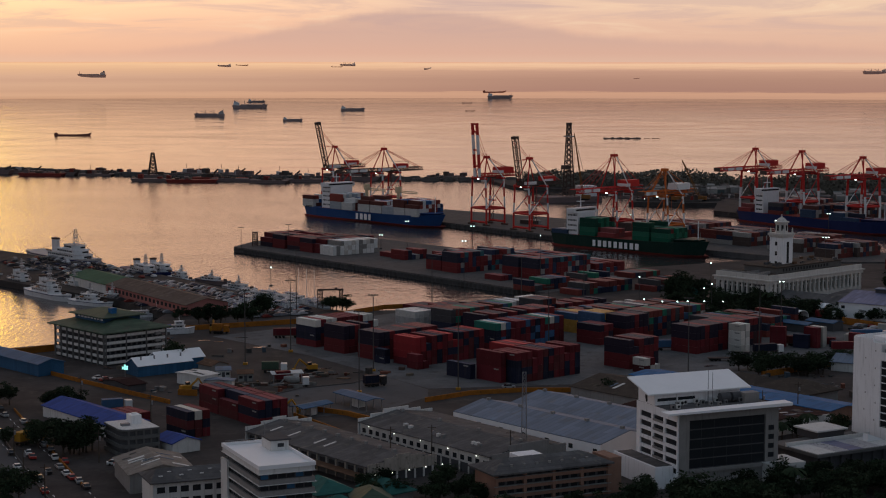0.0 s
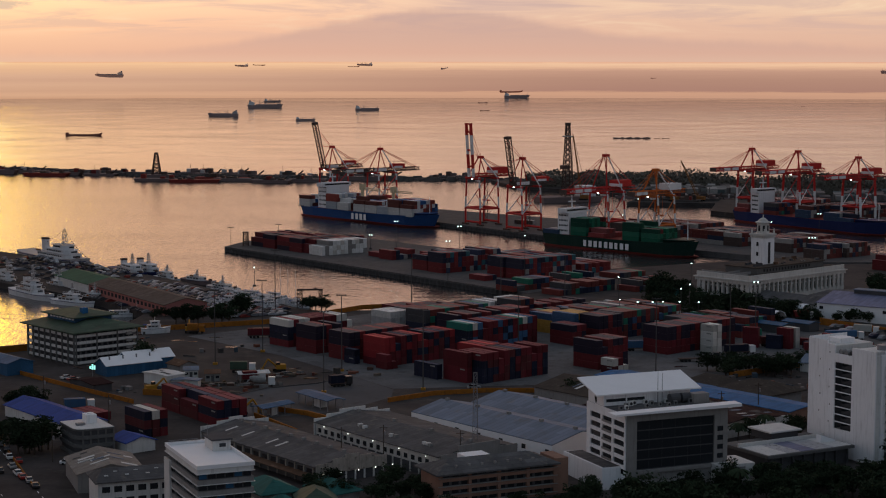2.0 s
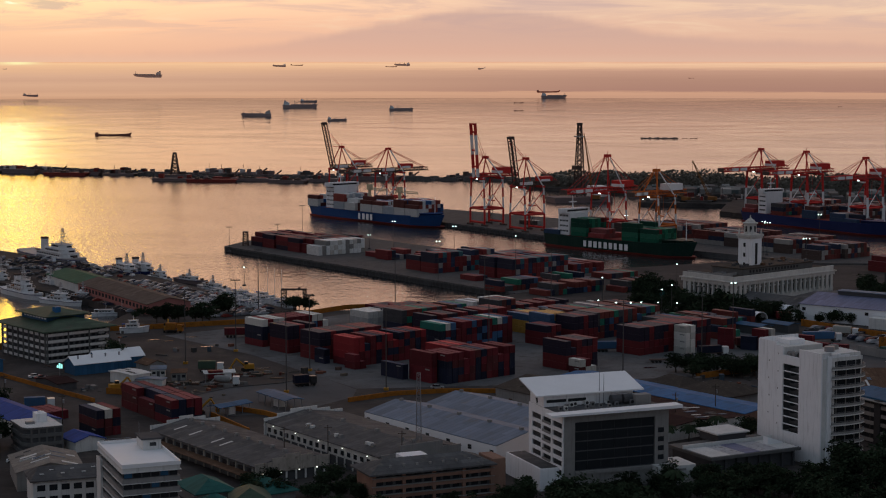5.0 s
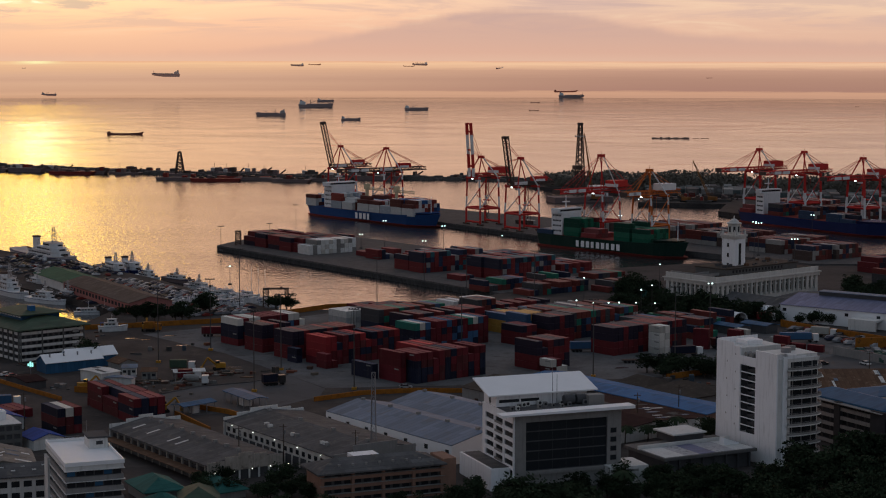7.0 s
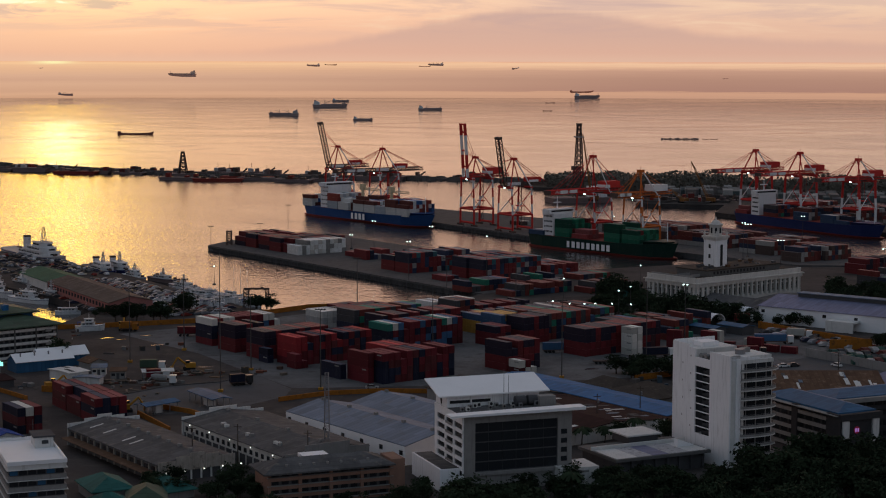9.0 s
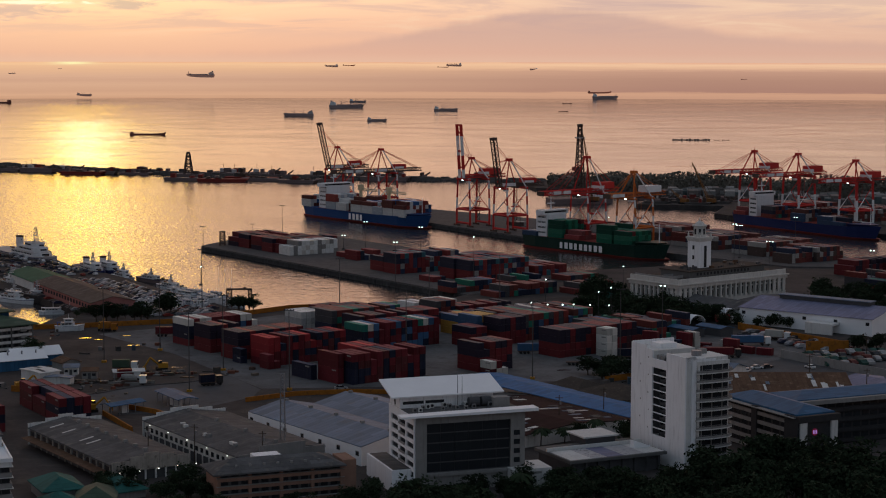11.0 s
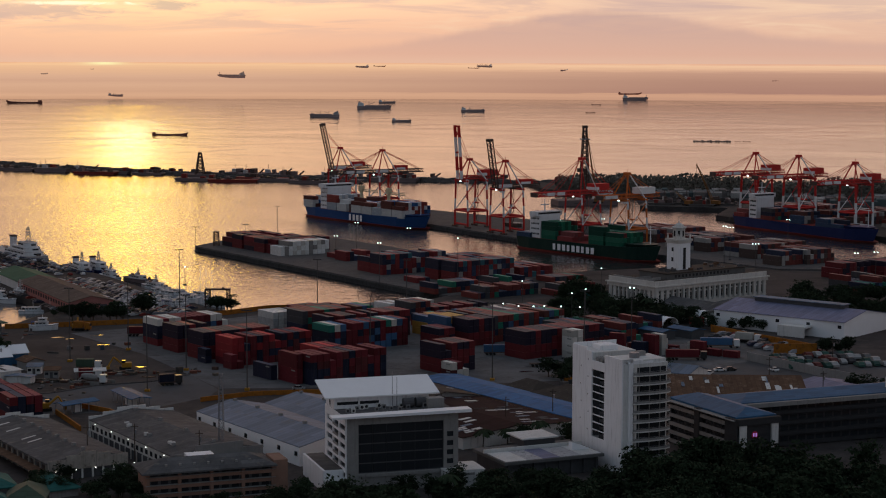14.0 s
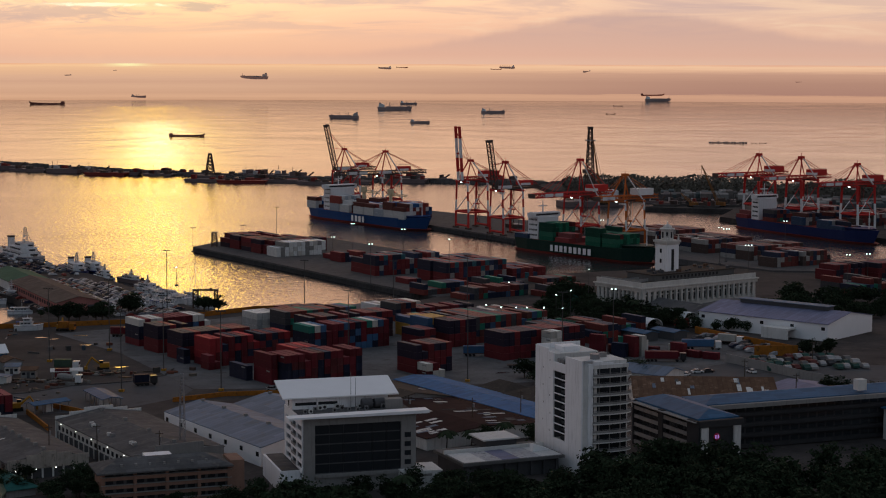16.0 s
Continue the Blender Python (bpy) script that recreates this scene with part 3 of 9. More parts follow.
# ---- building tools ----
class B:
    """Collects boxes, prisms, tubes and sheets into one mesh."""

    def __init__(self):
        self.v, self.f = [], []

    def add(self, vs, fs):
        k = len(self.v)
        self.v += [tuple(p) for p in vs]
        self.f += [tuple(i + k for i in q) for q in fs]
        return self

    def box(self, x0, y0, z0, x1, y1, z1):
        x0, x1, y0, y1, z0, z1 = min(x0, x1), max(x0, x1), min(y0, y1), max(y0, y1), min(z0, z1), max(z0, z1)
        return self.add([(x0, y0, z0), (x1, y0, z0), (x1, y1, z0), (x0, y1, z0), (x0, y0, z1), (x1, y0, z1), (x1, y1, z1), (x0, y1, z1)],
                        [(0, 3, 2, 1), (4, 5, 6, 7), (0, 1, 5, 4), (1, 2, 6, 5), (2, 3, 7, 6), (3, 0, 4, 7)])

    def prism(self, poly, z0, z1):
        """Upright prism over a counter-clockwise outline; z1 may be a list with one height a corner."""
        k = len(poly)
        tops = z1 if isinstance(z1, (list, tuple)) else [z1] * k
        vs = [(x, y, z0) for x, y in poly] + [(x, y, t) for (x, y), t in zip(poly, tops)]
        fs = [tuple(range(k - 1, -1, -1)), tuple(range(k, 2 * k))] + [(i, (i + 1) % k, k + (i + 1) % k, k + i) for i in range(k)]
        return self.add(vs, fs)

    def loft(self, rings, cap=True):
        """Rings of equally many points, joined one to the next."""
        k = len(rings[0])
        vs = [p for r in rings for p in r]
        fs = [(j * k + i, j * k + (i + 1) % k, (j + 1) * k + (i + 1) % k, (j + 1) * k + i) for j in range(len(rings) - 1) for i in range(k)]
        if cap:
            fs += [tuple(range(k - 1, -1, -1)), tuple((len(rings) - 1) * k + i for i in range(k))]
        return self.add(vs, fs)

    def tube(self, a, b, r, r2=None, n=6):
        a, b = Vector(a), Vector(b)
        d = (b - a).normalized()
        s = d.cross(Vector((0, 0, 1)) if abs(d.z) < 0.9 else Vector((1, 0, 0))).normalized()
        t = d.cross(s)
        r2 = r if r2 is None else r2
        ring = lambda c, q: [c + (s * math.cos(2 * math.pi * i / n) + t * math.sin(2 * math.pi * i / n)) * q for i in range(n)]
        return self.loft([ring(a, r), ring(b, r2)])

    def beam(self, a, b, w, h=None):
        """A square bar between two points."""
        return self.tube(a, b, (w if h is None else (w + h) / 2) * 0.707, n=4)

    def gable(self, x0, y0, x1, y1, z0, z1, thick=0.25, over=0.4):
        """Two roof slopes with the ridge along y."""
        xm = (x0 + x1) / 2
        s = (z1 - z0) / (xm - x0)
        xa, xb, za = x0 - over, x1 + over, z0 - over * s
        poly = [(xa, za), (xm, z1), (xb, za), (xb, za + thick), (xm, z1 + thick), (xa, za + thick)]
        vs = [(x, y0 - over, z) for x, z in poly] + [(x, y1 + over, z) for x, z in poly]
        fs = [(0, 1, 4, 5), (1, 2, 3, 4), (11, 10, 7, 6), (10, 9, 8, 7)] + [(i, i + 6, (i + 1) % 6 + 6, (i + 1) % 6) for i in range(6)]
        return self.add(vs, fs)

    def hip(self, x0, y0, x1, y1, z0, z1, inset, thick=0.3):
        """A hipped roof; inset: how far the ridge stays from the short ends."""
        w = min(x1 - x0, y1 - y0) / 2
        if x1 - x0 >= y1 - y0:
            ym = (y0 + y1) / 2
            top = [(x0 + inset, ym), (x1 - inset, ym)]
            fs = [(4, 5, 9, 8), (5, 6, 9), (6, 7, 8, 9), (7, 4, 8)]
        else:
            xm = (x0 + x1) / 2
            top = [(xm, y0 + inset), (xm, y1 - inset)]
            fs = [(4, 5, 8), (5, 6, 9, 8), (6, 7, 9), (7, 4, 8, 9)]
        c = [(x0, y0), (x1, y0), (x1, y1), (x0, y1)]
        vs = [(x, y, z0 - thick) for x, y in c] + [(x, y, z0) for x, y in c] + [(x, y, z1) for x, y in top]
        fs = fs + [(3, 2, 1, 0)] + [(i, (i + 1) % 4, 4 + (i + 1) % 4, 4 + i) for i in range(4)]
        return self.add(vs, fs)

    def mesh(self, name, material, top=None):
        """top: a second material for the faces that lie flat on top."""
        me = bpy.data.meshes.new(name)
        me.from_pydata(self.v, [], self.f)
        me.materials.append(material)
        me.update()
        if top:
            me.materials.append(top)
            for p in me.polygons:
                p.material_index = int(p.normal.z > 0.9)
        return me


def part(name, b, material, parent, label=""):
    ob = new(name, b.mesh(name, material) if isinstance(b, B) else b)
    ob.parent = parent
    if label:
        ob["label"] = label
    return ob


def thing(name, label, category, m=None, group="", kind=""):
    ob = new(name)
    ob.empty_display_size = 0.5
    if m is not None:
        ob.matrix_world = m
    return tagged(ob, label, category, group, kind)


def solid(name, b, material, label="", category="", m=None, group="", kind=""):
    ob = new(name, b.mesh(name, material) if isinstance(b, B) else b)
    if m is not None:
        ob.matrix_world = m
    return tagged(ob, label, category, group, kind)


G = 3.0      # ground level above the sea


def local(x, y, ang, px, py, z=0.0):
    """World place of a point given in a turned plan."""
    a = radians(ang)
    return (x + px * math.cos(a) - py * math.sin(a), y + px * math.sin(a) + py * math.cos(a), z)

# ---- sea and land ----
def sea_height(d):
    """Flat for almost five kilometres; past that the far bay is a backdrop that leans up to the horizon."""
    return 0.0 if d < 4750 else 90.7 * (d - 4750) / 200


MID = (73.0, 5.0)


def rings(radii, k=144):
    """A round sheet of sea, or a ring of it."""
    b = B()
    full = radii[0] == 0
    if full:
        b.v.append((*MID, 0.0))
    for r in radii[1:] if full else radii:
        b.v += [(MID[0] + r * math.sin(2 * math.pi * i / k), MID[1] + r * math.cos(2 * math.pi * i / k), sea_height(r)) for i in range(k)]
    o = 1 if full else 0
    for i in range(k):
        if full:
            b.f.append((0, 1 + (i + 1) % k, 1 + i))
        for j in range(len(radii) - 1 - o):
            p, q = o + j * k, o + (j + 1) * k
            b.f.append((p + i, p + (i + 1) % k, q + (i + 1) % k, q + i))
    return b


solid("water", rings([0, 60, 300, 700, 1100, 1600, 2000, 2600, 3200, 4000, 4750]), SEA, "calm harbour and bay water shining in sunset light", "water", kind="structure")
solid("backdrop", rings([4750, 4800, 4850, 4900, 4950]), FARSEA, "glowing backdrop painted as hazy far water below the horizon", "backdrop", kind="structure")


def slab(name, outline, material, label, category, z1=G, z0=-4.0):
    return solid(name, B().prism(outline, z0, z1), material, label, category, kind="structure")


# the city shore, with the marina mole running out to the left
slab("ground", [(-2600, -2600), (2600, -2600), (2600, 1500), (700, 1180), (300, 1090), (262, 1050), (254, 989.7), (210.9, 989.7), (184.9, 1010.8), (147, 994.5), (95, 965), (60, 880), (48.5, 866), (38.7, 848.4),
                (21, 838), (-7, 812.9), (-21.4, 806.5), (-41, 804), (-52.8, 809), (-64, 828), (-80, 842), (-97, 872), (-128, 918), (-152, 948), (-186, 987), (-247, 1048), (-403.5, 1191.4), (-451.5, 1143.4), (-317, 999.3), (-219, 913.8),
                (-147, 837.9), (-119.1, 793.7), (-123, 749.5), (-136, 722), (-148.6, 711), (-167.6, 698.5), (-403.5, 560), (-1400, 500), (-2600, 400)],
     LAND, "dark asphalt and packed earth of the port area", "ground")
slab("pier_1", [(48.5, 866), (60, 880), (95, 965), (-60, 1146), (-112, 1106), (-121, 1073)], QUAY, "long concrete cargo pier with a dark fendered edge", "pier", z1=G + 0.05)
slab("pier_2", [(-84.5, 1344.2), (68.2, 1141.5), (168.1, 1040.6), (210.9, 997.4), (252.2, 997.4), (244.5, 1085.7), (220.5, 1129), (120.1, 1225), (-41.3, 1372)], QUAY, "container terminal pier beyond the first basin", "pier", z1=G + 0.05)
slab("pier_3", [(140, 1402), (205, 1391), (193, 1326), (310, 1152), (700, 1280), (700, 1420), (321.4, 1395), (214, 1428), (150, 1433)], LAND, "far container terminal and low dark spit", "pier", z1=G + 0.05)
slab("road", [(-153.7, 595.8), (-96.1, 451.7), (-40, 330), (-75, 320), (-123, 422.9), (-169.1, 586.2)], ASPHALT, "wide asphalt avenue with traffic", "road", z1=G + 0.06, z0=G - 0.3)
slab("yard_road", [(-76, 578), (-50, 562), (-20, 575), (-5, 600), (-4.8, 614), (-21, 640), (-31, 624.6), (-47.7, 614.8), (-57.5, 600.4), (-70, 592)], ASPHALT, "worn asphalt road between the yard and the sheds", "road", z1=G + 0.02, z0=G - 0.3)
slab("earth_patch", [(-53, 656.5), (-49, 649), (-42, 645), (-37.5, 650), (-43, 656), (-49, 660)], DIRT, "patch of dug brown earth", "ground", z1=G + 0.02, z0=G - 0.3)
slab("yard_paving_1", [(-91.3, 730.3), (-50, 684.2), (-4.8, 615), (60.6, 626.5), (188, 672.6), (188, 730.3), (118.2, 768.7), (60.6, 836), (22.1, 845.6), (-16.3, 802.3), (-57.6, 759.1)], CONCRETE, "worn grey concrete of the container yard", "pavement", z1=G + 0.04, z0=G - 0.3)
slab("yard_paving_2", [(149.6, 634.2), (197.6, 586.2), (322.5, 615), (322.5, 672.6), (188, 706.3), (159.2, 672.6)], ASPHALT, "worn grey concrete truck park", "pavement", z1=G + 0.05, z0=G - 0.3)


def fenders():
    """Dark timber piles along the quay faces."""
    for name, a, b in (("pier_1", (48.5, 866), (-121, 1073)), ("pier_2", (68.2, 1141.5), (-84.5, 1344.2)), ("shore", (-80, 842), (-247, 1048))):
        bb = B()
        n = int(math.dist(a, b) / 3.2)
        for i in range(n):
            f = i / n
            x, y = a[0] + (b[0] - a[0]) * f, a[1] + (b[1] - a[1]) * f
            bb.box(x - 0.9, y - 0.9, -2, x + 0.5, y + 0.5, 2.4)
        solid("fender_piles", bb, ROCK, "row of dark timber fender piles along the quay", "fender", kind="stuff")


fenders()

# ---- the white office building with the dark glass front ----
def office_building():
    W, D, H = 30.3, 21.5, 19.7
    t = thing("office_building", "white six-storey office building with dark glass front and sloping roof", "building", pose(60.4, 470.7, G, 0, 0, 23.4))
    # left wall, pierced by strip windows
    body = B()
    body.box(0.25, 0.9, 0, W - 0.25, D - 0.3, H - 0.1)
    part("core", body, DARKWALL, t, "dark-painted box standing for unlit rooms behind the openings")
    strips = [(0.6, 6.4), (7.4, 12.6), (13.7, 19.4)]
    rows = [H - 3.7 - 2.44 * i for i in range(6)]
    part("side_band", B().box(-0.15, 0.0, H - 2.2, 0.25, D, H), WHITE, t)
    for i, z in enumerate(rows):
        part("side_band", B().box(-0.15, 0.0, max(z - 0.94, 0), 0.25, D, z), WHITE, t)
    part("side_band", B().box(-0.15, 0.0, 0, 0.25, D, rows[-1] - 0.94), WHITE, t)
    for y0, y1 in ((0, 0.6), (6.4, 7.4), (12.6, 13.7), (19.4, D)):
        part("side_pier", B().box(-0.13, y0, 0, 0.23, y1, H - 2.2), WHITE, t)
    for z in rows:
        for j, (y0, y1) in enumerate(strips):
            b = B().box(0.25 - 0.05, y0, z, 0.26, y1, z + 1.5)
            part("window", b, GLASS, t)
            if j == 1:
                part("balcony_rail", B().box(-0.35, y0, z - 0.1, -0.25, y1, z + 0.55), GREYWALL, t)
    # front: frame round the curtain wall, its shade put into the grey paint
    front = B()
    gx0, gx1, gz0, gz1 = 3.3, 26.3, 4.9, H - 2.0
    front.box(0.25, -0.1, 0, gx0, 0.9, H)
    front.box(gx1, -0.1, 0, W, 0.9, H)
    front.box(gx0, -0.1, gz1, gx1, 0.9, H)
    front.box(gx0, -0.1, 0, gx1, 0.9, gz0)
    part("front_wall", front, GREYWALL, t)
    n = 5
    for i in range(n):
        z0, z1 = gz0 + (gz1 - gz0) * i / n, gz0 + (gz1 - gz0) * (i + 1) / n
        for k in range(6):
            x0 = gx0 + (gx1 - gx0) * k / 6
            part("pane", B().box(x0 + 0.06, 0.35, z0 + 0.2, x0 + (gx1 - gx0) / 6 - 0.06, 0.42, z1), GLASS, t)
        part("spandrel", B().box(gx0, 0.25, z0 - 0.1, gx1, 0.5, z0 + 0.2), DARKWALL, t)
    for i in range(4):
        part("window", B().box(27.2, -0.16, 6.2 + 2.4 * i, 28.9, -0.1, 7.5 + 2.4 * i), GLASS, t)
    part("lower_band", B().box(gx0, -0.6, 4.0, gx1, -0.1, 4.8), GREYWALL, t)
    part("rear_wall", B().box(0.25, D - 0.3, 0, W, D, H), OFFWHITE, t)
    part("end_wall", B().box(W - 0.25, 0.9, 0, W, D - 0.3, H), OFFWHITE, t)
    part("roof_deck", B().box(0.0, 0.4, H - 0.1, W, D, H + 0.05), GREYROOF, t)
    slab_ = B().prism([(-4.0, -1.8), (W + 3.2, -1.8), (W + 3.2, 2.2), (-4.0, 2.2)], H + 0.06, [H + 0.55, H + 0.9, H + 0.9, H + 0.55])
    part("canopy", slab_, CLEANWHITE, t, "thin white slab over the front")
    # upper storey under the sloping roof
    pent = B()
    py0, py1, z0 = 12.2, D - 0.6, H + 0.05
    pent.add([(0, py0, z0), (26, py0, z0), (26, py1, z0), (0, py1, z0), (0, py0, z0 + 3.1), (26, py0, z0 + 3.1), (26, py1, z0 + 5.6), (0, py1, z0 + 5.6)],
             [(0, 3, 2, 1), (4, 5, 6, 7), (0, 1, 5, 4), (1, 2, 6, 5), (2, 3, 7, 6), (3, 0, 4, 7)])
    part("upper_storey", pent, WHITE, t)
    roof = B()
    a, b, c, d = -2.8, 28.6, 10.8, D + 0.6
    roof.add([(a, c, z0 + 3.0), (b, c, z0 + 3.0), (b, d, z0 + 6.0), (a, d, z0 + 6.0), (a, c, z0 + 3.35), (b, c, z0 + 3.35), (b, d, z0 + 6.35), (a, d, z0 + 6.35)],
             [(0, 3, 2, 1), (4, 5, 6, 7), (0, 1, 5, 4), (1, 2, 6, 5), (2, 3, 7, 6), (3, 0, 4, 7)])
    part("sloping_roof", roof, CLEANWHITE, t, "white sloping roof, faintly stained")
    part("emblem", B().prism([(0, 0), (0.7, 0.5), (0.5, 1.6), (0.9, 2.6), (0.1, 3.6), (-0.3, 2.4), (-0.6, 1.5), (-0.2, 0.6)], 0, 0.08), SHADE, t, "dark plain emblem").matrix_basis = pose(-0.02, 16.6, z0 + 0.2, 90, 0, -90)
    for x0, x1 in ((0.8, 6.5), (7.0, 12.2), (20.2, 24.6)):
        part("upper_window", B().box(x0, py0 - 0.06, z0 + 1.0, x1, py0, z0 + 1.8), GLASS, t)
    rng = random.Random(4)
    for i in range(16):
        x, y = 2.0 + 1.5 * i + rng.uniform(-0.4, 0.4), rng.uniform(6.0, 11.0)
        s = rng.uniform(0.7, 1.3)
        u = part("air_conditioner", B().box(x, y, H + 0.05, x + s, y + 0.8, H + 0.05 + s), rng.choice((STEEL, OFFWHITE, GREYWALL)), t)
        part("fan_grille", B().tube((x + s / 2, y - 0.04, H + 0.05 + s / 2), (x + s / 2, y, H + 0.05 + s / 2), s * 0.35, n=10), SHADE, u)
    for x in (18.0, 21.5):
        part("water_tank", B().tube((x, 9.2, H + 1.4), (x + 2.8, 9.2, H + 1.4), 1.25, n=14), DARKWALL, t, "dark round water tank")
    part("equipment_room", B().box(24.0, 6.5, H + 0.05, 28.5, 9.5, H + 2.6), GREYWALL, t)
    part("antenna", B().tube((15.6, 11.2, H), (15.6, 11.2, H + 9.5), 0.12, 0.05), STEEL, t)
    part("antenna", B().tube((16.8, 11.0, H), (16.8, 11.0, H + 8.0), 0.12, 0.05), STEEL, t)
    part("podium", B().box(-5.5, 2.0, 0, -0.15, D + 3, 5.8), WHITE, t, "low white side annex")
    part("podium_roof", B().box(-4.9, 2.6, 5.8, -0.2, D + 2.4, 5.88), GREYROOF, t)
    part("entrance_block", B().box(25.5, -3.8, 0, 36.5, 6.0, 5.0), OFFWHITE, t, "low wing with an unreadable sign")
    part("sign_bar", B().box(28.0, -3.88, 3.6, 33.6, -3.8, 4.2), GREYWALL, t, "plain sign bar")


office_building()


# ---- the tall white tower block ----
def tower_block():
    W, D, H = 15.0, 27.0, 31.2
    t = thing("tower_block", "tall white plastered tower block with stair shaft and balconies", "building", pose(130.6, 500.6, G, 0, 0, 31))
    s0, s1, zlow, ztop = 9.3, 16.2, 7.6, H - 4.6
    for y0, y1, z0, z1 in ((0, s0, 0, H), (s1, D, 0, H), (s0, s1, 0, zlow), (s0, s1, ztop, H - 2.4)):
        part("side_wall", B().box(0, y0, z0, 0.4, y1, z1), WHITE, t, "white plaster with old rain marks")
    part("core", B().box(0.4, 0.4, 0, W - 1.0, s0 - 0.02, H - 0.5), OFFWHITE, t)
    # stair recess: core, side walls and flights painted dark for its shade
    part("core", B().box(2.4, s0, 0, W - 1.0, s1, H - 3.2), DARKWALL, t)
    for y in (s0 + 0.01, s1 - 0.07):
        part("recess_wall", B().box(0.42, y, zlow, 2.4, y + 0.06, ztop), DARKWALL, t)
    part("core", B().box(0.4, s1 + 0.02, 0, W - 1.0, D, H - 0.5), OFFWHITE, t)
    n = 9
    step = (ztop - zlow) / n
    for i in range(n):
        z = zlow + step * i
        part("landing", B().box(0.10, s0 + 0.02, z + step - 0.26, 0.38, s1 - 0.02, z + step), WHITE, t)
        part("stair_flight", B().prism([(0, 0), (5.0, 0), (5.0, 0.25), (0.3, 1.5), (0, 1.5)], 0, 0.5), DARKWALL, t).matrix_basis = pose(1.9, s0 + 0.9, z + 0.05, 90, 0, 90)
        part("stair_window", B().box(2.3, s0 + 0.6, z + 0.5, 2.38, s1 - 0.6, z + step - 0.5), GLASS, t)
    part("end_parapet", B().box(0.4, D - 0.3, H - 0.5, W - 1, D, H + 1.0), WHITE, t)
    part("side_parapet", B().box(0, s1 + 3.0, H, 0.3, D, H + 0.8), WHITE, t)
    for x, z in ((0.5, 0.0), (3.4, -0.4), (6.6, -0.8), (10.0, -1.3)):
        part("front_parapet", B().box(x, 0, H - 1.4, x + 3.2, 0.35, H + z), WHITE, t)
    part("roof", B().box(0.4, 0.4, H - 0.5, W - 1.0, s0 - 0.02, H - 0.38), OFFWHITE, t)
    part("roof", B().box(0.4, s1 + 0.02, H - 0.5, W - 1, D - 0.3, H - 0.38), OFFWHITE, t)
    for i in range(3):
        part("duct", B().tube((0.9, s0 + 1.3 + 2.1 * i, H - 2.0), (2.6, s0 + 1.3 + 2.1 * i, H - 2.0), 0.75, n=12), GREYWALL if i else DARKWALL, t)
    part("lift_house", B().box(4.5, s1 + 3.0, H - 0.38, 10.0, s1 + 8.0, H + 0.9), WHITE, t)
    part("water_tank", B().tube((6.5, 4.5, H - 0.38), (6.5, 4.5, H + 1.0), 1.4, n=14), STEEL, t)
    part("roof_unit", B().box(8.5, 6.0, H - 0.38, 11.0, 7.6, H + 0.9), GREYWALL, t)
    # front: a plain strip at the corner, then rounded balconies with dark glazing behind
    part("front_wall", B().box(0.4, 0, 0, 3.3, 0.4, H), OFFWHITE, t)
    part("front_top", B().box(3.3, 0, H - 2.4, W - 0.6, 0.4, H - 1.4), OFFWHITE, t)
    part("front_rib", B().box(1.9, -0.5, 0, 3.3, 0, H - 0.9), WHITE, t)
    part("end_wall", B().box(W - 1.0, 0.4, 0, W - 0.6, D, H - 1.4), OFFWHITE, t)
    curve = [(3.0, 0.3), (3.0, -1.1), (5.0, -1.5), (8.0, -1.7), (11.0, -1.6), (13.6, -1.2), (15.2, -0.3), (15.6, 1.0), (15.6, 2.4), (W - 1.0, 2.4), (W - 1.0, 0.3)]
    front = curve[1:9]
    for i in range(10):
        z = H - 4.3 - 2.56 * i
        bal = part("balcony", B().prism(curve, z - 0.3, z), OFFWHITE, t)
        part("balcony_front", B().loft([[(x, y, z), (x - 0.1 * (x > 15), y + 0.14, z), (x - 0.1 * (x > 15), y + 0.14, z + 0.62), (x, y, z + 0.62)] for x, y in front]), GREYWALL, bal)
        part("balcony_rail", B().loft([[(x, y + 0.03, z + 0.85), (x - 0.05 * (x > 15), y + 0.1, z + 0.85), (x - 0.05 * (x > 15), y + 0.1, z + 0.92), (x, y + 0.03, z + 0.92)] for x, y in front]), STEEL, bal)
        part("glazing", B().box(3.4, 0.28, z, W - 1.0, 0.36, z + 2.2), GLASS, t)
        for x in (3.9, 5.4, 8.7, 12.0):
            part("window_pier", B().box(x, 0.12, z, x + (0.9 if x < 4 else 0.25), 0.28, z + 2.2), OFFWHITE if x < 4 else GREYWALL, t)
    part("front_base", B().box(3.3, 0, 0, W - 1.0, 0.36, H - 4.6 - 2.56 * 9), DARKWALL, t)
    rng = random.Random(2)
    for k in range(9):
        y, z = 18.0 + (k % 2) * 4.0 + rng.uniform(-0.2, 0.2), 9 + 2.45 * k
        part("vent_hole", B().box(-0.03, y, z, 0.0, y + 0.35, z + 0.45), GREYWALL, t)


tower_block()


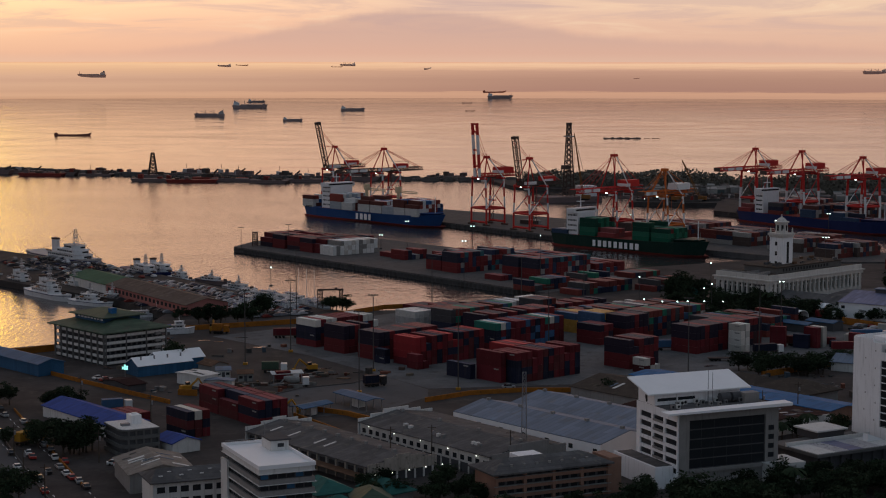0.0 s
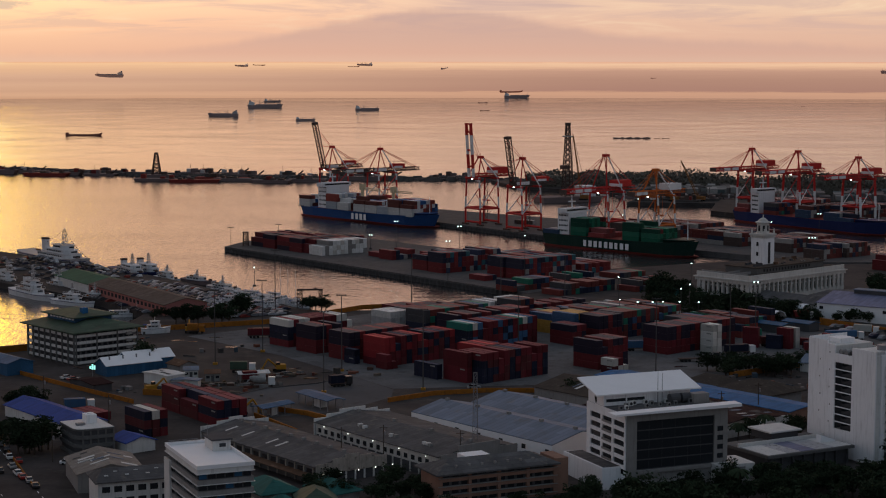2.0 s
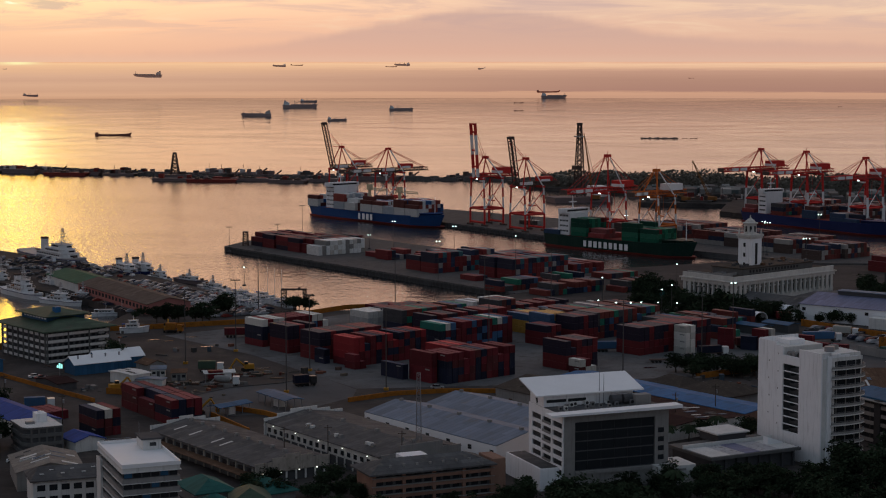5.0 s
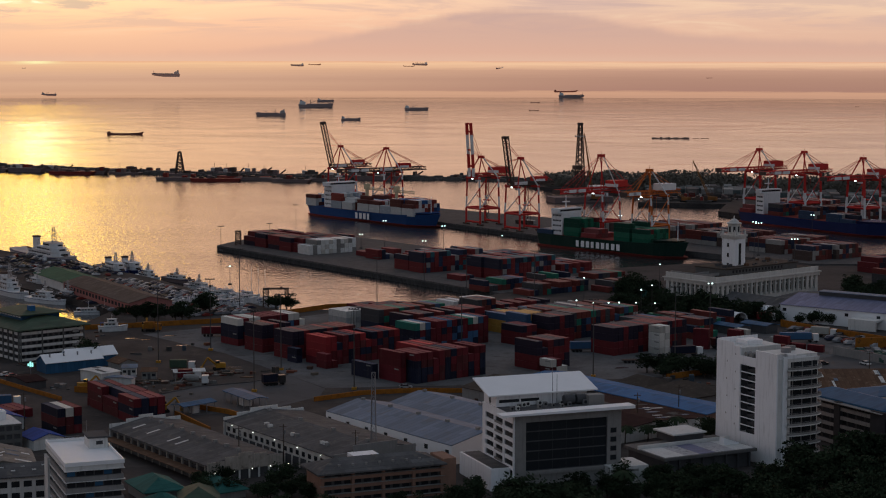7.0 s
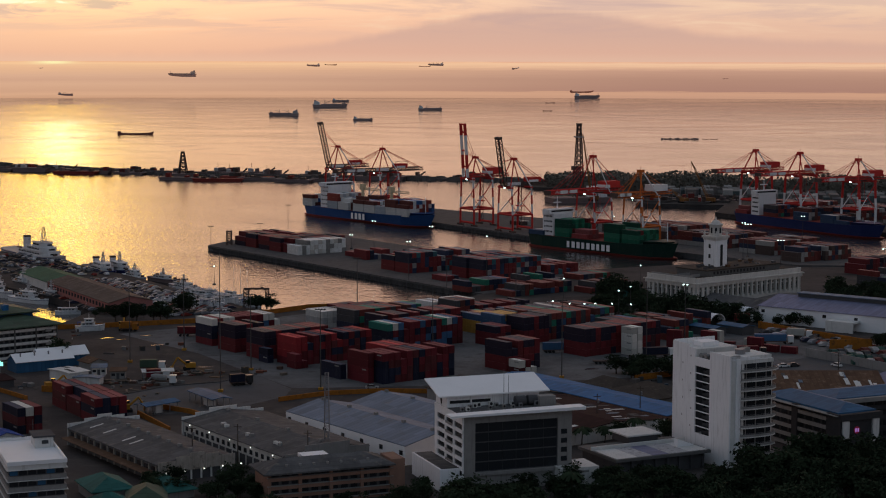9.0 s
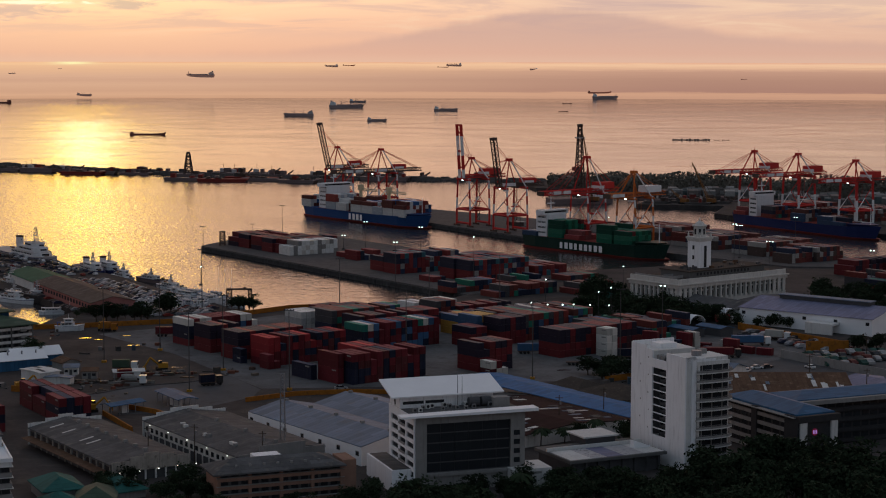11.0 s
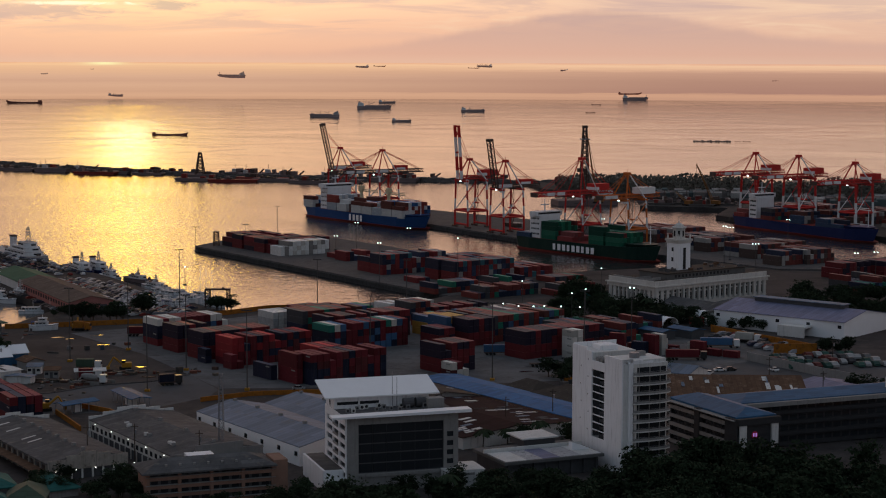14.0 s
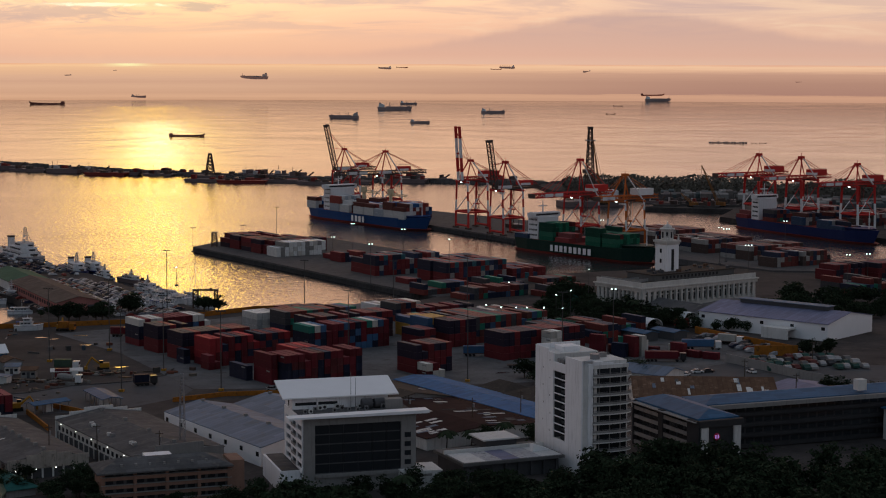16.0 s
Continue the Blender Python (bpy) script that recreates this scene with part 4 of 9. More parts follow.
# ---- small white-roofed office block by the street ----
def street_office():
    W, D, H = 13.4, 28.0, 17.4
    t = thing("street_office", "weathered concrete office block with flat white roof and window bands", "building", pose(-41.7, 416.4, G, 0, 0, 24))
    part("core", B().box(0.5, 0.5, 0, W - 0.5, D - 0.5, H - 0.6), DARKWALL, t)
    for i in range(6):
        z = H - 2.6 * i
        part("floor_band", B().box(0, 0, z - 1.2, W, D, z - 0.1), OFFWHITE if i == 0 else GREYWALL, t)
        part("ledge", B().box(-0.3, -0.3, z - 1.32, W + 0.3, D + 0.3, z - 1.2), OFFWHITE, t)
        for k in range(6):
            x = 0.4 + 2.12 * k
            part("window", B().box(x, 0.3, z - 2.5, x + 1.8, 0.4, z - 1.34), GLASS if (k + i) % 4 else STEELBLUE, t)
        for k in range(9):
            y = 0.6 + 3.0 * k
            part("window", B().box(0.3, y, z - 2.5, 0.4, y + 2.5, z - 1.34), GLASS, t)
    part("corner_pier", B().box(-0.5, D - 5, 0, 0, D, H - 2.6), OFFWHITE, t)
    part("roof_slab", B().box(0.15, 0.15, H - 0.1, W - 0.15, D - 0.15, H + 0.06), CLEANWHITE, t)
    par = B().box(-0.2, -0.2, H - 0.12, W + 0.2, 0.1, H + 0.8).box(-0.2, 0.1, H - 0.12, 0.1, D + 0.2, H + 0.8).box(W - 0.1, 0.1, H - 0.12, W + 0.2, D + 0.2, H + 0.8).box(0.1, D - 0.1, H - 0.12, W - 0.1, D + 0.2, H + 0.8)
    part("parapet", par, CLEANWHITE, t)
    hut = part("stair_house", B().box(8.6, 17, H + 0.06, W - 0.4, 24, H + 2.6), OFFWHITE, t)
    part("stair_house_roof", B().box(8.2, 16.6, H + 2.6, W, 24.4, H + 3.0), DARKWALL, hut)
    part("stair_house_window", B().box(10.2, 16.94, H + 1.0, 11.8, 17.0, H + 1.9), GLASS, hut)
    part("railing", B().beam((0.4, D - 0.6, H + 1.3), (8, D - 0.6, H + 1.3), 0.07).beam((0.4, D - 0.6, H + 0.9), (8, D - 0.6, H + 0.9), 0.05), STEEL, t)
    part("antenna", B().tube((9.0, 23, H), (9.0, 23, H + 6), 0.08, 0.04), STEEL, t)


street_office()


# ---- harbour office with green hipped roofs ----
def green_roof_office():
    W, D, H = 26.3, 35.0, 12.2
    t = thing("harbour_office", "five-storey harbour office with green hipped roof and white parapets", "building", pose(-120.8, 658.6, G, 0, 0, 42))
    part("core", B().box(1.3, 1.3, 0, W - 1.3, D - 1.3, H - 0.4), DARKWALL, t)
    for i in range(5):
        z = 0.5 + 2.4 * i
        band = part("parapet_band", B().box(0.2, 0, z, W - 0.2, 0.25, z + 0.95).box(W - 0.3, 0.25, z, W, D, z + 0.95), OFFWHITE, t)
        part("floor_slab", B().box(0.3, 0.3, z - 0.25, W - 0.3, D - 0.3, z - 0.02), GREYWALL, t)
        for k in range(8):
            y = 1.0 + 4.2 * k
            part("parapet_panel", B().box(0, y, z, 0.25, y + 3.2, z + 0.95), OFFWHITE, t)
        for k in range(11):
            part("window", B().box(1.2 + 2.25 * k, 1.22, z + 0.95, 2.6 + 2.25 * k, 1.29, z + 2.1), GLASS, t)
    for k in range(9):
        y = 0.1 + 4.2 * k
        part("column", B().box(-0.25, y, 0, 0.35, min(y + 0.8, D), H - 0.3), SOOTWALL, t)
    for x in (0.3, 8.8, 17.3, W - 0.6):
        part("column", B().box(x, -0.2, 0, x + 0.5, 0.3, H - 0.3), SOOTWALL, t)
    for z in (4.5, 7.0, 9.5):
        part("air_conditioner", B().box(21, -0.9, z, 23.4, -0.1, z + 0.9), GREYWALL, t)
    part("main_roof", B().hip(-1.8, -1.8, W + 1.8, D + 1.8, H, H + 3.9, 13.0, 0.4), GREENROOF, t, "green painted hipped roof")
    part("clerestory", B().box(5.5, 9, H + 1.0, W - 5.5, D - 6, H + 3.9), STEELBLUE, t, "blue clerestory storey")
    for k in range(8):
        part("clerestory_window", B().box(5.42, 10.0 + 2.2 * k, H + 2.7, 5.5, 11.4 + 2.2 * k, H + 3.5), CLEANWHITE, t)
    part("upper_roof", B().hip(3.6, 7.0, W - 3.6, D - 4, H + 4.1, H + 6.0, 9.0, 0.35), GREENROOF, t)
    part("roof_box", B().box(9.6, 10.5, H + 4.6, 11.8, 12.7, H + 6.8), BLUEROOF, t)


green_roof_office()


# ---- customs house with clock tower ----
def customs_house():
    W, D, H = 70.0, 30.0, 13.6
    t = thing("customs_house", "cream neoclassical customs house with colonnade and tall clock tower", "building", pose(143.8, 815, G, 0, 0, 43))
    part("core", B().box(1.5, 1.5, 0, W - 1.5, D - 1.5, H - 0.3), DARKWALL, t)
    part("base_course", B().box(-0.4, -0.4, 0, W + 0.4, 0.3, 1.6).box(-0.4, 0.3, 0, 0.3, D + 0.4, 1.6), CREAM, t)
    part("lower_wall", B().box(0, 0, 1.6, W, 0.6, 4.2).box(0, 0.6, 1.6, 0.6, D, 4.2).box(W - 0.6, 0.6, 0, W, D, H - 2).box(0.6, D - 0.6, 0, W - 0.6, D, H - 2), CREAM, t)
    part("entablature", B().box(-0.5, -0.5, 10.2, W + 0.5, 0.8, 11.6).box(-0.5, 0.8, 10.2, 0.8, D + 0.5, 11.6), CREAM, t)
    part("cornice", B().box(-1.1, -1.1, 11.6, W + 1.1, 1.0, 12.1).box(-1.1, 1.0, 11.6, 1.0, D + 1.1, 12.1), CREAM, t)
    part("attic", B().box(0, 0, 12.1, W, 0.7, H + 0.6).box(0, 0.7, 12.1, 0.7, D, H + 0.6), CREAM, t)
    for k in range(22):
        x = 1.2 + (W - 2.4) * k / 21
        if 3 <= k <= 18:
            part("column", B().tube((x, 0.1, 4.2), (x, 0.1, 10.2), 0.62, 0.52, n=8), CREAM, t)
        else:
            part("pier", B().box(x - 0.9, -0.1, 4.2, x + 0.9, 0.6, 10.2), CREAM, t)
        if k < 21:
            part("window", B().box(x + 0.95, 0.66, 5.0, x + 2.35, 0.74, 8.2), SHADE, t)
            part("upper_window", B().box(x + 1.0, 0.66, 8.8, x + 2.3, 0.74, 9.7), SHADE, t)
    for k in range(11):
        y = 1.2 + (D - 2.4) * k / 10
        if 2 <= k <= 8:
            part("column", B().tube((0.1, y, 4.2), (0.1, y, 10.2), 0.62, 0.52, n=8), CREAM, t)
        else:
            part("pier", B().box(-0.1, y - 0.9, 4.2, 0.6, y + 0.9, 10.2), CREAM, t)
        if k < 10:
            part("window", B().box(0.66, y + 0.8, 5.0, 0.74, y + 2.0, 8.2), SHADE, t)
            part("upper_window", B().box(0.66, y + 0.8, 8.8, 0.74, y + 2.0, 9.7), SHADE, t)
    part("infill_wall", B().box(0.7, 0.75, 4.2, W - 0.7, 1.15, 10.2), CREAM, t)
    part("infill_wall", B().box(0.75, 1.2, 4.2, 1.15, D - 0.7, 10.2), CREAM, t)
    for k in range(21):
        x = 1.2 + (W - 2.4) * (k + 0.5) / 21
        part("lintel", B().box(x - 0.8, 0.6, 8.3, x + 0.8, 0.72, 8.6), CREAM, t)
    part("roof", B().box(1.0, 1.0, H - 0.3, W - 1, D - 1, H), DARKROOF, t)
    part("attic_storey", B().box(13, 6, H, W - 8, D - 6, H + 2.4), SOOTWALL, t)
    for k in range(16):
        part("attic_window", B().box(14.5 + 2.2 * k + 3, 5.92, H + 0.6, 15.6 + 2.2 * k + 3, 6.0, H + 1.8), SHADE, t)
    part("attic_roof", B().box(12.5, 5.5, H + 2.4, W - 7.5, D - 5.5, H + 2.8), DARKROOF, t)
    part("balustrade", B().box(1, 2, H, 1.3, D - 2, H + 1.2).box(2, 8, H, 11, 8.3, H + 1.2).box(2, 14, H, 11, 14.3, H + 1.2), GREYWALL, t)
    rng = random.Random(6)
    for k in range(26):
        x, y, q = rng.uniform(14, W - 10), rng.uniform(7, D - 7), rng.uniform(0.8, 2.2)
        part("roof_unit", B().box(x, y, H + 2.8, x + q, y + q * 0.7, H + 2.8 + q * 0.6), rng.choice((GREYWALL, RUSTROOF, DARKWALL)), t)
    # clock tower
    x0, y0, s, th = 26.0, 12.5, 7.4, 29.3
    tw = part("tower", B().box(x0, y0, H, x0 + s, y0 + s, th), WHITE, t, "white square clock tower")
    part("tower_cornice", B().box(x0 - 0.7, y0 - 0.7, th, x0 + s + 0.7, y0 + s + 0.7, th + 0.9).box(x0 - 0.3, y0 - 0.3, th - 1.0, x0 + s + 0.3, y0 + s + 0.3, th), CREAM, tw)
    part("tower_slit", B().box(x0 + 2.9, y0 - 0.08, H + 3.0, x0 + 4.5, y0, th - 3.0), SHADE, tw)
    for z in (H + 2, H + 6.5, H + 11):
        part("tower_window", B().box(x0 - 0.08, y0 + 3.2, z, x0, y0 + 4.4, z + 1.8), SHADE, tw)
    for dx in (0.2, s - 0.2):
        for dy in (0.2, s - 0.2):
            part("pinnacle", B().tube((x0 + dx, y0 + dy, th + 0.9), (x0 + dx, y0 + dy, th + 3.2), 0.55, 0.2, n=6), CREAM, tw)
    c = (x0 + s / 2, y0 + s / 2)
    ring = lambda r, z, n=8: [(c[0] + r * math.cos(2 * math.pi * (i + 0.5) / n), c[1] + r * math.sin(2 * math.pi * (i + 0.5) / n), z) for i in range(n)]
    part("lantern", B().loft([ring(3.0, th + 0.9), ring(2.9, th + 5.6)]), CREAM, tw)
    for i in range(8):
        a = 2 * math.pi * i / 8
        part("lantern_opening", B().box(-0.5, 2.5, 0, 0.5, 2.82, 2.6), SHADE, tw).matrix_basis = pose(c[0], c[1], th + 2.0, 0, 0, math.degrees(a))
    part("dome", B().loft([ring(3.5, th + 5.6), ring(3.6, th + 6.1), ring(2.4, th + 6.4), ring(2.1, th + 7.0), ring(1.2, th + 7.7), ring(0.4, th + 8.0), ring(0.2, th + 9.4)]), CREAM, tw)


customs_house()


# ---- warehouses ----
def warehouse(name, label, x, y, ang, W, D, he, hr, wall, roof, ridges=1, windows=0, vents=0, roofname="roof"):
    """Plan: x to the right-away, y to the left-away; ridges run along y."""
    t = thing(name, label, "warehouse", pose(x, y, G, 0, 0, ang))
    walls = B()
    step = W / ridges
    for i in range(ridges):
        a, b = i * step, (i + 1) * step
        m = (a + b) / 2
        ring = lambda yy: [(a, yy, 0), (b, yy, 0), (b, yy, he), (m, yy, hr), (a, yy, he)]
        walls.loft([ring(0.02 * i), ring(D)])
    part("wall", walls, wall, t)
    for i in range(ridges):
        part(roofname, B().gable(i * step, 0, (i + 1) * step, D, he + 0.05, hr + 0.05, 0.2, 0.5 if ridges == 1 else 0.05), roof, t)
    for k in range(windows):
        yy = 2.0 + (D - 4.0) * k / max(windows - 1, 1)
        part("window", B().box(-0.06, yy - 0.8, he - 2.6, 0.0, yy + 0.8, he - 1.3), GLASS, t)
    for k in range(vents):
        yy = 3.0 + (D - 6.0) * k / max(vents - 1, 1)
        for i in range(ridges):
            m = (i + 0.5) * step
            part("roof_vent", B().box(m - 0.5, yy - 0.5, hr + 0.1, m + 0.5, yy + 0.5, hr + 0.9), GREYWALL, t)
    return t


w = warehouse("zinc_warehouse", "long white-walled warehouse with pale blue-grey metal roofs", 43.0, 500.5, 40, 46, 62, 5.2, 7.7, CLEANWHITE, ZINC, 2, 7, 5)
w = warehouse("grey_warehouse", "grey-roofed warehouse with a row of small windows", 12.4, 482.1, 38, 26, 58.8, 5.9, 7.9, CREAM, GREYROOF, 1, 18, 4)
for x0, x1, z in ((-0.4, 4, 7.0), (4, 8.5, 7.9), (8.5, 17.5, 8.8), (17.5, 22, 7.9), (22, 26.4, 7.0)):
    part("stepped_gable", B().box(x0, 58.9, 0, x1, 59.4, z), OFFWHITE, w)
for x0, x1, z in ((0.0, 6, 6.6), (6, 20, 8.4), (20, 26, 6.6)):
    part("stepped_gable", B().box(x0, -0.9, 0, x1, -0.55, z), GREYWALL, w)
# flat dark panel in place of the shaded bays
part("arcade", B().box(-0.08, 0.4, 0, -0.02, 58.4, 2.7), DARKWALL, w, "dark panel painted for the shade of an arcade below the windows")
for k in range(15):
    part("arcade_pier", B().box(-0.3, 0.4 + 4.0 * k, 0, -0.08, 0.9 + 4.0 * k, 2.7), CREAM, w)
rng = random.Random(12)
for k, yy in enumerate((9.0, 10.6, 12.1, 24.5, 26.2, 39.8, 41.2, 42.9)):
    part("air_conditioner", B().box(0, 0, 0, 1.0 + 0.3 * (k % 2), 0.9, 0.9), OFFWHITE if k % 3 else GREYWALL, w).matrix_basis = pose(3.8 + rng.uniform(-0.7, 0.7), yy, 6.6)
w = warehouse("old_warehouse", "old warehouse with grey fibre roof and pale skylights", -19.6, 474.6, 38, 22, 58, 4.8, 6.8, SOOTWALL, GREYROOF, 1, 0, 9)
# dark panel again for the shade between the front piers
part("arcade", B().box(0.6, -0.08, 0, 21.4, -0.02, 2.6), DARKWALL, w, "dark panel painted for the shade of an arcade along the front")
for k in range(8):
    part("arcade_pier", B().box(0.4 + 2.95 * k, -0.3, 0, 0.9 + 2.95 * k, -0.08, 2.6), OFFWHITE, w)
for x0, x1, z in ((-0.3, 5, 5.6), (5, 9, 6.5), (9, 13.5, 7.2), (13.5, 17.5, 6.5), (17.5, 22.3, 5.6)):
    part("front_parapet", B().box(x0, -0.75, 2.7, x1, -0.55, z), FADEDWALL, w, "weathered stepped parapet")
    part("rear_parapet", B().box(x0, 58.6, 0, x1, 58.9, z + 0.6), OFFWHITE, w)
for k in range(13):
    part("side_window", B().box(-0.06, 1.6 + 4.4 * k, 2.9, -0.01, 4.2 + 4.4 * k, 4.1), GLASS, w)
    part("side_pier", B().box(-0.25, 0.6 + 4.4 * k, 0, -0.02, 1.1 + 4.4 * k, 4.6), FADEDWALL, w)
part("side_canopy", B().prism([(-3.2, 1), (0, 1), (0, 57), (-3.2, 57)], 2.5, [2.6, 2.85, 2.85, 2.6]), RUSTROOF, w)
for k in (0.2, 1.0, 3.1, 4.6):
    part("skylight", B().box(-7.5, -0.45, -0.04, -3.4, 0.45, 0.06), OFFWHITE, w).matrix_basis = pose(11, 24 + 6.0 * k, 7.0, 0, -10.3, 0)

# ---- container yard ----
CL, CW, CH = 12.19, 2.44, 2.59


def container_mesh(col, length=CL):
    b = B()
    b.box(0.06, 0.06, 0.12, CW - 0.06, length - 0.06, CH - 0.04)
    for x in (0, CW - 0.14):
        for y in (0, length - 0.14):
            b.box(x, y, 0, x + 0.14, y + 0.14, CH)
    for z in (0, CH - 0.12):
        b.box(0.02, 0.14, z, 0.14, length - 0.14, z + 0.12)
        b.box(CW - 0.14, 0.14, z, CW - 0.02, length - 0.14, z + 0.12)
        b.box(0.14, 0.02, z, CW - 0.14, 0.14, z + 0.12)
        b.box(0.14, length - 0.14, z, CW - 0.14, length - 0.02, z + 0.12)
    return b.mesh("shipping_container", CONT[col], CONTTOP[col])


CMESH = {c: container_mesh(c) for c in CONT}
HALF = {c: container_mesh(c, 6.06) for c in CONT}
MARK = B().box(-0.03, 0, 0.2, 0.03, 2.3, 0.62).mesh("side_mark", GREYWALL)
RED = ["rust-red"] * 5 + ["brown"] * 3 + ["dark blue"] * 2 + ["bright red", "blue"]
MIXED = ["rust-red"] * 4 + ["dark blue"] * 3 + ["brown"] * 3 + ["blue", "ochre", "light grey", "green", "bright red"]
YELL = ["ochre"] * 4 + ["rust-red"] * 2 + ["blue", "brown"]
YARD = 42.0


def place_container(col, m, marks=0, half=False):
    ob = new("shipping_container", (HALF if half else CMESH)[col])
    ob.matrix_world = m
    tagged(ob, "%s corrugated steel shipping container stacked in the yard" % col, "container", "containers in the yard")
    if marks == 1:
        mk = part("side_mark", MARK, None, ob, "plain white marking bar")
        mk.matrix_basis = pose(0.02, 1.2 if not half else 0.8, 1.45)
    return ob


def block(u, v, nu, nv, tiers, palette, seed, origin=(2.9, 669.8), single=True, ang=YARD, half=False, name="container_block", gap=0.16, label="stacked steel shipping containers of mixed rust-red and blue", base=G, material=None, ragged=0.25, top=()):
    """A block of stacks. u, v: its near corner in the yard's plan; top: colours of the uppermost tier, stack by stack."""
    rng = random.Random(seed)
    x0, y0, _ = local(*origin, ang, u, v)
    b = B()
    L = 6.06 if half else CL
    for i in range(nu):
        for j in range(nv):
            h = tiers - (rng.random() < ragged) - (rng.random() < ragged * 0.4)
            col = rng.choice(palette)
            for k in range(max(h, 1)):
                if rng.random() < 0.55:
                    col = rng.choice(palette)
                if top and k == max(h, 1) - 1:
                    col = top[i % len(top)]
                px, py = i * (CW + gap) + rng.uniform(-0.04, 0.04), j * (L + 0.35) + rng.uniform(-0.06, 0.06)
                if single:
                    wx, wy, _ = local(x0, y0, ang, px, py)
                    place_container(col, pose(wx, wy, base + 0.06 + k * CH, 0, 0, ang), int(i == 0 and rng.random() < 0.35), half)
                else:
                    b.box(px, py, k * CH, px + CW, py + L, (k + 1) * CH - 0.03)
    if not single:
        paint = material or MIXCONT
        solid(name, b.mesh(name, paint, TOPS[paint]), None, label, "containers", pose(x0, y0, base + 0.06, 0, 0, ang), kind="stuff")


# nearest rows, container by container
DARKMIX = ["rust-red"] * 3 + ["brown"] * 3 + ["dark blue"] * 4
block(-14.0, -48.5, 12, 1, 4, DARKMIX, 1, ragged=0.04, top=("rust-red",) * 5 + ("brown", "dark blue"))
block(-17.0, -44.0, 1, 1, 4, ["rust-red"], 2, ragged=0)
block(-3.0, -35.6, 4, 1, 4, DARKMIX, 33, ragged=0.2, top=("bright red", "rust-red"))
block(-20.0, -32.0, 1, 1, 2, ["dark blue"], 3, ragged=0)
block(36.0, -54.5, 6, 1, 4, RED, 4, ragged=0.2, single=False, material=PIERCONT)
block(34.0, -64.0, 3, 1, 2, ["light grey", "rust-red", "brown"], 5, ragged=0.3, half=True)
block(79.5, -48.3, 15, 1, 4, ["rust-red"] * 3 + ["brown", "dark blue"], 6, ragged=0.05, single=False, material=PIERCONT)
block(28.5, 6.0, 14, 1, 4, ["rust-red", "dark blue", "brown", "blue", "rust-red", "dark blue", "rust-red", "blue", "rust-red"], 7, ragged=0.05, top=("green", "light grey", "blue", "rust-red", "rust-red", "rust-red", "blue", "rust-red", "dark blue", "rust-red"))
block(-17.0, 0.0, 13, 1, 4, DARKMIX + ["bright red"], 8, ragged=0.05, top=("bright red", "bright red", "dark blue", "rust-red", "dark blue", "rust-red"))
block(-18.5, 18.5, 11, 1, 4, DARKMIX, 9, ragged=0.06, single=False, material=PIERCONT)
block(-18.0, 39.2, 5, 1, 4, RED, 88, ragged=0.1, single=False, material=PIERCONT)
block(-16.5, 58.3, 12, 1, 4, ["rust-red"] * 3 + ["brown", "blue", "dark blue"], 89, ragged=0.06, top=("white", "rust-red", "light grey", "white", "rust-red", "rust-red", "rust-red", "rust-red", "rust-red", "light grey", "light grey"))
block(-20.2, -5.0, 2, 1, 2, ["rust-red"], 34, ragged=0.4, half=True)
block(-21.2, 12.0, 1, 1, 2, ["bright red", "dark blue"], 32, ragged=0, half=True)
block(0, 0, 4, 3, 3, ["rust-red", "dark blue", "rust-red", "brown", "dark blue"], 9, top=("rust-red", "dark blue", "rust-red"), origin=(-55.3, 549.8), ragged=0.1, ang=35.4)
block(0, 0, 3, 1, 3, ["dark blue", "rust-red", "brown", "dark blue"], 10, top=("dark blue", "light grey", "rust-red"), origin=(-74.2, 533.2), ragged=0.1, ang=38)
block(0, 0, 4, 1, 1, ["rust-red"], 11, origin=(-97, 554.5), ragged=0)
for k in range(8):
    wx, wy, _ = local(111.9, 690.9, YARD, (k // 4) * 2.7, 0.3)
    place_container("white" if k % 3 else "light grey", pose(wx, wy, G + 0.06 + (CH + 0.05) * (k % 4), 0, 0, YARD), 1, True)
# the rest of the yard
YELLCONT = container_paint("yellow_container_paint", [(0.40, 0.22, 0.05), (0.16, 0.03, 0.026), (0.36, 0.20, 0.05), (0.40, 0.22, 0.05), (0.10, 0.04, 0.03), (0.04, 0.08, 0.15)])
block(78.0, -1.0, 5, 1, 4, YELL, 23, single=False, material=YELLCONT, label="stacked ochre and red shipping containers")
block(68.0, -10.0, 3, 1, 3, RED, 22, single=False, material=PIERCONT)
block(81.0, -11.6, 5, 1, 4, MIXED, 20, single=False, ragged=0.1, material=PIERCONT)
block(95.0, -9.0, 14, 1, 4, MIXED, 24, single=False, ragged=0.15)
block(116.0, -26.0, 10, 1, 3, MIXED, 25, single=False)
for v, u0, n, h, s, mt in ((26, 41, 15, 4, 30, PIERCONT), (45, 41, 14, 4, 31, MIXCONT), (65, 39.5, 4, 3, 32, None), (65, 51, 10, 3, 38, PIERCONT), (84, 74, 5, 2, 33, PIERCONT), (104, 77, 5, 1, 34, PIERCONT), (18, 84, 6, 3, 35, YELLCONT), (18, 101, 17, 3, 39, MIXCONT),
                           (36, 96, 20, 2, 36, MIXCONT), (58, 103, 4, 3, 37, MIXCONT), (56, 114, 12, 2, 41, PIERCONT)):
    block(u0, v, n, 1, h, MIXED, s * 10, single=False, ragged=0.12, material=mt or container_paint("pale_grey_containers", [(0.40, 0.39, 0.37), (0.30, 0.30, 0.30), (0.46, 0.45, 0.43)]))
block(150, -30, 6, 1, 3, MIXED, 36, single=False, ragged=0.5)
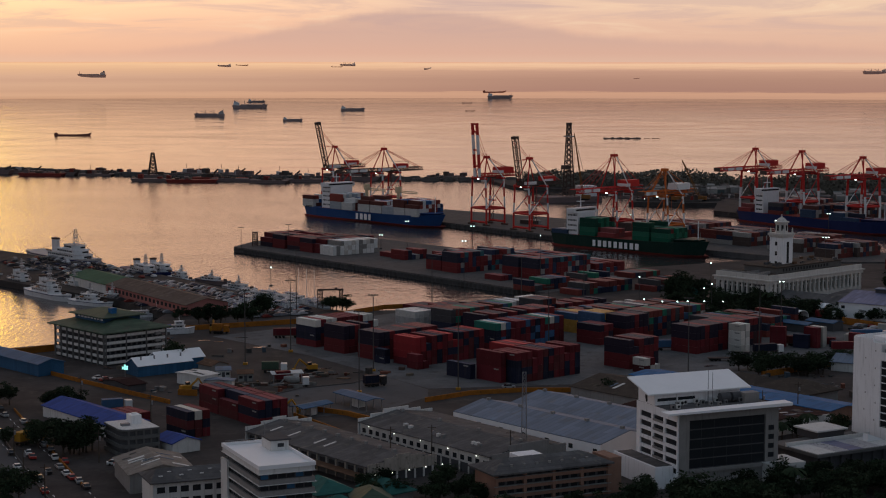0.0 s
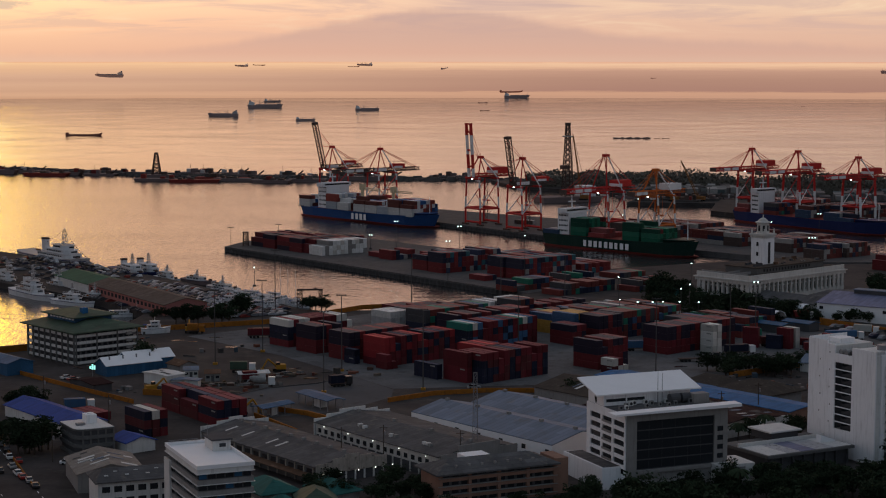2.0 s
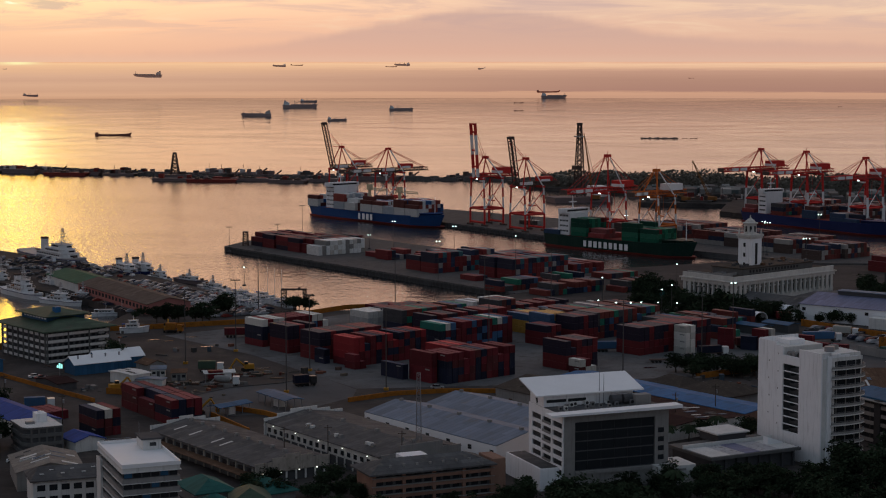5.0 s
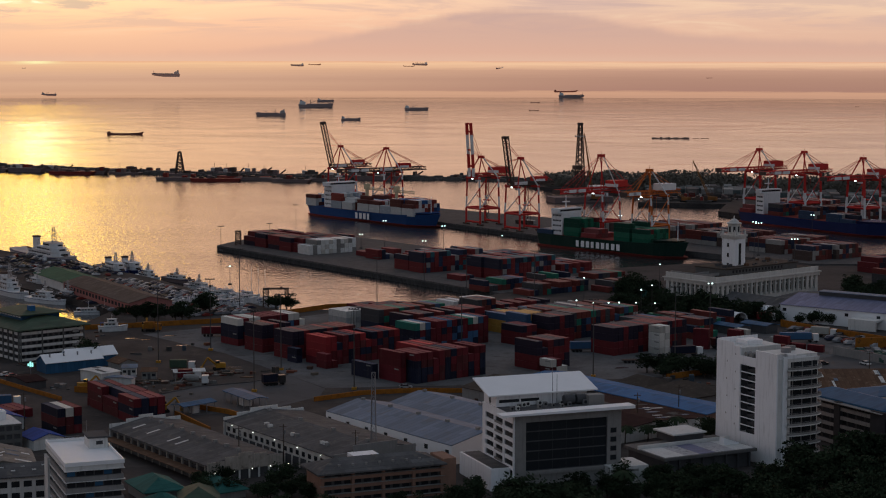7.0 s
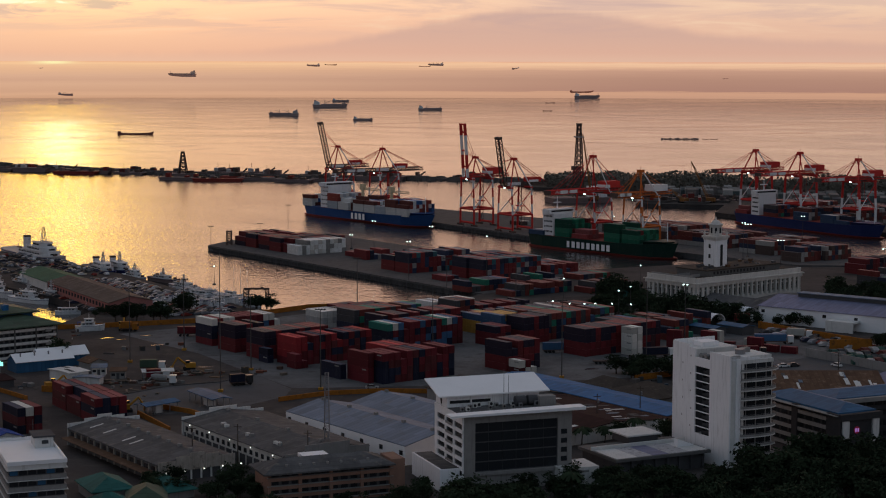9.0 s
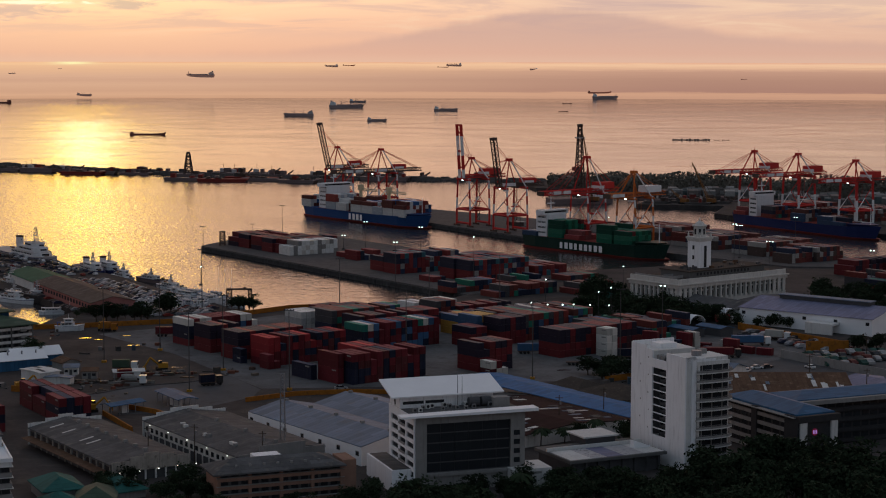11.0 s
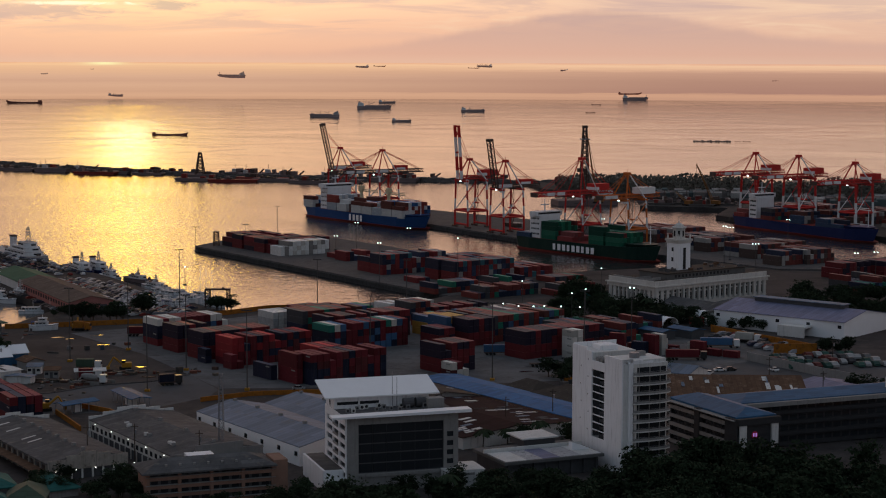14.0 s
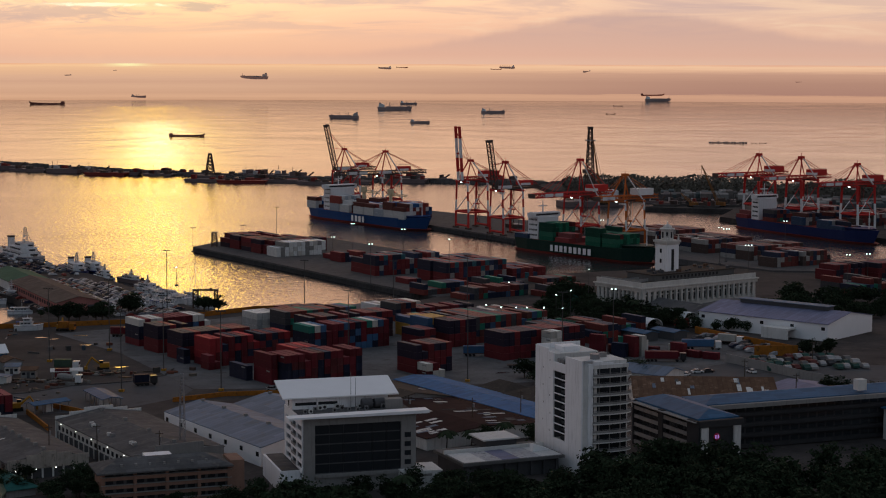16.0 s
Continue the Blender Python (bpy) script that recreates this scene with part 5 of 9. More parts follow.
block(132, -40, 5, 2, 3, MIXED, 37, single=False, ragged=0.5)
for i, (u, v, c, h) in enumerate(((128, -70, "light grey", 3), (133, -66, "white", 2), (137, -69, "rust-red", 1), (143, -85, "rust-red", 1), (146, -92, "rust-red", 1), (124.5, -70, "rust-red", 3), (121.5, -68, "dark blue", 2), (131, -77, "dark blue", 1), (140, -80, "rust-red", 2), (118, -60, "rust-red", 3))):
    for k in range(h):
        wx, wy, _ = local(2.9, 669.8, YARD, u, v)
        place_container(c, pose(wx, wy, G + 0.06 + CH * k, 0, 0, YARD + (i * 13) % 30), 0, True)
# on the first pier
PIER1 = dict(ang=39.3, origin=(-121, 1073), single=False, label="stacked shipping containers on the pier deck")
WHITECONT = container_paint("white_container_ends", [(0.55, 0.54, 0.51), (0.60, 0.60, 0.58), (0.45, 0.42, 0.38), (0.58, 0.57, 0.55), (0.62, 0.61, 0.60), (0.20, 0.19, 0.18)])
for u, v, nu, nv, h, s, mt in ((15.6, -29, 10, 2, 3, 40, PIERCONT), (15.8, -56, 12, 2, 3, 41, PIERCONT), (15.6, -76, 12, 1, 3, 42, WHITECONT), (17, -63.4, 11, 1, 3, 43, PIERCONT), (46, -60, 4, 1, 3, 39, PIERCONT),
                               (33, -118, 6, 1, 2, 44, NEARPIER), (36, -104, 5, 1, 1, 38, NEARPIER), (16.6, -182, 15, 1, 4, 45, NEARPIER), (17.4, -168, 14, 1, 3, 46, NEARPIER), (40, -155, 10, 1, 3, 37, NEARPIER), (44, -140, 9, 1, 2, 36, NEARPIER),
                               (30, -228, 14, 1, 4, 47, NEARPIER), (29, -215, 13, 1, 4, 48, NEARPIER), (52, -200, 10, 1, 3, 49, NEARPIER), (58, -184, 8, 1, 3, 35, NEARPIER), (13, -220, 3, 1, 1, 50, NEARPIER), (70, -228, 8, 2, 2, 34, NEARPIER)):
    block(u, v, nu, nv, h, RED, s, ragged=0.18, material=mt, **PIER1)
block(0, 0, 9, 1, 2, RED, 90, origin=(30, 796), ang=42, single=False, material=WHITECONT, ragged=0.2, label="stacked white refrigerated containers near the quay")
for (x, y), nu, nv, h, sd in (((238, 955), 9, 1, 3, 91), ((262, 968), 9, 1, 3, 92)):
    block(0, 0, nu, nv, h, RED, sd, origin=(x, y), ang=41, single=False, material=PIERCONT, ragged=0.15, label="stacked shipping containers behind the customs house")
# on the far piers
for (x, y), nu, nv, h, s in (((212, 1010), 11, 1, 3, 79), ((228, 1020), 8, 2, 3, 80), ((216, 1058), 8, 2, 3, 81), ((147, 1124.2), 16, 3, 3, 60), ((177.2, 1076.1), 14, 3, 3, 61), ((201.3, 1042.5), 12, 2, 3, 62), ((118.2, 1167.4), 12, 2, 2, 63), ((94.2, 1177), 8, 2, 2, 64), ((58.6, 1212.6), 3, 1, 1, 65),
                             ((244.5, 1306.7), 18, 3, 3, 66), ((282.9, 1258.7), 16, 3, 3, 67), ((321.4, 1220.2), 16, 3, 3, 68), ((243, 1330), 10, 2, 2, 69), ((300, 1300), 16, 3, 2, 77), ((350, 1290), 18, 3, 2, 78)):
    block(0, 0, nu, nv, h, RED, s, origin=(x, y), ang=40, single=False, material=FARCONT, ragged=0.25, label="stacked shipping containers on the far terminal")
for (x, y), nu, nv, h, s in (((41.3, 869.6), 12, 1, 2, 70), ((62.5, 855.2), 14, 1, 2, 71), ((66.3, 893.6), 10, 1, 2, 72), ((99, 869.6), 9, 1, 2, 73), ((94.2, 922.4), 8, 1, 1, 74), ((244.5, 893.6), 12, 2, 3, 75), ((278.1, 879.2), 8, 2, 3, 76)):
    block(0, 0, nu, nv, h, MIXED, s, origin=(x, y), ang=41, single=False, ragged=0.5, label="shipping containers standing near the quay")

# ---- quay cranes ----
def truss(b, x0, x1, y, z0, z1, chord=0.45, web=0.28, step=3.0):
    """One lattice side: two chords and a zigzag web."""
    n = max(2, int(abs(x1 - x0) / step))
    b.beam((x0, y, z0), (x1, y, z0), chord).beam((x0, y, z1), (x1, y, z1), chord * 0.85)
    for k in range(n):
        xa, xb = x0 + (x1 - x0) * k / n, x0 + (x1 - x0) * (k + 1) / n
        xm = (xa + xb) / 2
        b.beam((xa, y, z0), (xm, y, z1), web).beam((xm, y, z1), (xb, y, z0), web)
    return b


def quay_crane(x, y, ang, up, red, label, girder=33.0, apex=51.0, boom=38.0, s=1.0, house=None, tilt=78, back=16.0, style="red"):
    """Water lies towards local -x. up: the boom is raised."""
    t = thing("quay_crane", label, "crane", pose(x, y, G + 0.05, 0, 0, ang) @ Matrix.Scale(s, 4), "quay cranes")
    house = house or red
    arm_paint = CRANEDARK if style == "dark" else red
    gx, gy = 7.5, 8.0
    for sx in (-1, 1):
        for sy in (-1, 1):
            at = lambda z: (sx * gx, sy * (gy - 1.2 * max(0.0, (z - 11) / (girder - 11))), z)
            cuts = [0.8, 11.0, 11.0 + (girder - 11) * 0.36, 11.0 + (girder - 11) * 0.66, girder]
            for (z0, z1), nm, paint in zip(zip(cuts, cuts[1:]), ("lower_leg", "middle_leg", "middle_leg", "upper_leg"), (CRANEWHITE, CRANEWHITE, red, red) if style == "pale" else (red, CRANEWHITE, red, CRANEWHITE if sy < 0 else red)):
                part(nm, B().beam(at(z0), at(z1), 1.45 if style == "pale" else (1.15 if z1 <= 11 else 0.98)), paint, t)
            part("bogie", B().box(sx * gx - 0.7, sy * gy - 3.0, 0, sx * gx + 0.7, sy * gy + 3.0, 1.1), CRANEDARK, t)
    for sx in (-1, 1):
        part("sill_beam", B().beam((sx * gx, -gy, 2.2), (sx * gx, gy, 2.2), 1.0), CRANEWHITE if style == "pale" else red, t)
        part("portal_tie", B().beam((sx * gx, -gy, 11), (sx * gx, gy, 11), 1.0), red, t)
        part("head_beam", B().beam((sx * gx, -gy, girder - 1), (sx * gx, gy, girder - 1), 1.1), red, t)
    for sy in (-1, 1):
        part("portal_beam", B().beam((-gx, sy * gy, 11), (gx, sy * gy, 11), 1.0), red, t)
        part("brace", B().beam((-gx, sy * gy, 11), (0, sy * (gy - 0.6), (girder + 8) / 2), 0.5), CRANEWHITE, t)
        part("brace", B().beam((0, sy * (gy - 0.6), (girder + 8) / 2), (gx, sy * (gy - 0.9), girder - 3), 0.5), red, t)
        part("brace", B().beam((gx, sy * gy, 11), (0, sy * (gy - 0.6), (girder + 8) / 2), 0.42), red, t)
    for sy in (-2.6, 2.6):
        part("girder", truss(B(), -gx - 2, gx + back, sy, girder, girder + 2.0, 0.5, 0.3), CRANEDARK if style == "dark" else red, t)
        part("apex_leg", B().beam((-gx, sy * 2.2, girder), (-2, sy * 0.5, apex), 0.62), red, t)
        part("apex_leg", B().beam((gx, sy * 2.2, girder), (-1, sy * 0.5, apex), 0.55), CRANEWHITE if sy < 0 else red, t)
        part("back_stay", B().beam((-1, sy * 0.5, apex), (gx + back - 2, sy, girder + 2), 0.28), red, t)
        part("walkway", B().box(-gx - 2, sy * 1.25 - 0.4, girder - 0.2, gx + back, sy * 1.25 + 0.4, girder).beam((-gx - 2, sy * 1.4, girder + 1), (gx + back, sy * 1.4, girder + 1), 0.12), CRANEDARK, t)
    part("apex_head", B().box(-2.8, -1.8, apex - 0.6, 0.2, 1.8, apex + 1.0).beam((-1.3, 0, apex + 1), (-1.3, 0, apex + 3), 0.2), red, t)
    if style == "dark":
        part("machinery_house", B().box(gx + 1, -3.2, girder + 2.0, gx + 10, 3.2, girder + 4.9), house, t)
        part("house_panel", B().box(gx + 0.8, -3.3, girder + 2.0, gx + 8, -3.22, girder + 3.4), CRANEWHITE, t)
        part("house_panel", B().box(-gx - 1, -3.7, girder + 0.3, -gx + 9, -3.5, girder + 2.2), CRANEWHITE, t)
    else:
        part("machinery_house", B().prism([(gx - 1, -3.6), (gx + 11, -3.6), (gx + 11, 3.6), (gx - 1, 3.6)], girder + 2.0, girder + 5.8), house, t)
        part("house_panel", B().box(gx - 1.2, -3.7, girder + 2.0, gx + 2.4, 3.7, girder + 3.8), CRANEWHITE, t)
    part("house_roof_rail", B().beam((gx, -3.2, girder + 6.3), (gx + 10, -3.2, girder + 6.3), 0.14).beam((gx, 3.2, girder + 6.3), (gx + 10, 3.2, girder + 6.3), 0.14).beam((gx, -3.2, girder + 5), (gx, -3.2, girder + 6.3), 0.14).beam((gx + 10, -3.2, girder + 4.8), (gx + 10, -3.2, girder + 6.3), 0.14), CRANEDARK, t)
    part("operator_cab", B().prism([(-5, -1.2), (-2.4, -1.2), (-2.4, 1.2), (-5, 1.2)], girder - 3.2, girder - 0.8), CRANEWHITE, t)
    tilt = tilt if up else 0
    lift = pose(-gx - 2, 0, girder, 0, tilt, 0)
    state = "boom, raised" if up else "boom, lowered over the ship"
    if style == "striped":
        cuts = (0, 0.16, 0.42, 0.78, 1.0)
        for k in range(4):
            b = B()
            for sy in (-2.4, 2.4):
                b.box(-boom * cuts[k + 1], sy - 0.55, -0.2, -boom * cuts[k], sy + 0.55, 1.5)
            ar = part("boom_section", b, (CRANEWHITE, red, CRANEWHITE, red)[k], t, "banded box " + state)
            ar.matrix_basis = lift
        for f in (0.2, 0.5, 0.84, 0.985):
            part("boom_tie", B().box(-boom * f - 0.5, -2.4, 0, -boom * f + 0.5, 2.4, 1.2), red, t).matrix_basis = lift
    else:
        b = B()
        for sy in (-2.0, 2.0):
            truss(b, 0, -boom, sy, 0, 2.1, 0.62, 0.34)
        for k in range(int(boom / 4) + 1):
            b.beam((-min(4 * k, boom), -2.0, 0), (-min(4 * k, boom), 2.0, 0), 0.3)
        part("boom", b, arm_paint, t, "lattice " + state).matrix_basis = lift
        part("boom_tip", B().box(-boom - 0.9, -2.4, -0.3, -boom + 0.6, 2.4, 2.3), CRANEDARK, t).matrix_basis = lift
        for f in (() if up else (0.35, 0.62)):
            part("boom_band", B().box(-boom * f - 3, -2.5, 0.1, -boom * f + 3, 2.5, 2.0), CRANEWHITE, t).matrix_basis = lift
    for f, sy in ((0.9, -1.8), (0.9, 1.8), (0.5, -1.8), (0.5, 1.8)):
        q = lift @ Vector((-boom * f, sy, 1.0))
        part("fore_stay", B().beam((-2, sy * 0.5, apex), tuple(q), 0.22), red, t)
    stair = B()
    for k in range(int((girder - 2) / 3)):
        z = 2 + 3 * k
        stair.beam((gx + 0.9, gy - 3 + 2.4 * (k % 2), z), (gx + 0.9, gy - 3 + 2.4 * ((k + 1) % 2), z + 3), 0.35)
    for px, py in ((gx + 0.8, gy - 3.2), (gx + 0.8, gy - 0.4)):
        stair.beam((px, py, 2), (px, py, girder), 0.25)
    part("stair_tower", stair, CRANEDARK, t)
    part("trolley", B().box(2, -2.4, girder - 1.1, 5, 2.4, girder - 0.2), CRANEDARK, t)
    part("spreader", B().box(2.4, -3, 15.6, 4.6, 3, 16.3).beam((3.5, -1.5, 16), (3.5, -1.5, girder - 1), 0.14).beam((3.5, 1.5, 16), (3.5, 1.5, girder - 1), 0.14), red, t)
    part("floodlight", B().box(-gx - 1, -0.6, girder - 1.6, -gx - 0.2, 0.6, girder - 1.0), LAMPGLOW, t)
    return t


quay_crane(29.4, 1215, 36.5, True, CRANERED, "red and white quay crane with banded boom raised", 31.5, 44, 35, tilt=86, style="striped")
quay_crane(55.5, 1174.4, 36.5, 2, CRANERED, "red and white quay crane with dark raised boom", 29, 45.5, 30, tilt=81, style="dark")
quay_crane(-77.6, 1355.6, 36.5, 2, CRANERED, "red quay crane with raised dark boom beside the blue ship", 28.5, 43.5, 33, tilt=77, style="dark")
quay_crane(-40.4, 1309, 36.5, False, CRANERED, "red and white quay crane with its boom lowered over the ship", 29, 44.5, 30, back=23, style="dark")
quay_crane(104.3, 1127.2, 45, False, CRANERED, "red and white quay crane over the dark green ship", 29, 50, 30)
quay_crane(131.7, 1099.7, 45, False, CRANEORANGE, "orange quay crane with white machinery house over the ship", 29, 43, 14, house=CRANEWHITE)
quay_crane(219.5, 1304.5, 38, False, CRANERED, "red and white quay crane at the far terminal", 31, 45, 30, style="pale")
quay_crane(245.7, 1271.5, 38, False, CRANERED, "red and white quay crane at the far terminal", 31, 45, 30, style="pale")
quay_crane(278.5, 1232.5, 38, False, CRANERED, "red and white quay crane at the far terminal", 30, 43, 28, style="pale")


def lattice_tower(b, x, y, z0, z1, w0, w1, bar=0.5, n=9):
    """Four tapering corner posts with cross bracing."""
    at = lambda f, sx, sy: (x + sx * (w0 + (w1 - w0) * f) / 2, y + sy * (w0 + (w1 - w0) * f) / 2, z0 + (z1 - z0) * f)
    c = [(-1, -1), (1, -1), (1, 1), (-1, 1)]
    for i in range(n):
        f, g2 = i / n, (i + 1) / n
        for k in range(4):
            a, d = c[k], c[(k + 1) % 4]
            b.beam(at(f, *a), at(g2, *a), bar)
            b.beam(at(f, *a), at(g2, *d), bar * 0.6)
            b.beam(at(g2, *a), at(g2, *d), bar * 0.6)
    return b


def drill_rig():
    t = thing("drilling_barge", "tall lattice drilling derrick on a moored work barge", "barge", pose(97.5, 1446, 0, 0, 0, 20))
    part("hull", B().prism([(-24, -10), (24, -10), (24, 10), (-24, 10)], -1, 4.0), SHIPDARK, t)
    part("derrick", lattice_tower(B(), 0, 0, 4.0, 59, 7.0, 2.4, 0.7, 14), CRANEDARK, t)
    part("platform", B().box(-3.2, -3.2, 50, 3.2, 3.2, 51), STEEL, t)
    part("crown", B().box(-1.9, -1.5, 59, 1.9, 1.5, 61), CRANEDARK, t)
    part("side_platform", B().box(-5, -3.5, 25, 0, 3.5, 28), CRANEDARK, t)
    part("deckhouse", B().box(9, -7, 4, 21, 7, 12), SHIPWHITE, t)


drill_rig()


def crawler_crane(x, y, z, ang, reach, height, label):
    t = thing("lattice_crane", label, "crane", pose(x, y, z, 0, 0, ang))
    part("tracks", B().box(-3, -3, 0, 3, -1.6, 1.2).box(-3, 1.6, 0, 3, 3, 1.2), RUBBER, t)
    part("cab", B().box(-4, -1.8, 1.2, 2.5, 1.8, 3.8), RUSTSTEEL, t)
    part("jib", B().beam((2, -0.8, 2.5), (reach, 0, height), 0.35).beam((2, 0.8, 2.5), (reach, 0, height), 0.35).beam((1, 0, 4), (reach, 0, height + 0.8), 0.4), RUSTSTEEL, t)
    part("stay", B().beam((-3, 0, 4), (reach, 0, height + 0.5), 0.2), CRANEDARK, t)
    part("rope", B().beam((reach, 0, height), (reach, 0, height * 0.35), 0.18), CRANEDARK, t)


crawler_crane(196, 1412, G, 150, 16, 30, "rust-orange lattice crane with leaning jib on the spit")
crawler_crane(176, 1408, G, 130, 14, 9, "rust-orange lattice crane with low jib on the spit")
crawler_crane(108.6, 1422, G, 160, 9, 50, "slim lattice crane with steep jib beside the derrick")


# ---- ships ----
def hull_rings(L, W, H, sheer=1.5, bow=0.16, flare=0.8):
    """Cross-sections from stern to bow, along x."""
    rings = []
    for f in (0.0, 0.03, 0.12, 0.3, 0.6, 1 - bow, 1 - bow * 0.6, 1 - bow * 0.25, 1.0):
        w = W / 2
        if f < 0.12:
            w *= 0.80 + 0.20 * f / 0.12
        if f > 1 - bow:
            g2 = (f - 1 + bow) / bow
            w *= max(1 - g2 ** 1.7, 0.03)
        lo = w * (flare if f > 0.5 else 0.94) if f < 0.99 else 0.1
        top = H + sheer * max(0, (f - 0.6) / 0.4) ** 2 + 0.4 * sheer * max(0, (0.15 - f) / 0.15)
        x = f * L
        xl = x - (0.045 * L * max(0, (f - 0.8) / 0.2)) + (0.03 * L if f < 0.02 else 0)
        rings.append([(xl, -lo, -1.5), (xl, lo, -1.5), (x, w, top), (x, -w, top)])
    return rings


def name_marks(count, size, material, m, parent):
    """A painted name, drawn as plain bars of its size."""
    for k in range(count):
        w = size * (0.52 if k % 3 else 0.44)
        p = part("name_mark", B().box(0, 0, 0, w, size * 0.72, 0.05), material, parent, "plain white painted bar")
        p.matrix_basis = m @ pose(k * size * 0.80, 0, 0)


def container_ship(x, y, ang, L, W, H, hull, label, loads, bridge, word=None, palette=MIXCONT, fcastle=True, boot=SHIPRED, cranes=0, bh=17):
    t = thing("container_ship", label, "ship", pose(x, y, 0, 0, 0, ang))
    part("hull", B().loft(hull_rings(L, W, H, 2.2)), hull, t)
    part("boot_top", B().loft([[(px, py * 1.012, pz if pz < 0 else 1.1) for px, py, pz in r] for r in hull_rings(L * 1.001, W, H, 0)]), boot, t, "red waterline paint")
    part("deck", B().loft([[(px, py * 0.96, H - 0.5) for px, py, pz in r[:2]] + [(px, py * 0.96, H + 0.15) for px, py, pz in r[2:]] for r in hull_rings(L * 0.985, W, H, 0)]), SHIPRED, t)
    if fcastle:
        part("forecastle", B().loft([[(px, py * 0.97, H) for px, py, pz in r[:2]] + [(px, py * 0.97, H + 2.6) for px, py, pz in r[2:]] for r in hull_rings(L, W, H, 0)[5:8]]), hull, t)
        part("foremast", B().tube((L * 0.93, 0, H), (L * 0.93, 0, H + 13), 0.4, 0.2), SHIPWHITE, t)
    b0, b1 = bridge
    br = part("accommodation", B().box(b0, -W * 0.40, H, b1, W * 0.40, H + bh), SHIPWHITE, t, "white deckhouse with bridge")
    part("bridge_wing", B().box(b0 + 2, -W * 0.52, H + bh, b1 - 1, W * 0.52, H + bh + 2.6), SHIPWHITE, br)
    part("bridge_window", B().box(b1 - 1.0, -W * 0.44, H + bh + 1.0, b1 - 0.9, W * 0.44, H + bh + 2.0), GLASS, br)
    for k in range(5):
        for q in range(6):
            part("cabin_window", B().box(b0 + 1.2 + q * (b1 - b0 - 2) / 6, -W * 0.40 - 0.06, H + 2.0 + k * 3.0, b0 + 2.0 + q * (b1 - b0 - 2) / 6, -W * 0.40, H + 3.0 + k * 3.0), GLASS, br)
    part("funnel", B().prism([(b0 - 5, -2.5), (b0 - 0.5, -2.5), (b0 - 0.5, 2.5), (b0 - 5, 2.5)], H, H + bh + 2), hull if hull != SHIPNAVY else SHIPWHITE, t)
    part("radar_mast", B().tube((b0 + 4, 0, H + bh + 2.6), (b0 + 4, 0, H + bh + 10), 0.5, 0.2).box(b0 + 3, -2.5, H + bh + 6, b0 + 5, 2.5, H + bh + 6.5), SHIPWHITE, t)
    rng = random.Random(int(x) + 7)
    for i, (x0, x1, h, mt) in enumerate(loads):
        b = B()
        n = max(1, int((x1 - x0) / 12.6))
        for k in range(n):
            for j in range(int(W / 2.6)):
                top = max(1, h - (rng.random() < 0.35))
                for z in range(top):
                    yy = -W / 2 + 0.5 + 2.55 * j
                    b.box(x0 + k * 12.6, yy, H + 0.2 + z * CH, x0 + k * 12.6 + CL, yy + CW, H + 0.2 + (z + 1) * CH - 0.04)
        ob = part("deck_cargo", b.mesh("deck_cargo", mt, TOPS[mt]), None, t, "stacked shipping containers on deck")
        ob["kind"] = "stuff"
    for k in range(cranes):
        cx = L * (0.42 + 0.24 * k)
        c = part("deck_crane", B().tube((cx, 0, H), (cx, 0, H + 16), 1.3, 1.1, n=10), SHIPCREAM, t, "cream-painted deck crane post")
        part("crane_jib", truss(B(), cx + 1, cx + 20, 0, H + 14.2, H + 15.4, 0.4, 0.25), SHIPCREAM, c)
        part("crane_cab", B().box(cx - 1.5, -1.6, H + 14, cx + 1.6, 1.6, H + 18), SHIPCREAM, c)
    if word:
        count, size, fx, fz = word
        name_marks(count, size, CLEANWHITE, pose(L * fx, -W / 2 - 0.12, fz, 90, 0, 0), t)
    return t


GREENCONT = container_paint("green_container_paint", [(0.010, 0.085, 0.05), (0.012, 0.12, 0.07), (0.008, 0.06, 0.035), (0.02, 0.11, 0.07), (0.010, 0.09, 0.055), (0.10, 0.02, 0.02), (0.006, 0.045, 0.03)])
REDCONT = container_paint("red_container_paint", [(0.24, 0.04, 0.035), (0.20, 0.04, 0.04), (0.16, 0.05, 0.05)])
PALECONT = container_paint("pale_container_paint", [(0.52, 0.52, 0.50), (0.45, 0.45, 0.44), (0.30, 0.33, 0.36), (0.55, 0.54, 0.50), (0.22, 0.05, 0.04)])
DECKCONT = container_paint("deck_container_paint", [(0.20, 0.04, 0.03), (0.54, 0.54, 0.53), (0.03, 0.09, 0.22), (0.16, 0.035, 0.03), (0.46, 0.46, 0.45), (0.02, 0.04, 0.10), (0.22, 0.05, 0.04), (0.10, 0.035, 0.03)])
SIDE = -math.degrees(math.atan2(1372.4 - 1261.5, 98.4))
container_ship(-91.5, 1325, SIDE, 140, 24, 6.8, SHIPBLUE, "blue-hulled container ship moored at the quay", [(1, 14, 3, DECKCONT), (32, 44, 4, PALECONT), (45, 57, 3, DECKCONT), (63, 75, 4, DECKCONT), (76, 88, 3, DECKCONT), (89, 97, 3, PALECONT), (100, 112, 4, DECKCONT), (113, 125, 4, DECKCONT)], (21, 31), (4, 5.6, 0.44, 1.7), cranes=2, bh=15)
container_ship(70.5, 1122, -45, 112, 20, 7.4, SHIPGREEN, "dark green container ship moored under the cranes", [(2, 11, 1, DARKCONT), (24, 37, 4, GREENCONT), (38, 63, 2, REDCONT), (64, 77, 4, GREENCONT), (78, 91, 3, GREENCONT)], (12.5, 21.5), (9, 5.0, 0.31, 2.0), bh=13)
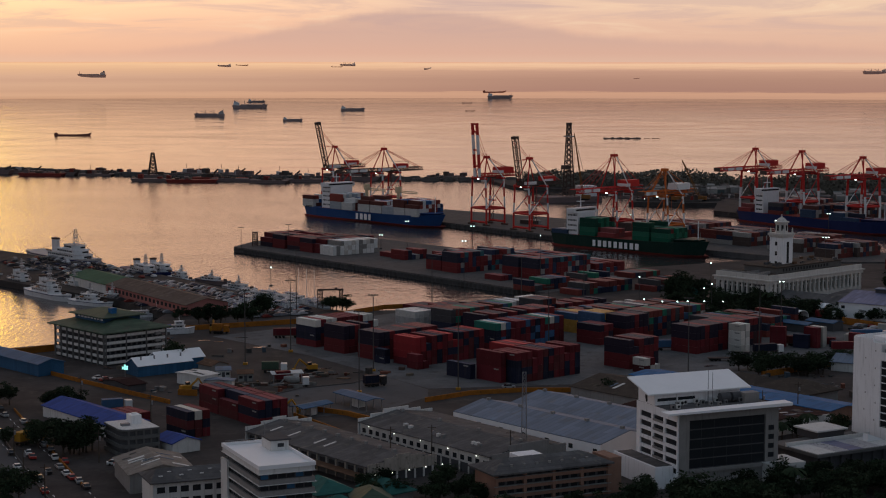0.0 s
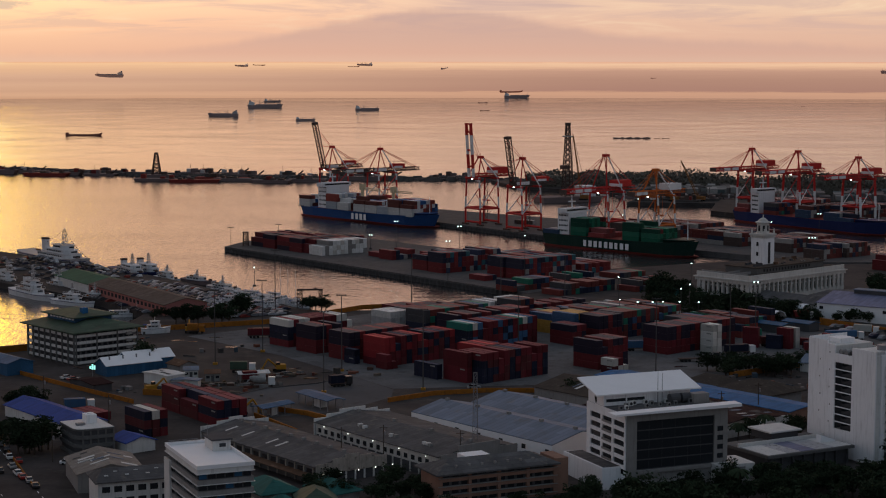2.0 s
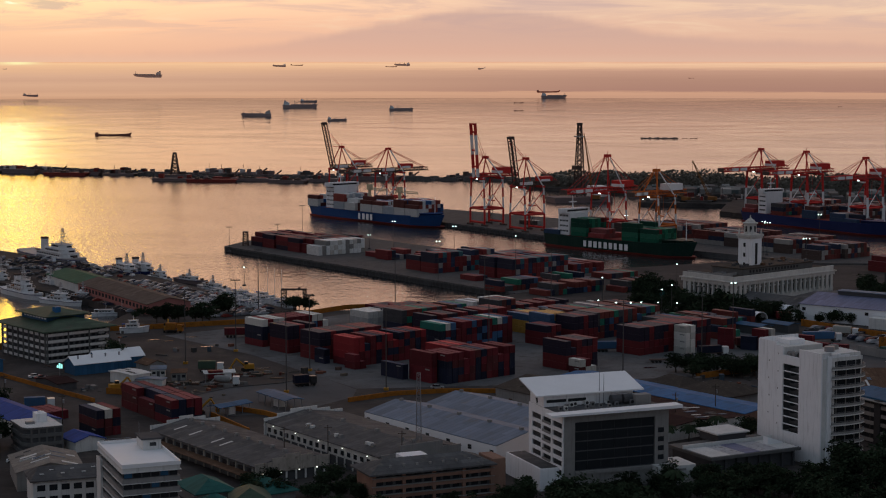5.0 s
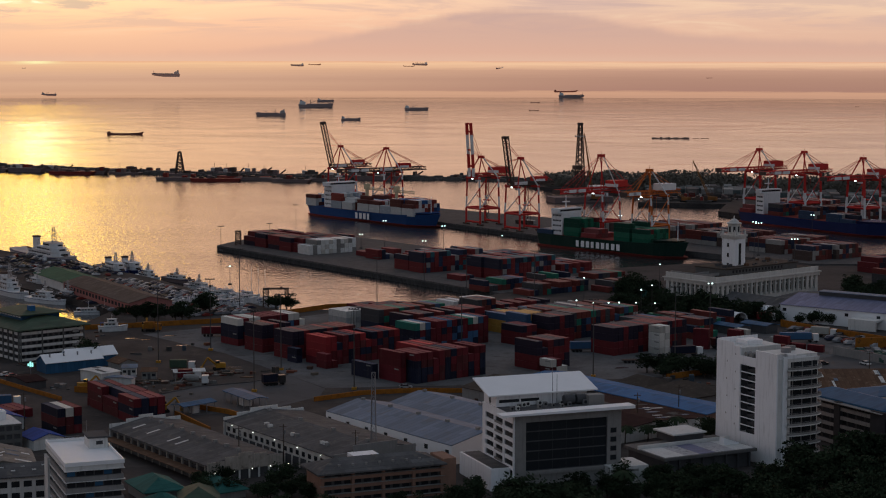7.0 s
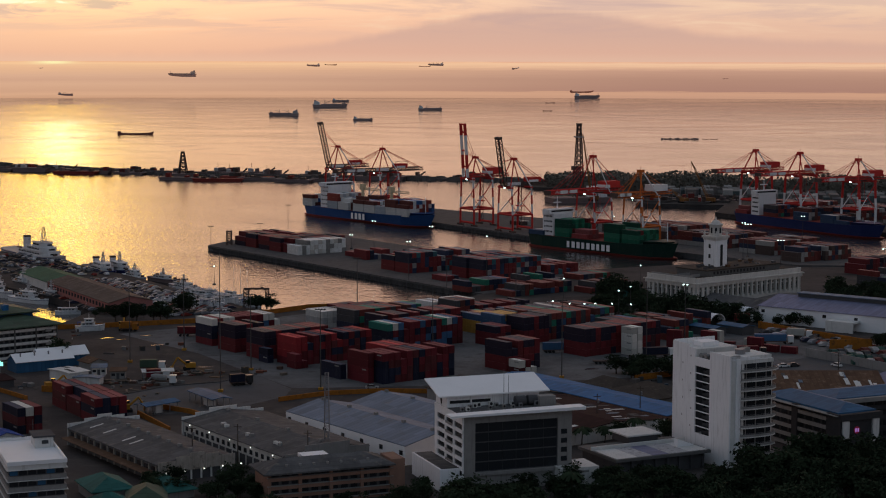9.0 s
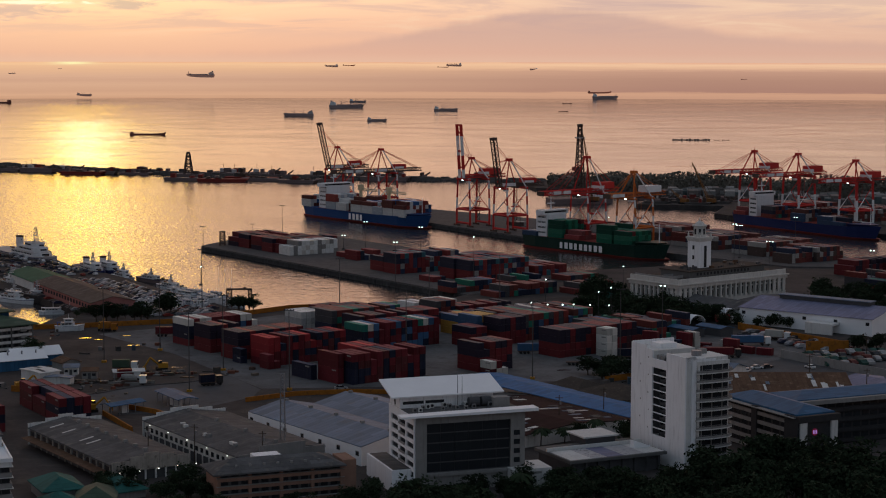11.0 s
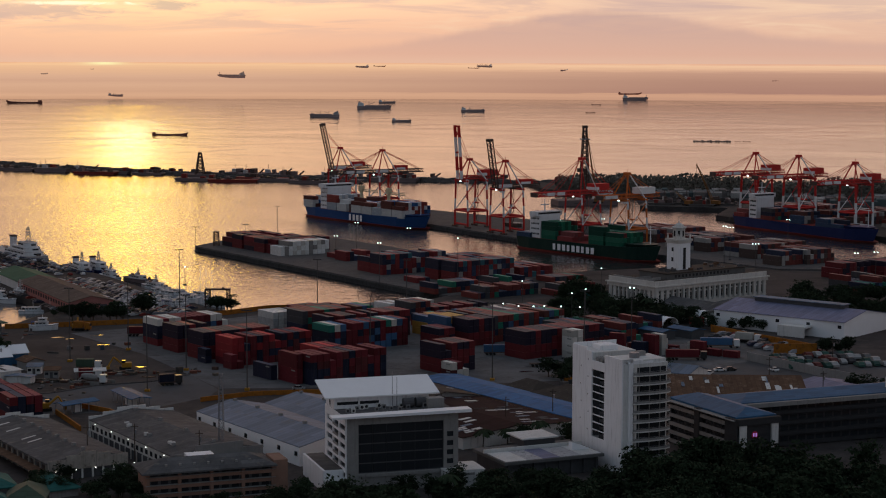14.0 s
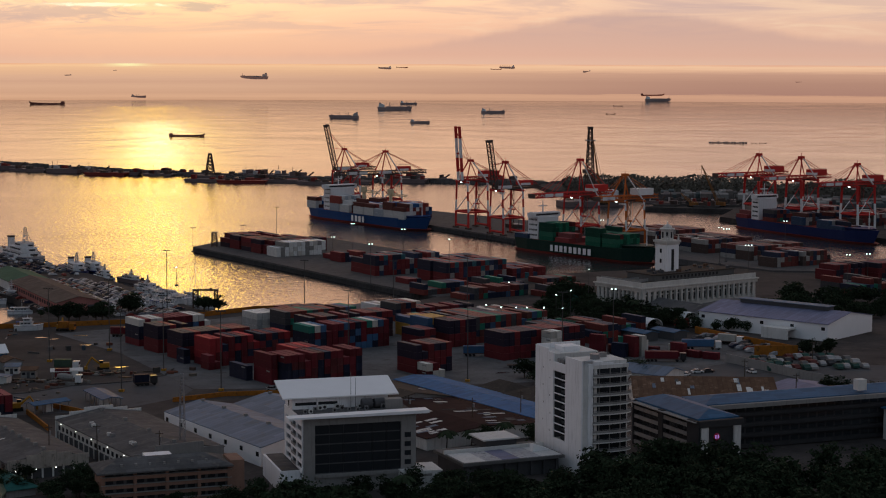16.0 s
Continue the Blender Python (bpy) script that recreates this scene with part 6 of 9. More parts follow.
container_ship(208, 1283, -56, 138, 18, 7.0, SHIPNAVY, "navy-blue container ship moored at the far terminal", [(3, 14, 2, REDCONT), (32, 56, 3, MIXCONT), (62, 86, 3, DARKCONT), (88, 114, 2, DARKCONT)], (18, 26), None, bh=14)


def cargo_ship(x, y, z, ang, L, label, white=False, derricks=2, low=False):
    """A freighter at anchor, seen from afar."""
    t = thing("cargo_ship", label, "ship", pose(x, y, z, 0, 0, ang), "ships at anchor")
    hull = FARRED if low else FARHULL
    W, H = max(L * 0.15, 2.5), L * (0.035 if low else 0.075)
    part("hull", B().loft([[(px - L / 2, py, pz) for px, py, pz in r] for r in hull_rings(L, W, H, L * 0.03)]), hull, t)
    if not low:
        s = L / 60
        part("accommodation", B().box(-L * 0.46, -W * 0.4, H, -L * 0.30, W * 0.4, H + 4.5 * s), SHIPWHITE if white else SHIPGREY, t)
        part("bridge", B().box(-L * 0.44, -W * 0.45, H + 4.5 * s, -L * 0.34, W * 0.45, H + 6.0 * s), SHIPWHITE if white else SHIPGREY, t)
        part("funnel", B().box(-L * 0.45, -1.2 * s, H + 5 * s, -L * 0.40, 1.2 * s, H + 8.0 * s), hull, t)
        part("hatch_cover", B().box(-L * 0.26, -W * 0.35, H, L * 0.32, W * 0.35, H + 1.6 * s), hull, t)
        for k in range(derricks):
            cx = -L * 0.15 + k * L * 0.28
            part("derrick", B().beam((cx, 0, H), (cx, 0, H + 8 * s), 0.7 * s).beam((cx, 0, H + 3 * s), (cx + 0.16 * L, 0, H + 6.5 * s), 0.5 * s), hull, t)
        part("foremast", B().beam((L * 0.42, 0, H), (L * 0.42, 0, H + 7 * s), 0.5 * s), hull, t)
        part("forecastle", B().box(L * 0.34, -W * 0.3, H, L * 0.44, W * 0.3, H + 2.4 * s), hull, t)
    else:
        part("stern_house", B().box(-L * 0.48, -W * 0.3, H, -L * 0.40, W * 0.3, H + L * 0.05), hull, t)
        part("bow_rise", B().prism([(L * 0.36, -W * 0.2), (L * 0.5, -0.1), (L * 0.5, 0.1), (L * 0.36, W * 0.2)], H, [H, H + L * 0.05, H + L * 0.05, H]), hull, t)
    return t


# place in the plan, heading, length, white deckhouse, derricks, low barge
FAR = [(-896, 4773, 180, 74, 0, 0, 0), (-1157, 4608, 0, 39, 0, 1, 0), (-1254, 4732, 200, 10, 0, 0, 0), (-513, 2585, 5, 51, 0, 0, 1), (-421, 3365, 180, 56, 0, 2, 0), (-402, 3891, 0, 74, 1, 1, 0), (-433, 4337, 0, 40, 1, 1, 0),
       (-254, 3155, 2, 34, 1, 1, 0), (-571, 4886, 180, 36, 1, 0, 0), (-526, 4898, 0, 33, 0, 0, 1), (-251, 4922, 180, 42, 1, 2, 0), (-279, 4913, 0, 30, 0, 0, 1), (-180, 3722, 0, 49, 1, 1, 0), (-41, 4912, 215, 24, 1, 1, 0),
       (145, 4756, 0, 66, 1, 0, 0), (131, 4786, 0, 60, 0, 0, 1), (55, 4291, 0, 22, 0, 0, 1), (54, 3709, 0, 19, 0, 0, 1), (275, 2517, 0, 8, 0, 0, 1), (287, 2518, 0, 10, 0, 0, 1), (500, 4844, 0, 15, 0, 0, 1), (738, 4010, 0, 9, 0, 0, 1),
       (-1244, 4155, 180, 84, 0, 0, 1), (-1361, 4672, 200, 18, 0, 1, 0), (1102, 4784, 180, 62, 0, 2, 0)]
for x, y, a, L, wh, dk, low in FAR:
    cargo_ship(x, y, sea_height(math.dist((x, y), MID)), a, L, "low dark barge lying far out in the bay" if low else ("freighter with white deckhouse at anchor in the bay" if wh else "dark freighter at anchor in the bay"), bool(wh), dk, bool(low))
t = thing("fish_pen_raft", "long low dark raft of floating pens in the bay", "raft", pose(241, 2514, 0.1))
rng = random.Random(9)
for k in range(14):
    part("float", B().box(-25 + 3.6 * k, -3, -0.3, -22 + 3.6 * k, 3, 0.7 + rng.random() * 1.4), SHIPDARK, t)


# ---- breakwater with moored barges ----
def breakwater():
    rng = random.Random(3)
    pts = [(-864.6, 1998.4), (-595.6, 1931.2), (-451.5, 1839.9), (-317, 1758.2), (-240.2, 1719.8), (-115.3, 1692.9), (-16.3, 1683.3), (94.2, 1671.8), (254.1, 1623.7), (417.4, 1633.3), (869, 1729.4)]
    b = B()
    for (x0, y0), (x1, y1) in zip(pts, pts[1:]):
        n = max(int(math.dist((x0, y0), (x1, y1)) / 5), 1)
        for i in range(n):
            f = i / n
            for _ in range(3):
                x, y = x0 + (x1 - x0) * f + rng.uniform(-3, 3), y0 + (y1 - y0) * f + rng.uniform(-6, 6)
                r, h = rng.uniform(2.5, 5), rng.uniform(1.2, 3.6)
                ring = lambda q, z: [(x + q * math.cos(k * 1.2566 + f) * rng.uniform(0.8, 1.2), y + q * math.sin(k * 1.2566 + f) * rng.uniform(0.8, 1.2), z) for k in range(5)]
                b.loft([ring(r * 1.5, -1), ring(r, h)])
    solid("breakwater", b, ROCK, "long low breakwater of dark rocks", "breakwater", kind="structure")


breakwater()


def barge(x, y, ang, L, W, H, label, clutter=3, tug=False, material=SHIPDARK, z=0.0):
    t = thing("barge", label, "barge", pose(x, y, z, 0, 0, ang), "barges by the breakwater")
    part("hull", B().loft([[(-L / 2 + 2, -W / 2, -0.6), (-L / 2 + 2, W / 2, -0.6), (-L / 2, W / 2, H), (-L / 2, -W / 2, H)], [(L / 2 - 3, -W / 2, -0.6), (L / 2 - 3, W / 2, -0.6), (L / 2, W / 2, H), (L / 2, -W / 2, H)]]), material, t)
    rng = random.Random(int(x * 3 + y))
    for k in range(clutter):
        px = rng.uniform(-L * 0.4, L * 0.4)
        w, h = rng.uniform(2, 6), rng.uniform(1, 4)
        part("deck_load", B().prism([(px, -W * 0.3), (px + w, -W * 0.3), (px + w * 0.9, W * 0.3), (px + 0.3, W * 0.3)], H, H + h), rng.choice((ROCK, SHIPDARK, CRANEDARK, SHIPRED)), t)
    if tug:
        part("wheelhouse", B().prism([(-L * 0.28, -W * 0.24), (-L * 0.16, -W * 0.24), (-L * 0.16, W * 0.24), (-L * 0.28, W * 0.24)], H, [H + 3.2, H + 2.6, H + 2.6, H + 3.2]), SHIPGREY, t)
        part("mast", B().beam((-L * 0.2, 0, H + 4), (-L * 0.2, 0, H + 8), 0.3), CRANEDARK, t)
        part("bow_ramp", B().beam((L * 0.3, 0, H), (L * 0.46, 0, H + 4), 1.0), CRANEDARK, t)
    return t


rng = random.Random(21)
for k in range(26):
    f = k / 25
    x = -612 + 612 * f + rng.uniform(-12, 12)
    y = 1820 - 142 * f + (18 if k % 2 else -6) + rng.uniform(-8, 8)
    barge(x, y, rng.uniform(-22, -4), rng.uniform(26, 46), rng.uniform(8, 12), rng.uniform(1.6, 4.0), "dark moored work barge by the breakwater", rng.randint(2, 5), rng.random() < 0.4)
for x, y, L in ((-259.4, 1667, 40), (-222.9, 1654.5, 46), (-188.3, 1669.8, 40), (-153.7, 1648.7, 36), (-123, 1662.2, 34), (-201.7, 1683.3, 50), (-374.7, 1740.9, 44)):
    barge(x, y, rng.uniform(-12, 4), L, 11, 2.6, "low rust-dark cargo barge at the breakwater", 4, False, SHIPRED if L > 43 else SHIPDARK)
t = thing("piling_rig", "dark lattice piling tower on a barge", "rig", pose(-267.1, 1714, 0))
part("hull", B().box(-14, -6, -0.5, 14, 6, 3), SHIPDARK, t)
part("tower", lattice_tower(B(), 0, 0, 3, 23, 7.5, 2.2, 0.8, 6), CRANEDARK, t)
part("winch", B().box(5, -3, 3, 10, 3, 5.5), CRANEDARK, t)

# ---- nearer buildings ----
def brick_school():
    W, D, H = 33.0, 11.0, 8.4
    t = thing("brick_school", "four-storey pinkish brick building with grey hipped roof", "building", pose(13.0, 451.8, G, 0, 0, 26))
    part("core", B().box(0.6, 0.9, 0, W - 0.6, D, H - 0.3), DARKWALL, t)
    for i in range(4):
        z = -0.3 + 2.15 * i
        part("wall_band", B().box(0, 0, max(z, 0), W, 0.5, z + 0.95), BRICKWALL, t)
        part("ledge", B().box(-0.2, -0.35, z + 0.95, W + 0.2, 0.5, z + 1.08), GREYWALL, t)
        for k in range(12):
            part("window", B().box(1.2 + 2.6 * k, 0.8, z + 1.08, 3.0 + 2.6 * k, 0.88, z + 2.1), GLASS, t)
    for x in (0, 8.0, 16.2, 24.4, W - 0.8):
        part("pier", B().box(x, -0.1, 0, x + 0.8, 0.7, H - 0.2), BRICKWALL, t)
    part("side_wall", B().box(0, 0.5, 0, 0.6, D, H - 0.2), BRICKWALL, t)
    part("stair_tower", B().box(W, 0.5, 0, W + 3.6, D - 2, H + 0.8), BRICKWALL, t)
    part("hipped_roof", B().hip(-1.4, -1.4, W + 0.4, D + 1.4, H, H + 2.4, 6.5, 0.4), GREYROOF, t)
    for k in range(7):
        part("roof_vent", B().box(5 + 3.6 * k, 1.2, H + 0.8, 5.6 + 3.6 * k, 1.8, H + 1.5), GREYWALL, t)
    part("water_tank_hut", B().box(13.5, D + 2, 0, 20.5, D + 7, H + 0.6), WHITE, t)


brick_school()


def blue_school():
    t = thing("school_building", "dark grey school building with blue roofs and a lit round sign", "building", pose(162.4, 514.1, G, 0, 0, 31))
    H, Lv, Lu = 12.8, 36.0, 13.5
    part("core", B().box(1.0, 0.8, 0, Lu, Lv, H - 0.4), SOOTDARK, t)
    for i in range(5):
        z = 0.4 + 2.5 * i
        part("parapet_band", B().box(0, 6.0, z, 0.3, 19.0, z + 1.05), GREYWALL, t)
        part("parapet_band", B().box(0, 21.5, z, 0.3, Lv, z + 1.05), GREYWALL, t)
        for k in range(8):
            part("window", B().box(0.94, 6.4 + 3.7 * k, z + 1.1, 1.0, 9.2 + 3.7 * k, z + 2.2), GLASS, t)
    for y in (0, 19.0, Lv - 0.6):
        part("wall_pier", B().box(-0.3, y, 0, 1.0, y + (6.0 if y == 0 else 2.5 if y < 30 else 0.6), H), SOOTDARK, t)
    part("front_wall", B().box(0, 0, 0, Lu, 0.8, H - 1.5), SOOTDARK, t)
    for x in (0.4, Lu - 2.6):
        part("front_column", B().box(x, -0.6, 0, x + 2.2, 0.0, H - 1.5), OFFWHITE, t)
    part("front_lintel", B().box(-0.3, -0.8, H - 1.5, Lu + 0.4, 0.8, H + 0.3), SOOTDARK, t)
    sg = part("round_sign", B().tube((5.6, -0.12, H - 4.4), (5.6, 0.0, H - 4.4), 1.0, n=20), SIGNRED, t, "round sign lit red and violet")
    part("sign_mark", B().box(5.0, -0.2, H - 4.9, 5.4, -0.13, H - 3.9).box(5.8, -0.2, H - 4.9, 6.2, -0.13, H - 3.9), SIGNGLOW, sg, "two plain lit bars")
    part("roof", B().hip(1.0, 2.5, Lu + 1.0, Lv + 1, H + 0.3, H + 2.0, 5.0, 0.5), STEELBLUE, t, "blue sheet roof")
    part("eave", B().box(-1.0, 0.8, H - 0.4, Lu + 1.0, Lv + 1.4, H - 0.2), GREYWALL, t)
    # long wing
    w = thing("school_wing", "long dark school wing with blue sheet roof", "building", pose(165.4, 535.6, G, 0, 0, 28))
    part("core", B().box(0, 1.0, 0, 78, 14, H - 0.5), SOOTDARK, w)
    for i in range(4):
        z = 0.3 + 3.1 * i
        part("floor_band", B().box(0, 0, z, 78, 0.4, z + 1.1), SOOTDARK, w)
        for k in range(26):
            part("window", B().box(1 + 3.0 * k, 0.92, z + 1.15, 3.3 + 3.0 * k, 1.0, z + 2.5), GLASS, w)
    part("eave", B().box(-1.2, -1.4, H - 0.5, 79, 15, H), GREYWALL, w)
    part("roof", B().hip(0.5, 3.2, 79, 17.5, H + 0.25, H + 1.6, 7.0, 0.25), STEELBLUE, w, "blue sheet roof")
    part("parapet", B().box(-1.2, -1.4, H, 79, -1.0, H + 0.7), GREYWALL, w)
    part("roof_box", B().box(52, 3, H + 1.2, 55, 5.5, H + 4.4), OFFWHITE, w)
    part("end_wing", B().box(58, -16, 0, 78, -1.6, H - 3.5), OFFWHITE, w)
    part("end_roof", B().hip(57, -17, 79, -1.5, H - 3.2, H - 0.8, 7, 0.3), STEELBLUE, w)
    b = thing("orange_house", "small orange-walled house with blue roof", "house", pose(228.4, 518.9, G, 0, 0, 29))
    part("wall", B().box(0, 0, 0, 18, 10, 10), ORANGE, b)
    part("roof", B().hip(-0.8, -0.8, 18.8, 10.8, 10.3, 12.2, 5, 0.3), STEELBLUE, b)


blue_school()


def low_block():
    t = thing("low_annex", "low flat-roofed annex with worn white and grey roof sheets", "building", pose(100.2, 489.6, G, 0, 0, 30) @ Matrix.Diagonal((0.86, 1, 1, 1)))
    part("wall", B().box(0.5, 0.8, 0, 33, 18.5, 4.2), DARKWALL, t)
    part("roof_slab", B().box(-0.6, -0.6, 4.2, 34.4, 19.5, 5.0), SOOTWALL, t)
    for x0, x1, m in ((0.2, 7.6, OFFWHITE), (7.7, 13.0, STAINED), (13.1, 19.0, LILACROOF), (19.1, 26.5, STAINED), (26.6, 33.8, OFFWHITE)):
        part("roof_sheet", B().box(x0, 0.2, 5.0, x1, 12.0, 5.1), m, t)
    for k in range(8):
        part("column", B().box(1 + 4.4 * k, 0.0, 0, 1.6 + 4.4 * k, 0.7, 4.2), DARKWALL, t)
    part("parapet", B().box(-0.6, 12.2, 5.0, 34.4, 12.6, 6.0), OFFWHITE, t)
    part("rear_roof", B().box(14, 14.0, 7.2, 27, 24, 7.6), OFFWHITE, t)
    part("rear_wall", B().box(15, 14.6, 5.0, 26, 23.4, 7.2), DARKWALL, t)
    part("ramp", B().prism([(27, 6), (33, 6), (33, 8), (27, 8)], 5.1, [7.2, 5.4, 5.4, 7.2]), CLEANWHITE, t)


low_block()


def wing(name, label, x, y, ang, Lx, Ly, he, hr, wall, roof, patches=0, seed=1, over=0.5):
    """A plain shed with its ridge along local y."""
    t = thing(name, label, "shed", pose(x, y, G, 0, 0, ang))
    ring = lambda yy: [(0, yy, 0), (Lx, yy, 0), (Lx, yy, he), (Lx / 2, yy, hr), (0, yy, he)]
    part("wall", B().loft([ring(0), ring(Ly)]), wall, t)
    part("roof", B().gable(0, 0, Lx, Ly, he + 0.05, hr + 0.05, 0.2, over), roof, t)
    rng = random.Random(seed)
    slope = math.degrees(math.atan2(hr - he, Lx / 2))
    for k in range(patches):
        side = rng.choice((-1, 1))
        q = rng.uniform(0.15, 0.85)
        px = Lx / 2 + side * q * Lx / 2
        pz = hr + 0.32 - q * (hr - he)
        w, l = rng.uniform(0.7, 1.7), rng.uniform(2.0, 5.5)
        p = part("roof_patch", B().box(-l / 2, -w / 2, -0.03, l / 2, w / 2, 0.05), rng.choice((OFFWHITE, ZINC, OFFWHITE, GREYROOF)), t, "pale patch of newer roof sheet")
        p.matrix_basis = pose(px, rng.uniform(2, Ly - 2), pz, 0, side * slope, 0)
    return t


x, y, _ = local(117.2, 556.4, 40, -43, -2)
wing("red_roof_shed", "wide shed with dark red roof and pale patched sheets", x, y, 40, 41, 50, 3.4, 5.0, OFFWHITE, REDROOF, 60, 3)
wing("blue_roof_shed", "long low shed with bright blue sheet roof", 117.2, 556.4, 40, 15, 84, 3.8, 4.6, BRICKWALL, BLUEROOF)
t = thing("hipped_hall", "old hall with dark hipped roof", "building", pose(115.3, 583.5, G, 0, 0, 40))
part("wall", B().box(0, 0, 0, 16, 20, 3.8), GREYWALL, t)
part("roof", B().hip(-1.2, -1.2, 17.2, 21.2, 4.1, 7.0, 8, 0.4), DARKROOF, t)
wing("brown_roof_shed", "old warehouse with dark rust-brown gabled roof", 64.5, 574.6, 42, 28, 34, 3.6, 6.2, GREYWALL, DARKROOF, 4, 7)
t = thing("hipped_hall", "old hall with dark olive-brown hipped roof behind the blue-roofed shed", "building", pose(101, 599.5, G, 0, 0, 42))
part("wall", B().box(0, 0, 0, 14, 15, 3.4), GREYWALL, t)
part("roof", B().hip(-0.9, -0.9, 14.9, 15.9, 3.3, 6.4, 5.2, 0.3), DARKROOF, t)
wing("rusty_shed", "large shed with rusty brown patched sheet roof", 141.5, 621, -86, 32, 45, 5.5, 9.5, OFFWHITE, RUSTROOF, 26, 5)
wing("zinc_shed", "small shed with pale sheet roof", 153.0, 642.9, 60, 14, 18, 3.2, 5.2, OFFWHITE, ZINC)
wing("lilac_shed", "low shed with lilac-grey sheet roof", 205, 596, 35, 22, 34, 3.6, 5.4, GREYWALL, LILACROOF)
wing("blue_hut", "low hut with blue sheet roof", 228.4, 595.8, 30, 20, 26, 4.0, 6.0, GREYWALL, STEELBLUE)
w = warehouse("transit_warehouse", "large white transit warehouse with lilac-grey roof and dark ridge vent", 217.6, 750.8, 56, 37, 60, 6.8, 9.8, CLEANWHITE, LILACROOF, 1, 5, 0)
part("ridge_vent", B().box(16.0, 9, 9.8, 21.0, 50, 11.3), DARKWALL, w)
part("ridge_cap", B().box(15.5, 8.5, 11.3, 21.5, 50.5, 11.6), ZINC, w)
part("porch", B().box(-7, 14, 3.6, -0.2, 26, 4.4).box(-7, 14, 0, -6.4, 26, 3.6), OFFWHITE, w)
wing("store_shed", "long low store with grey sheet roof", 171.0, 787.5, 43, 14, 36, 5.0, 7.5, OFFWHITE, GREYROOF)
# street side
wing("blue_roof_hall", "hall with deep blue sheet roof among trees", -97.0, 534.5, 39, 13, 42, 3.4, 5.4, OFFWHITE, DEEPBLUE)
wing("blue_lean_to", "small deep blue roofed lean-to", -75.5, 512, 39, 9, 10, 3.0, 4.4, OFFWHITE, DEEPBLUE)
wing("metal_hall", "blue-grey metal hall by the waterfront road", -140, 637.5, 42, 10, 40, 4.2, 5.6, STEELBLUE, STEELBLUE)


def corner_house():
    t = thing("corner_house", "three-storey grey house with rounded corner and bands", "building", pose(-88.8, 507.5, G, 0, 0, 30) @ Matrix.Diagonal((1, 1, 0.77, 1)))
    out = [(0, 14), (0, 3.0)] + [(3 - 3 * math.cos(a * math.pi / 10), 3 - 3 * math.sin(a * math.pi / 10)) for a in range(1, 5)] + [(3, 0), (11, 0), (11, 14)]
    grow = lambda q: [(x + (-q if x < 3.1 else q if x > 10 else 0), y + (-q if y < 3.1 else q if y > 13 else 0)) for x, y in out]
    part("core", B().prism(grow(-0.3), 0, 9.4), DARKWALL, t)
    for i in range(4):
        part("floor_band", B().prism(grow(0.15), 3.1 * i, 3.1 * i + (1.3 if i < 3 else 0.6)), SOOTWALL, t)
    for i in range(3):
        for k in range(5):
            part("window_pier", B().box(1.8 + 2.2 * k, -0.1, 3.1 * i + 1.3, 2.3 + 2.2 * k, 0.3, 3.1 * i + 3.1), SOOTWALL, t)
    part("roof", B().prism(grow(0.0), 9.9, 10.1), OFFWHITE, t)
    hut = part("roof_hut", B().box(5.5, 7, 10.1, 8.5, 11, 13.2), WHITE, t)
    part("roof_dish", B().tube((7, 9, 13.2), (7, 9, 13.7), 0.7, n=10), WHITE, hut)
    part("roof_unit", B().box(2.0, 5, 10.1, 4.4, 6.5, 11.0), STEEL, t)


corner_house()
wing("old_hall", "old hall with stained pale gabled roof, partly broken", -79.5, 465, 20, 17, 22, 4.8, 7.0, GREYWALL, FADEDROOF, 12, 6)
t = thing("terrace_house", "two-storey pale house with grey pitched roof", "house", pose(-71.1, 448.8, G, 0, 0, 22))
part("wall", B().box(0, 0, 0, 22, 12, 6.4), OFFWHITE, t)
for i in range(2):
    for k in range(7):
        part("window", B().box(1.0 + 3.0 * k, -0.06, 1.0 + 2.9 * i, 3.0 + 3.0 * k, 0, 2.5 + 2.9 * i), GLASS, t)
part("roof", B().hip(-0.8, -0.8, 22.8, 12.8, 6.7, 8.8, 3, 0.3), GREYROOF, t)
for k in range(8):
    part("skylight", B().box(2 + 2.6 * k, 2.0 + (k % 2) * 2, 7.5 + (k % 2) * 0.55, 3.0 + 2.6 * k, 2.8 + (k % 2) * 2, 7.75 + (k % 2) * 0.55), OFFWHITE, t)
for x, y, a, lx, ly, h in ((-31, 452, 30, 10, 14, 4.2), (-21, 446, 12, 9, 12, 3.6), (-27, 438, 30, 9, 9, 3.6), (-13.5, 456, 40, 8, 12, 3.4)):
    t = thing("teal_roof_house", "small house with faded teal hipped roof", "house", pose(x, y, G, 0, 0, a))
    part("wall", B().box(0, 0, 0, lx, ly, h - 1.5), GREYWALL, t)
    part("roof", B().hip(-0.8, -0.8, lx + 0.8, ly + 0.8, h - 1.2, h + 1.4, lx / 2, 0.25), TEALROOF if a > 20 else GREENROOF, t)
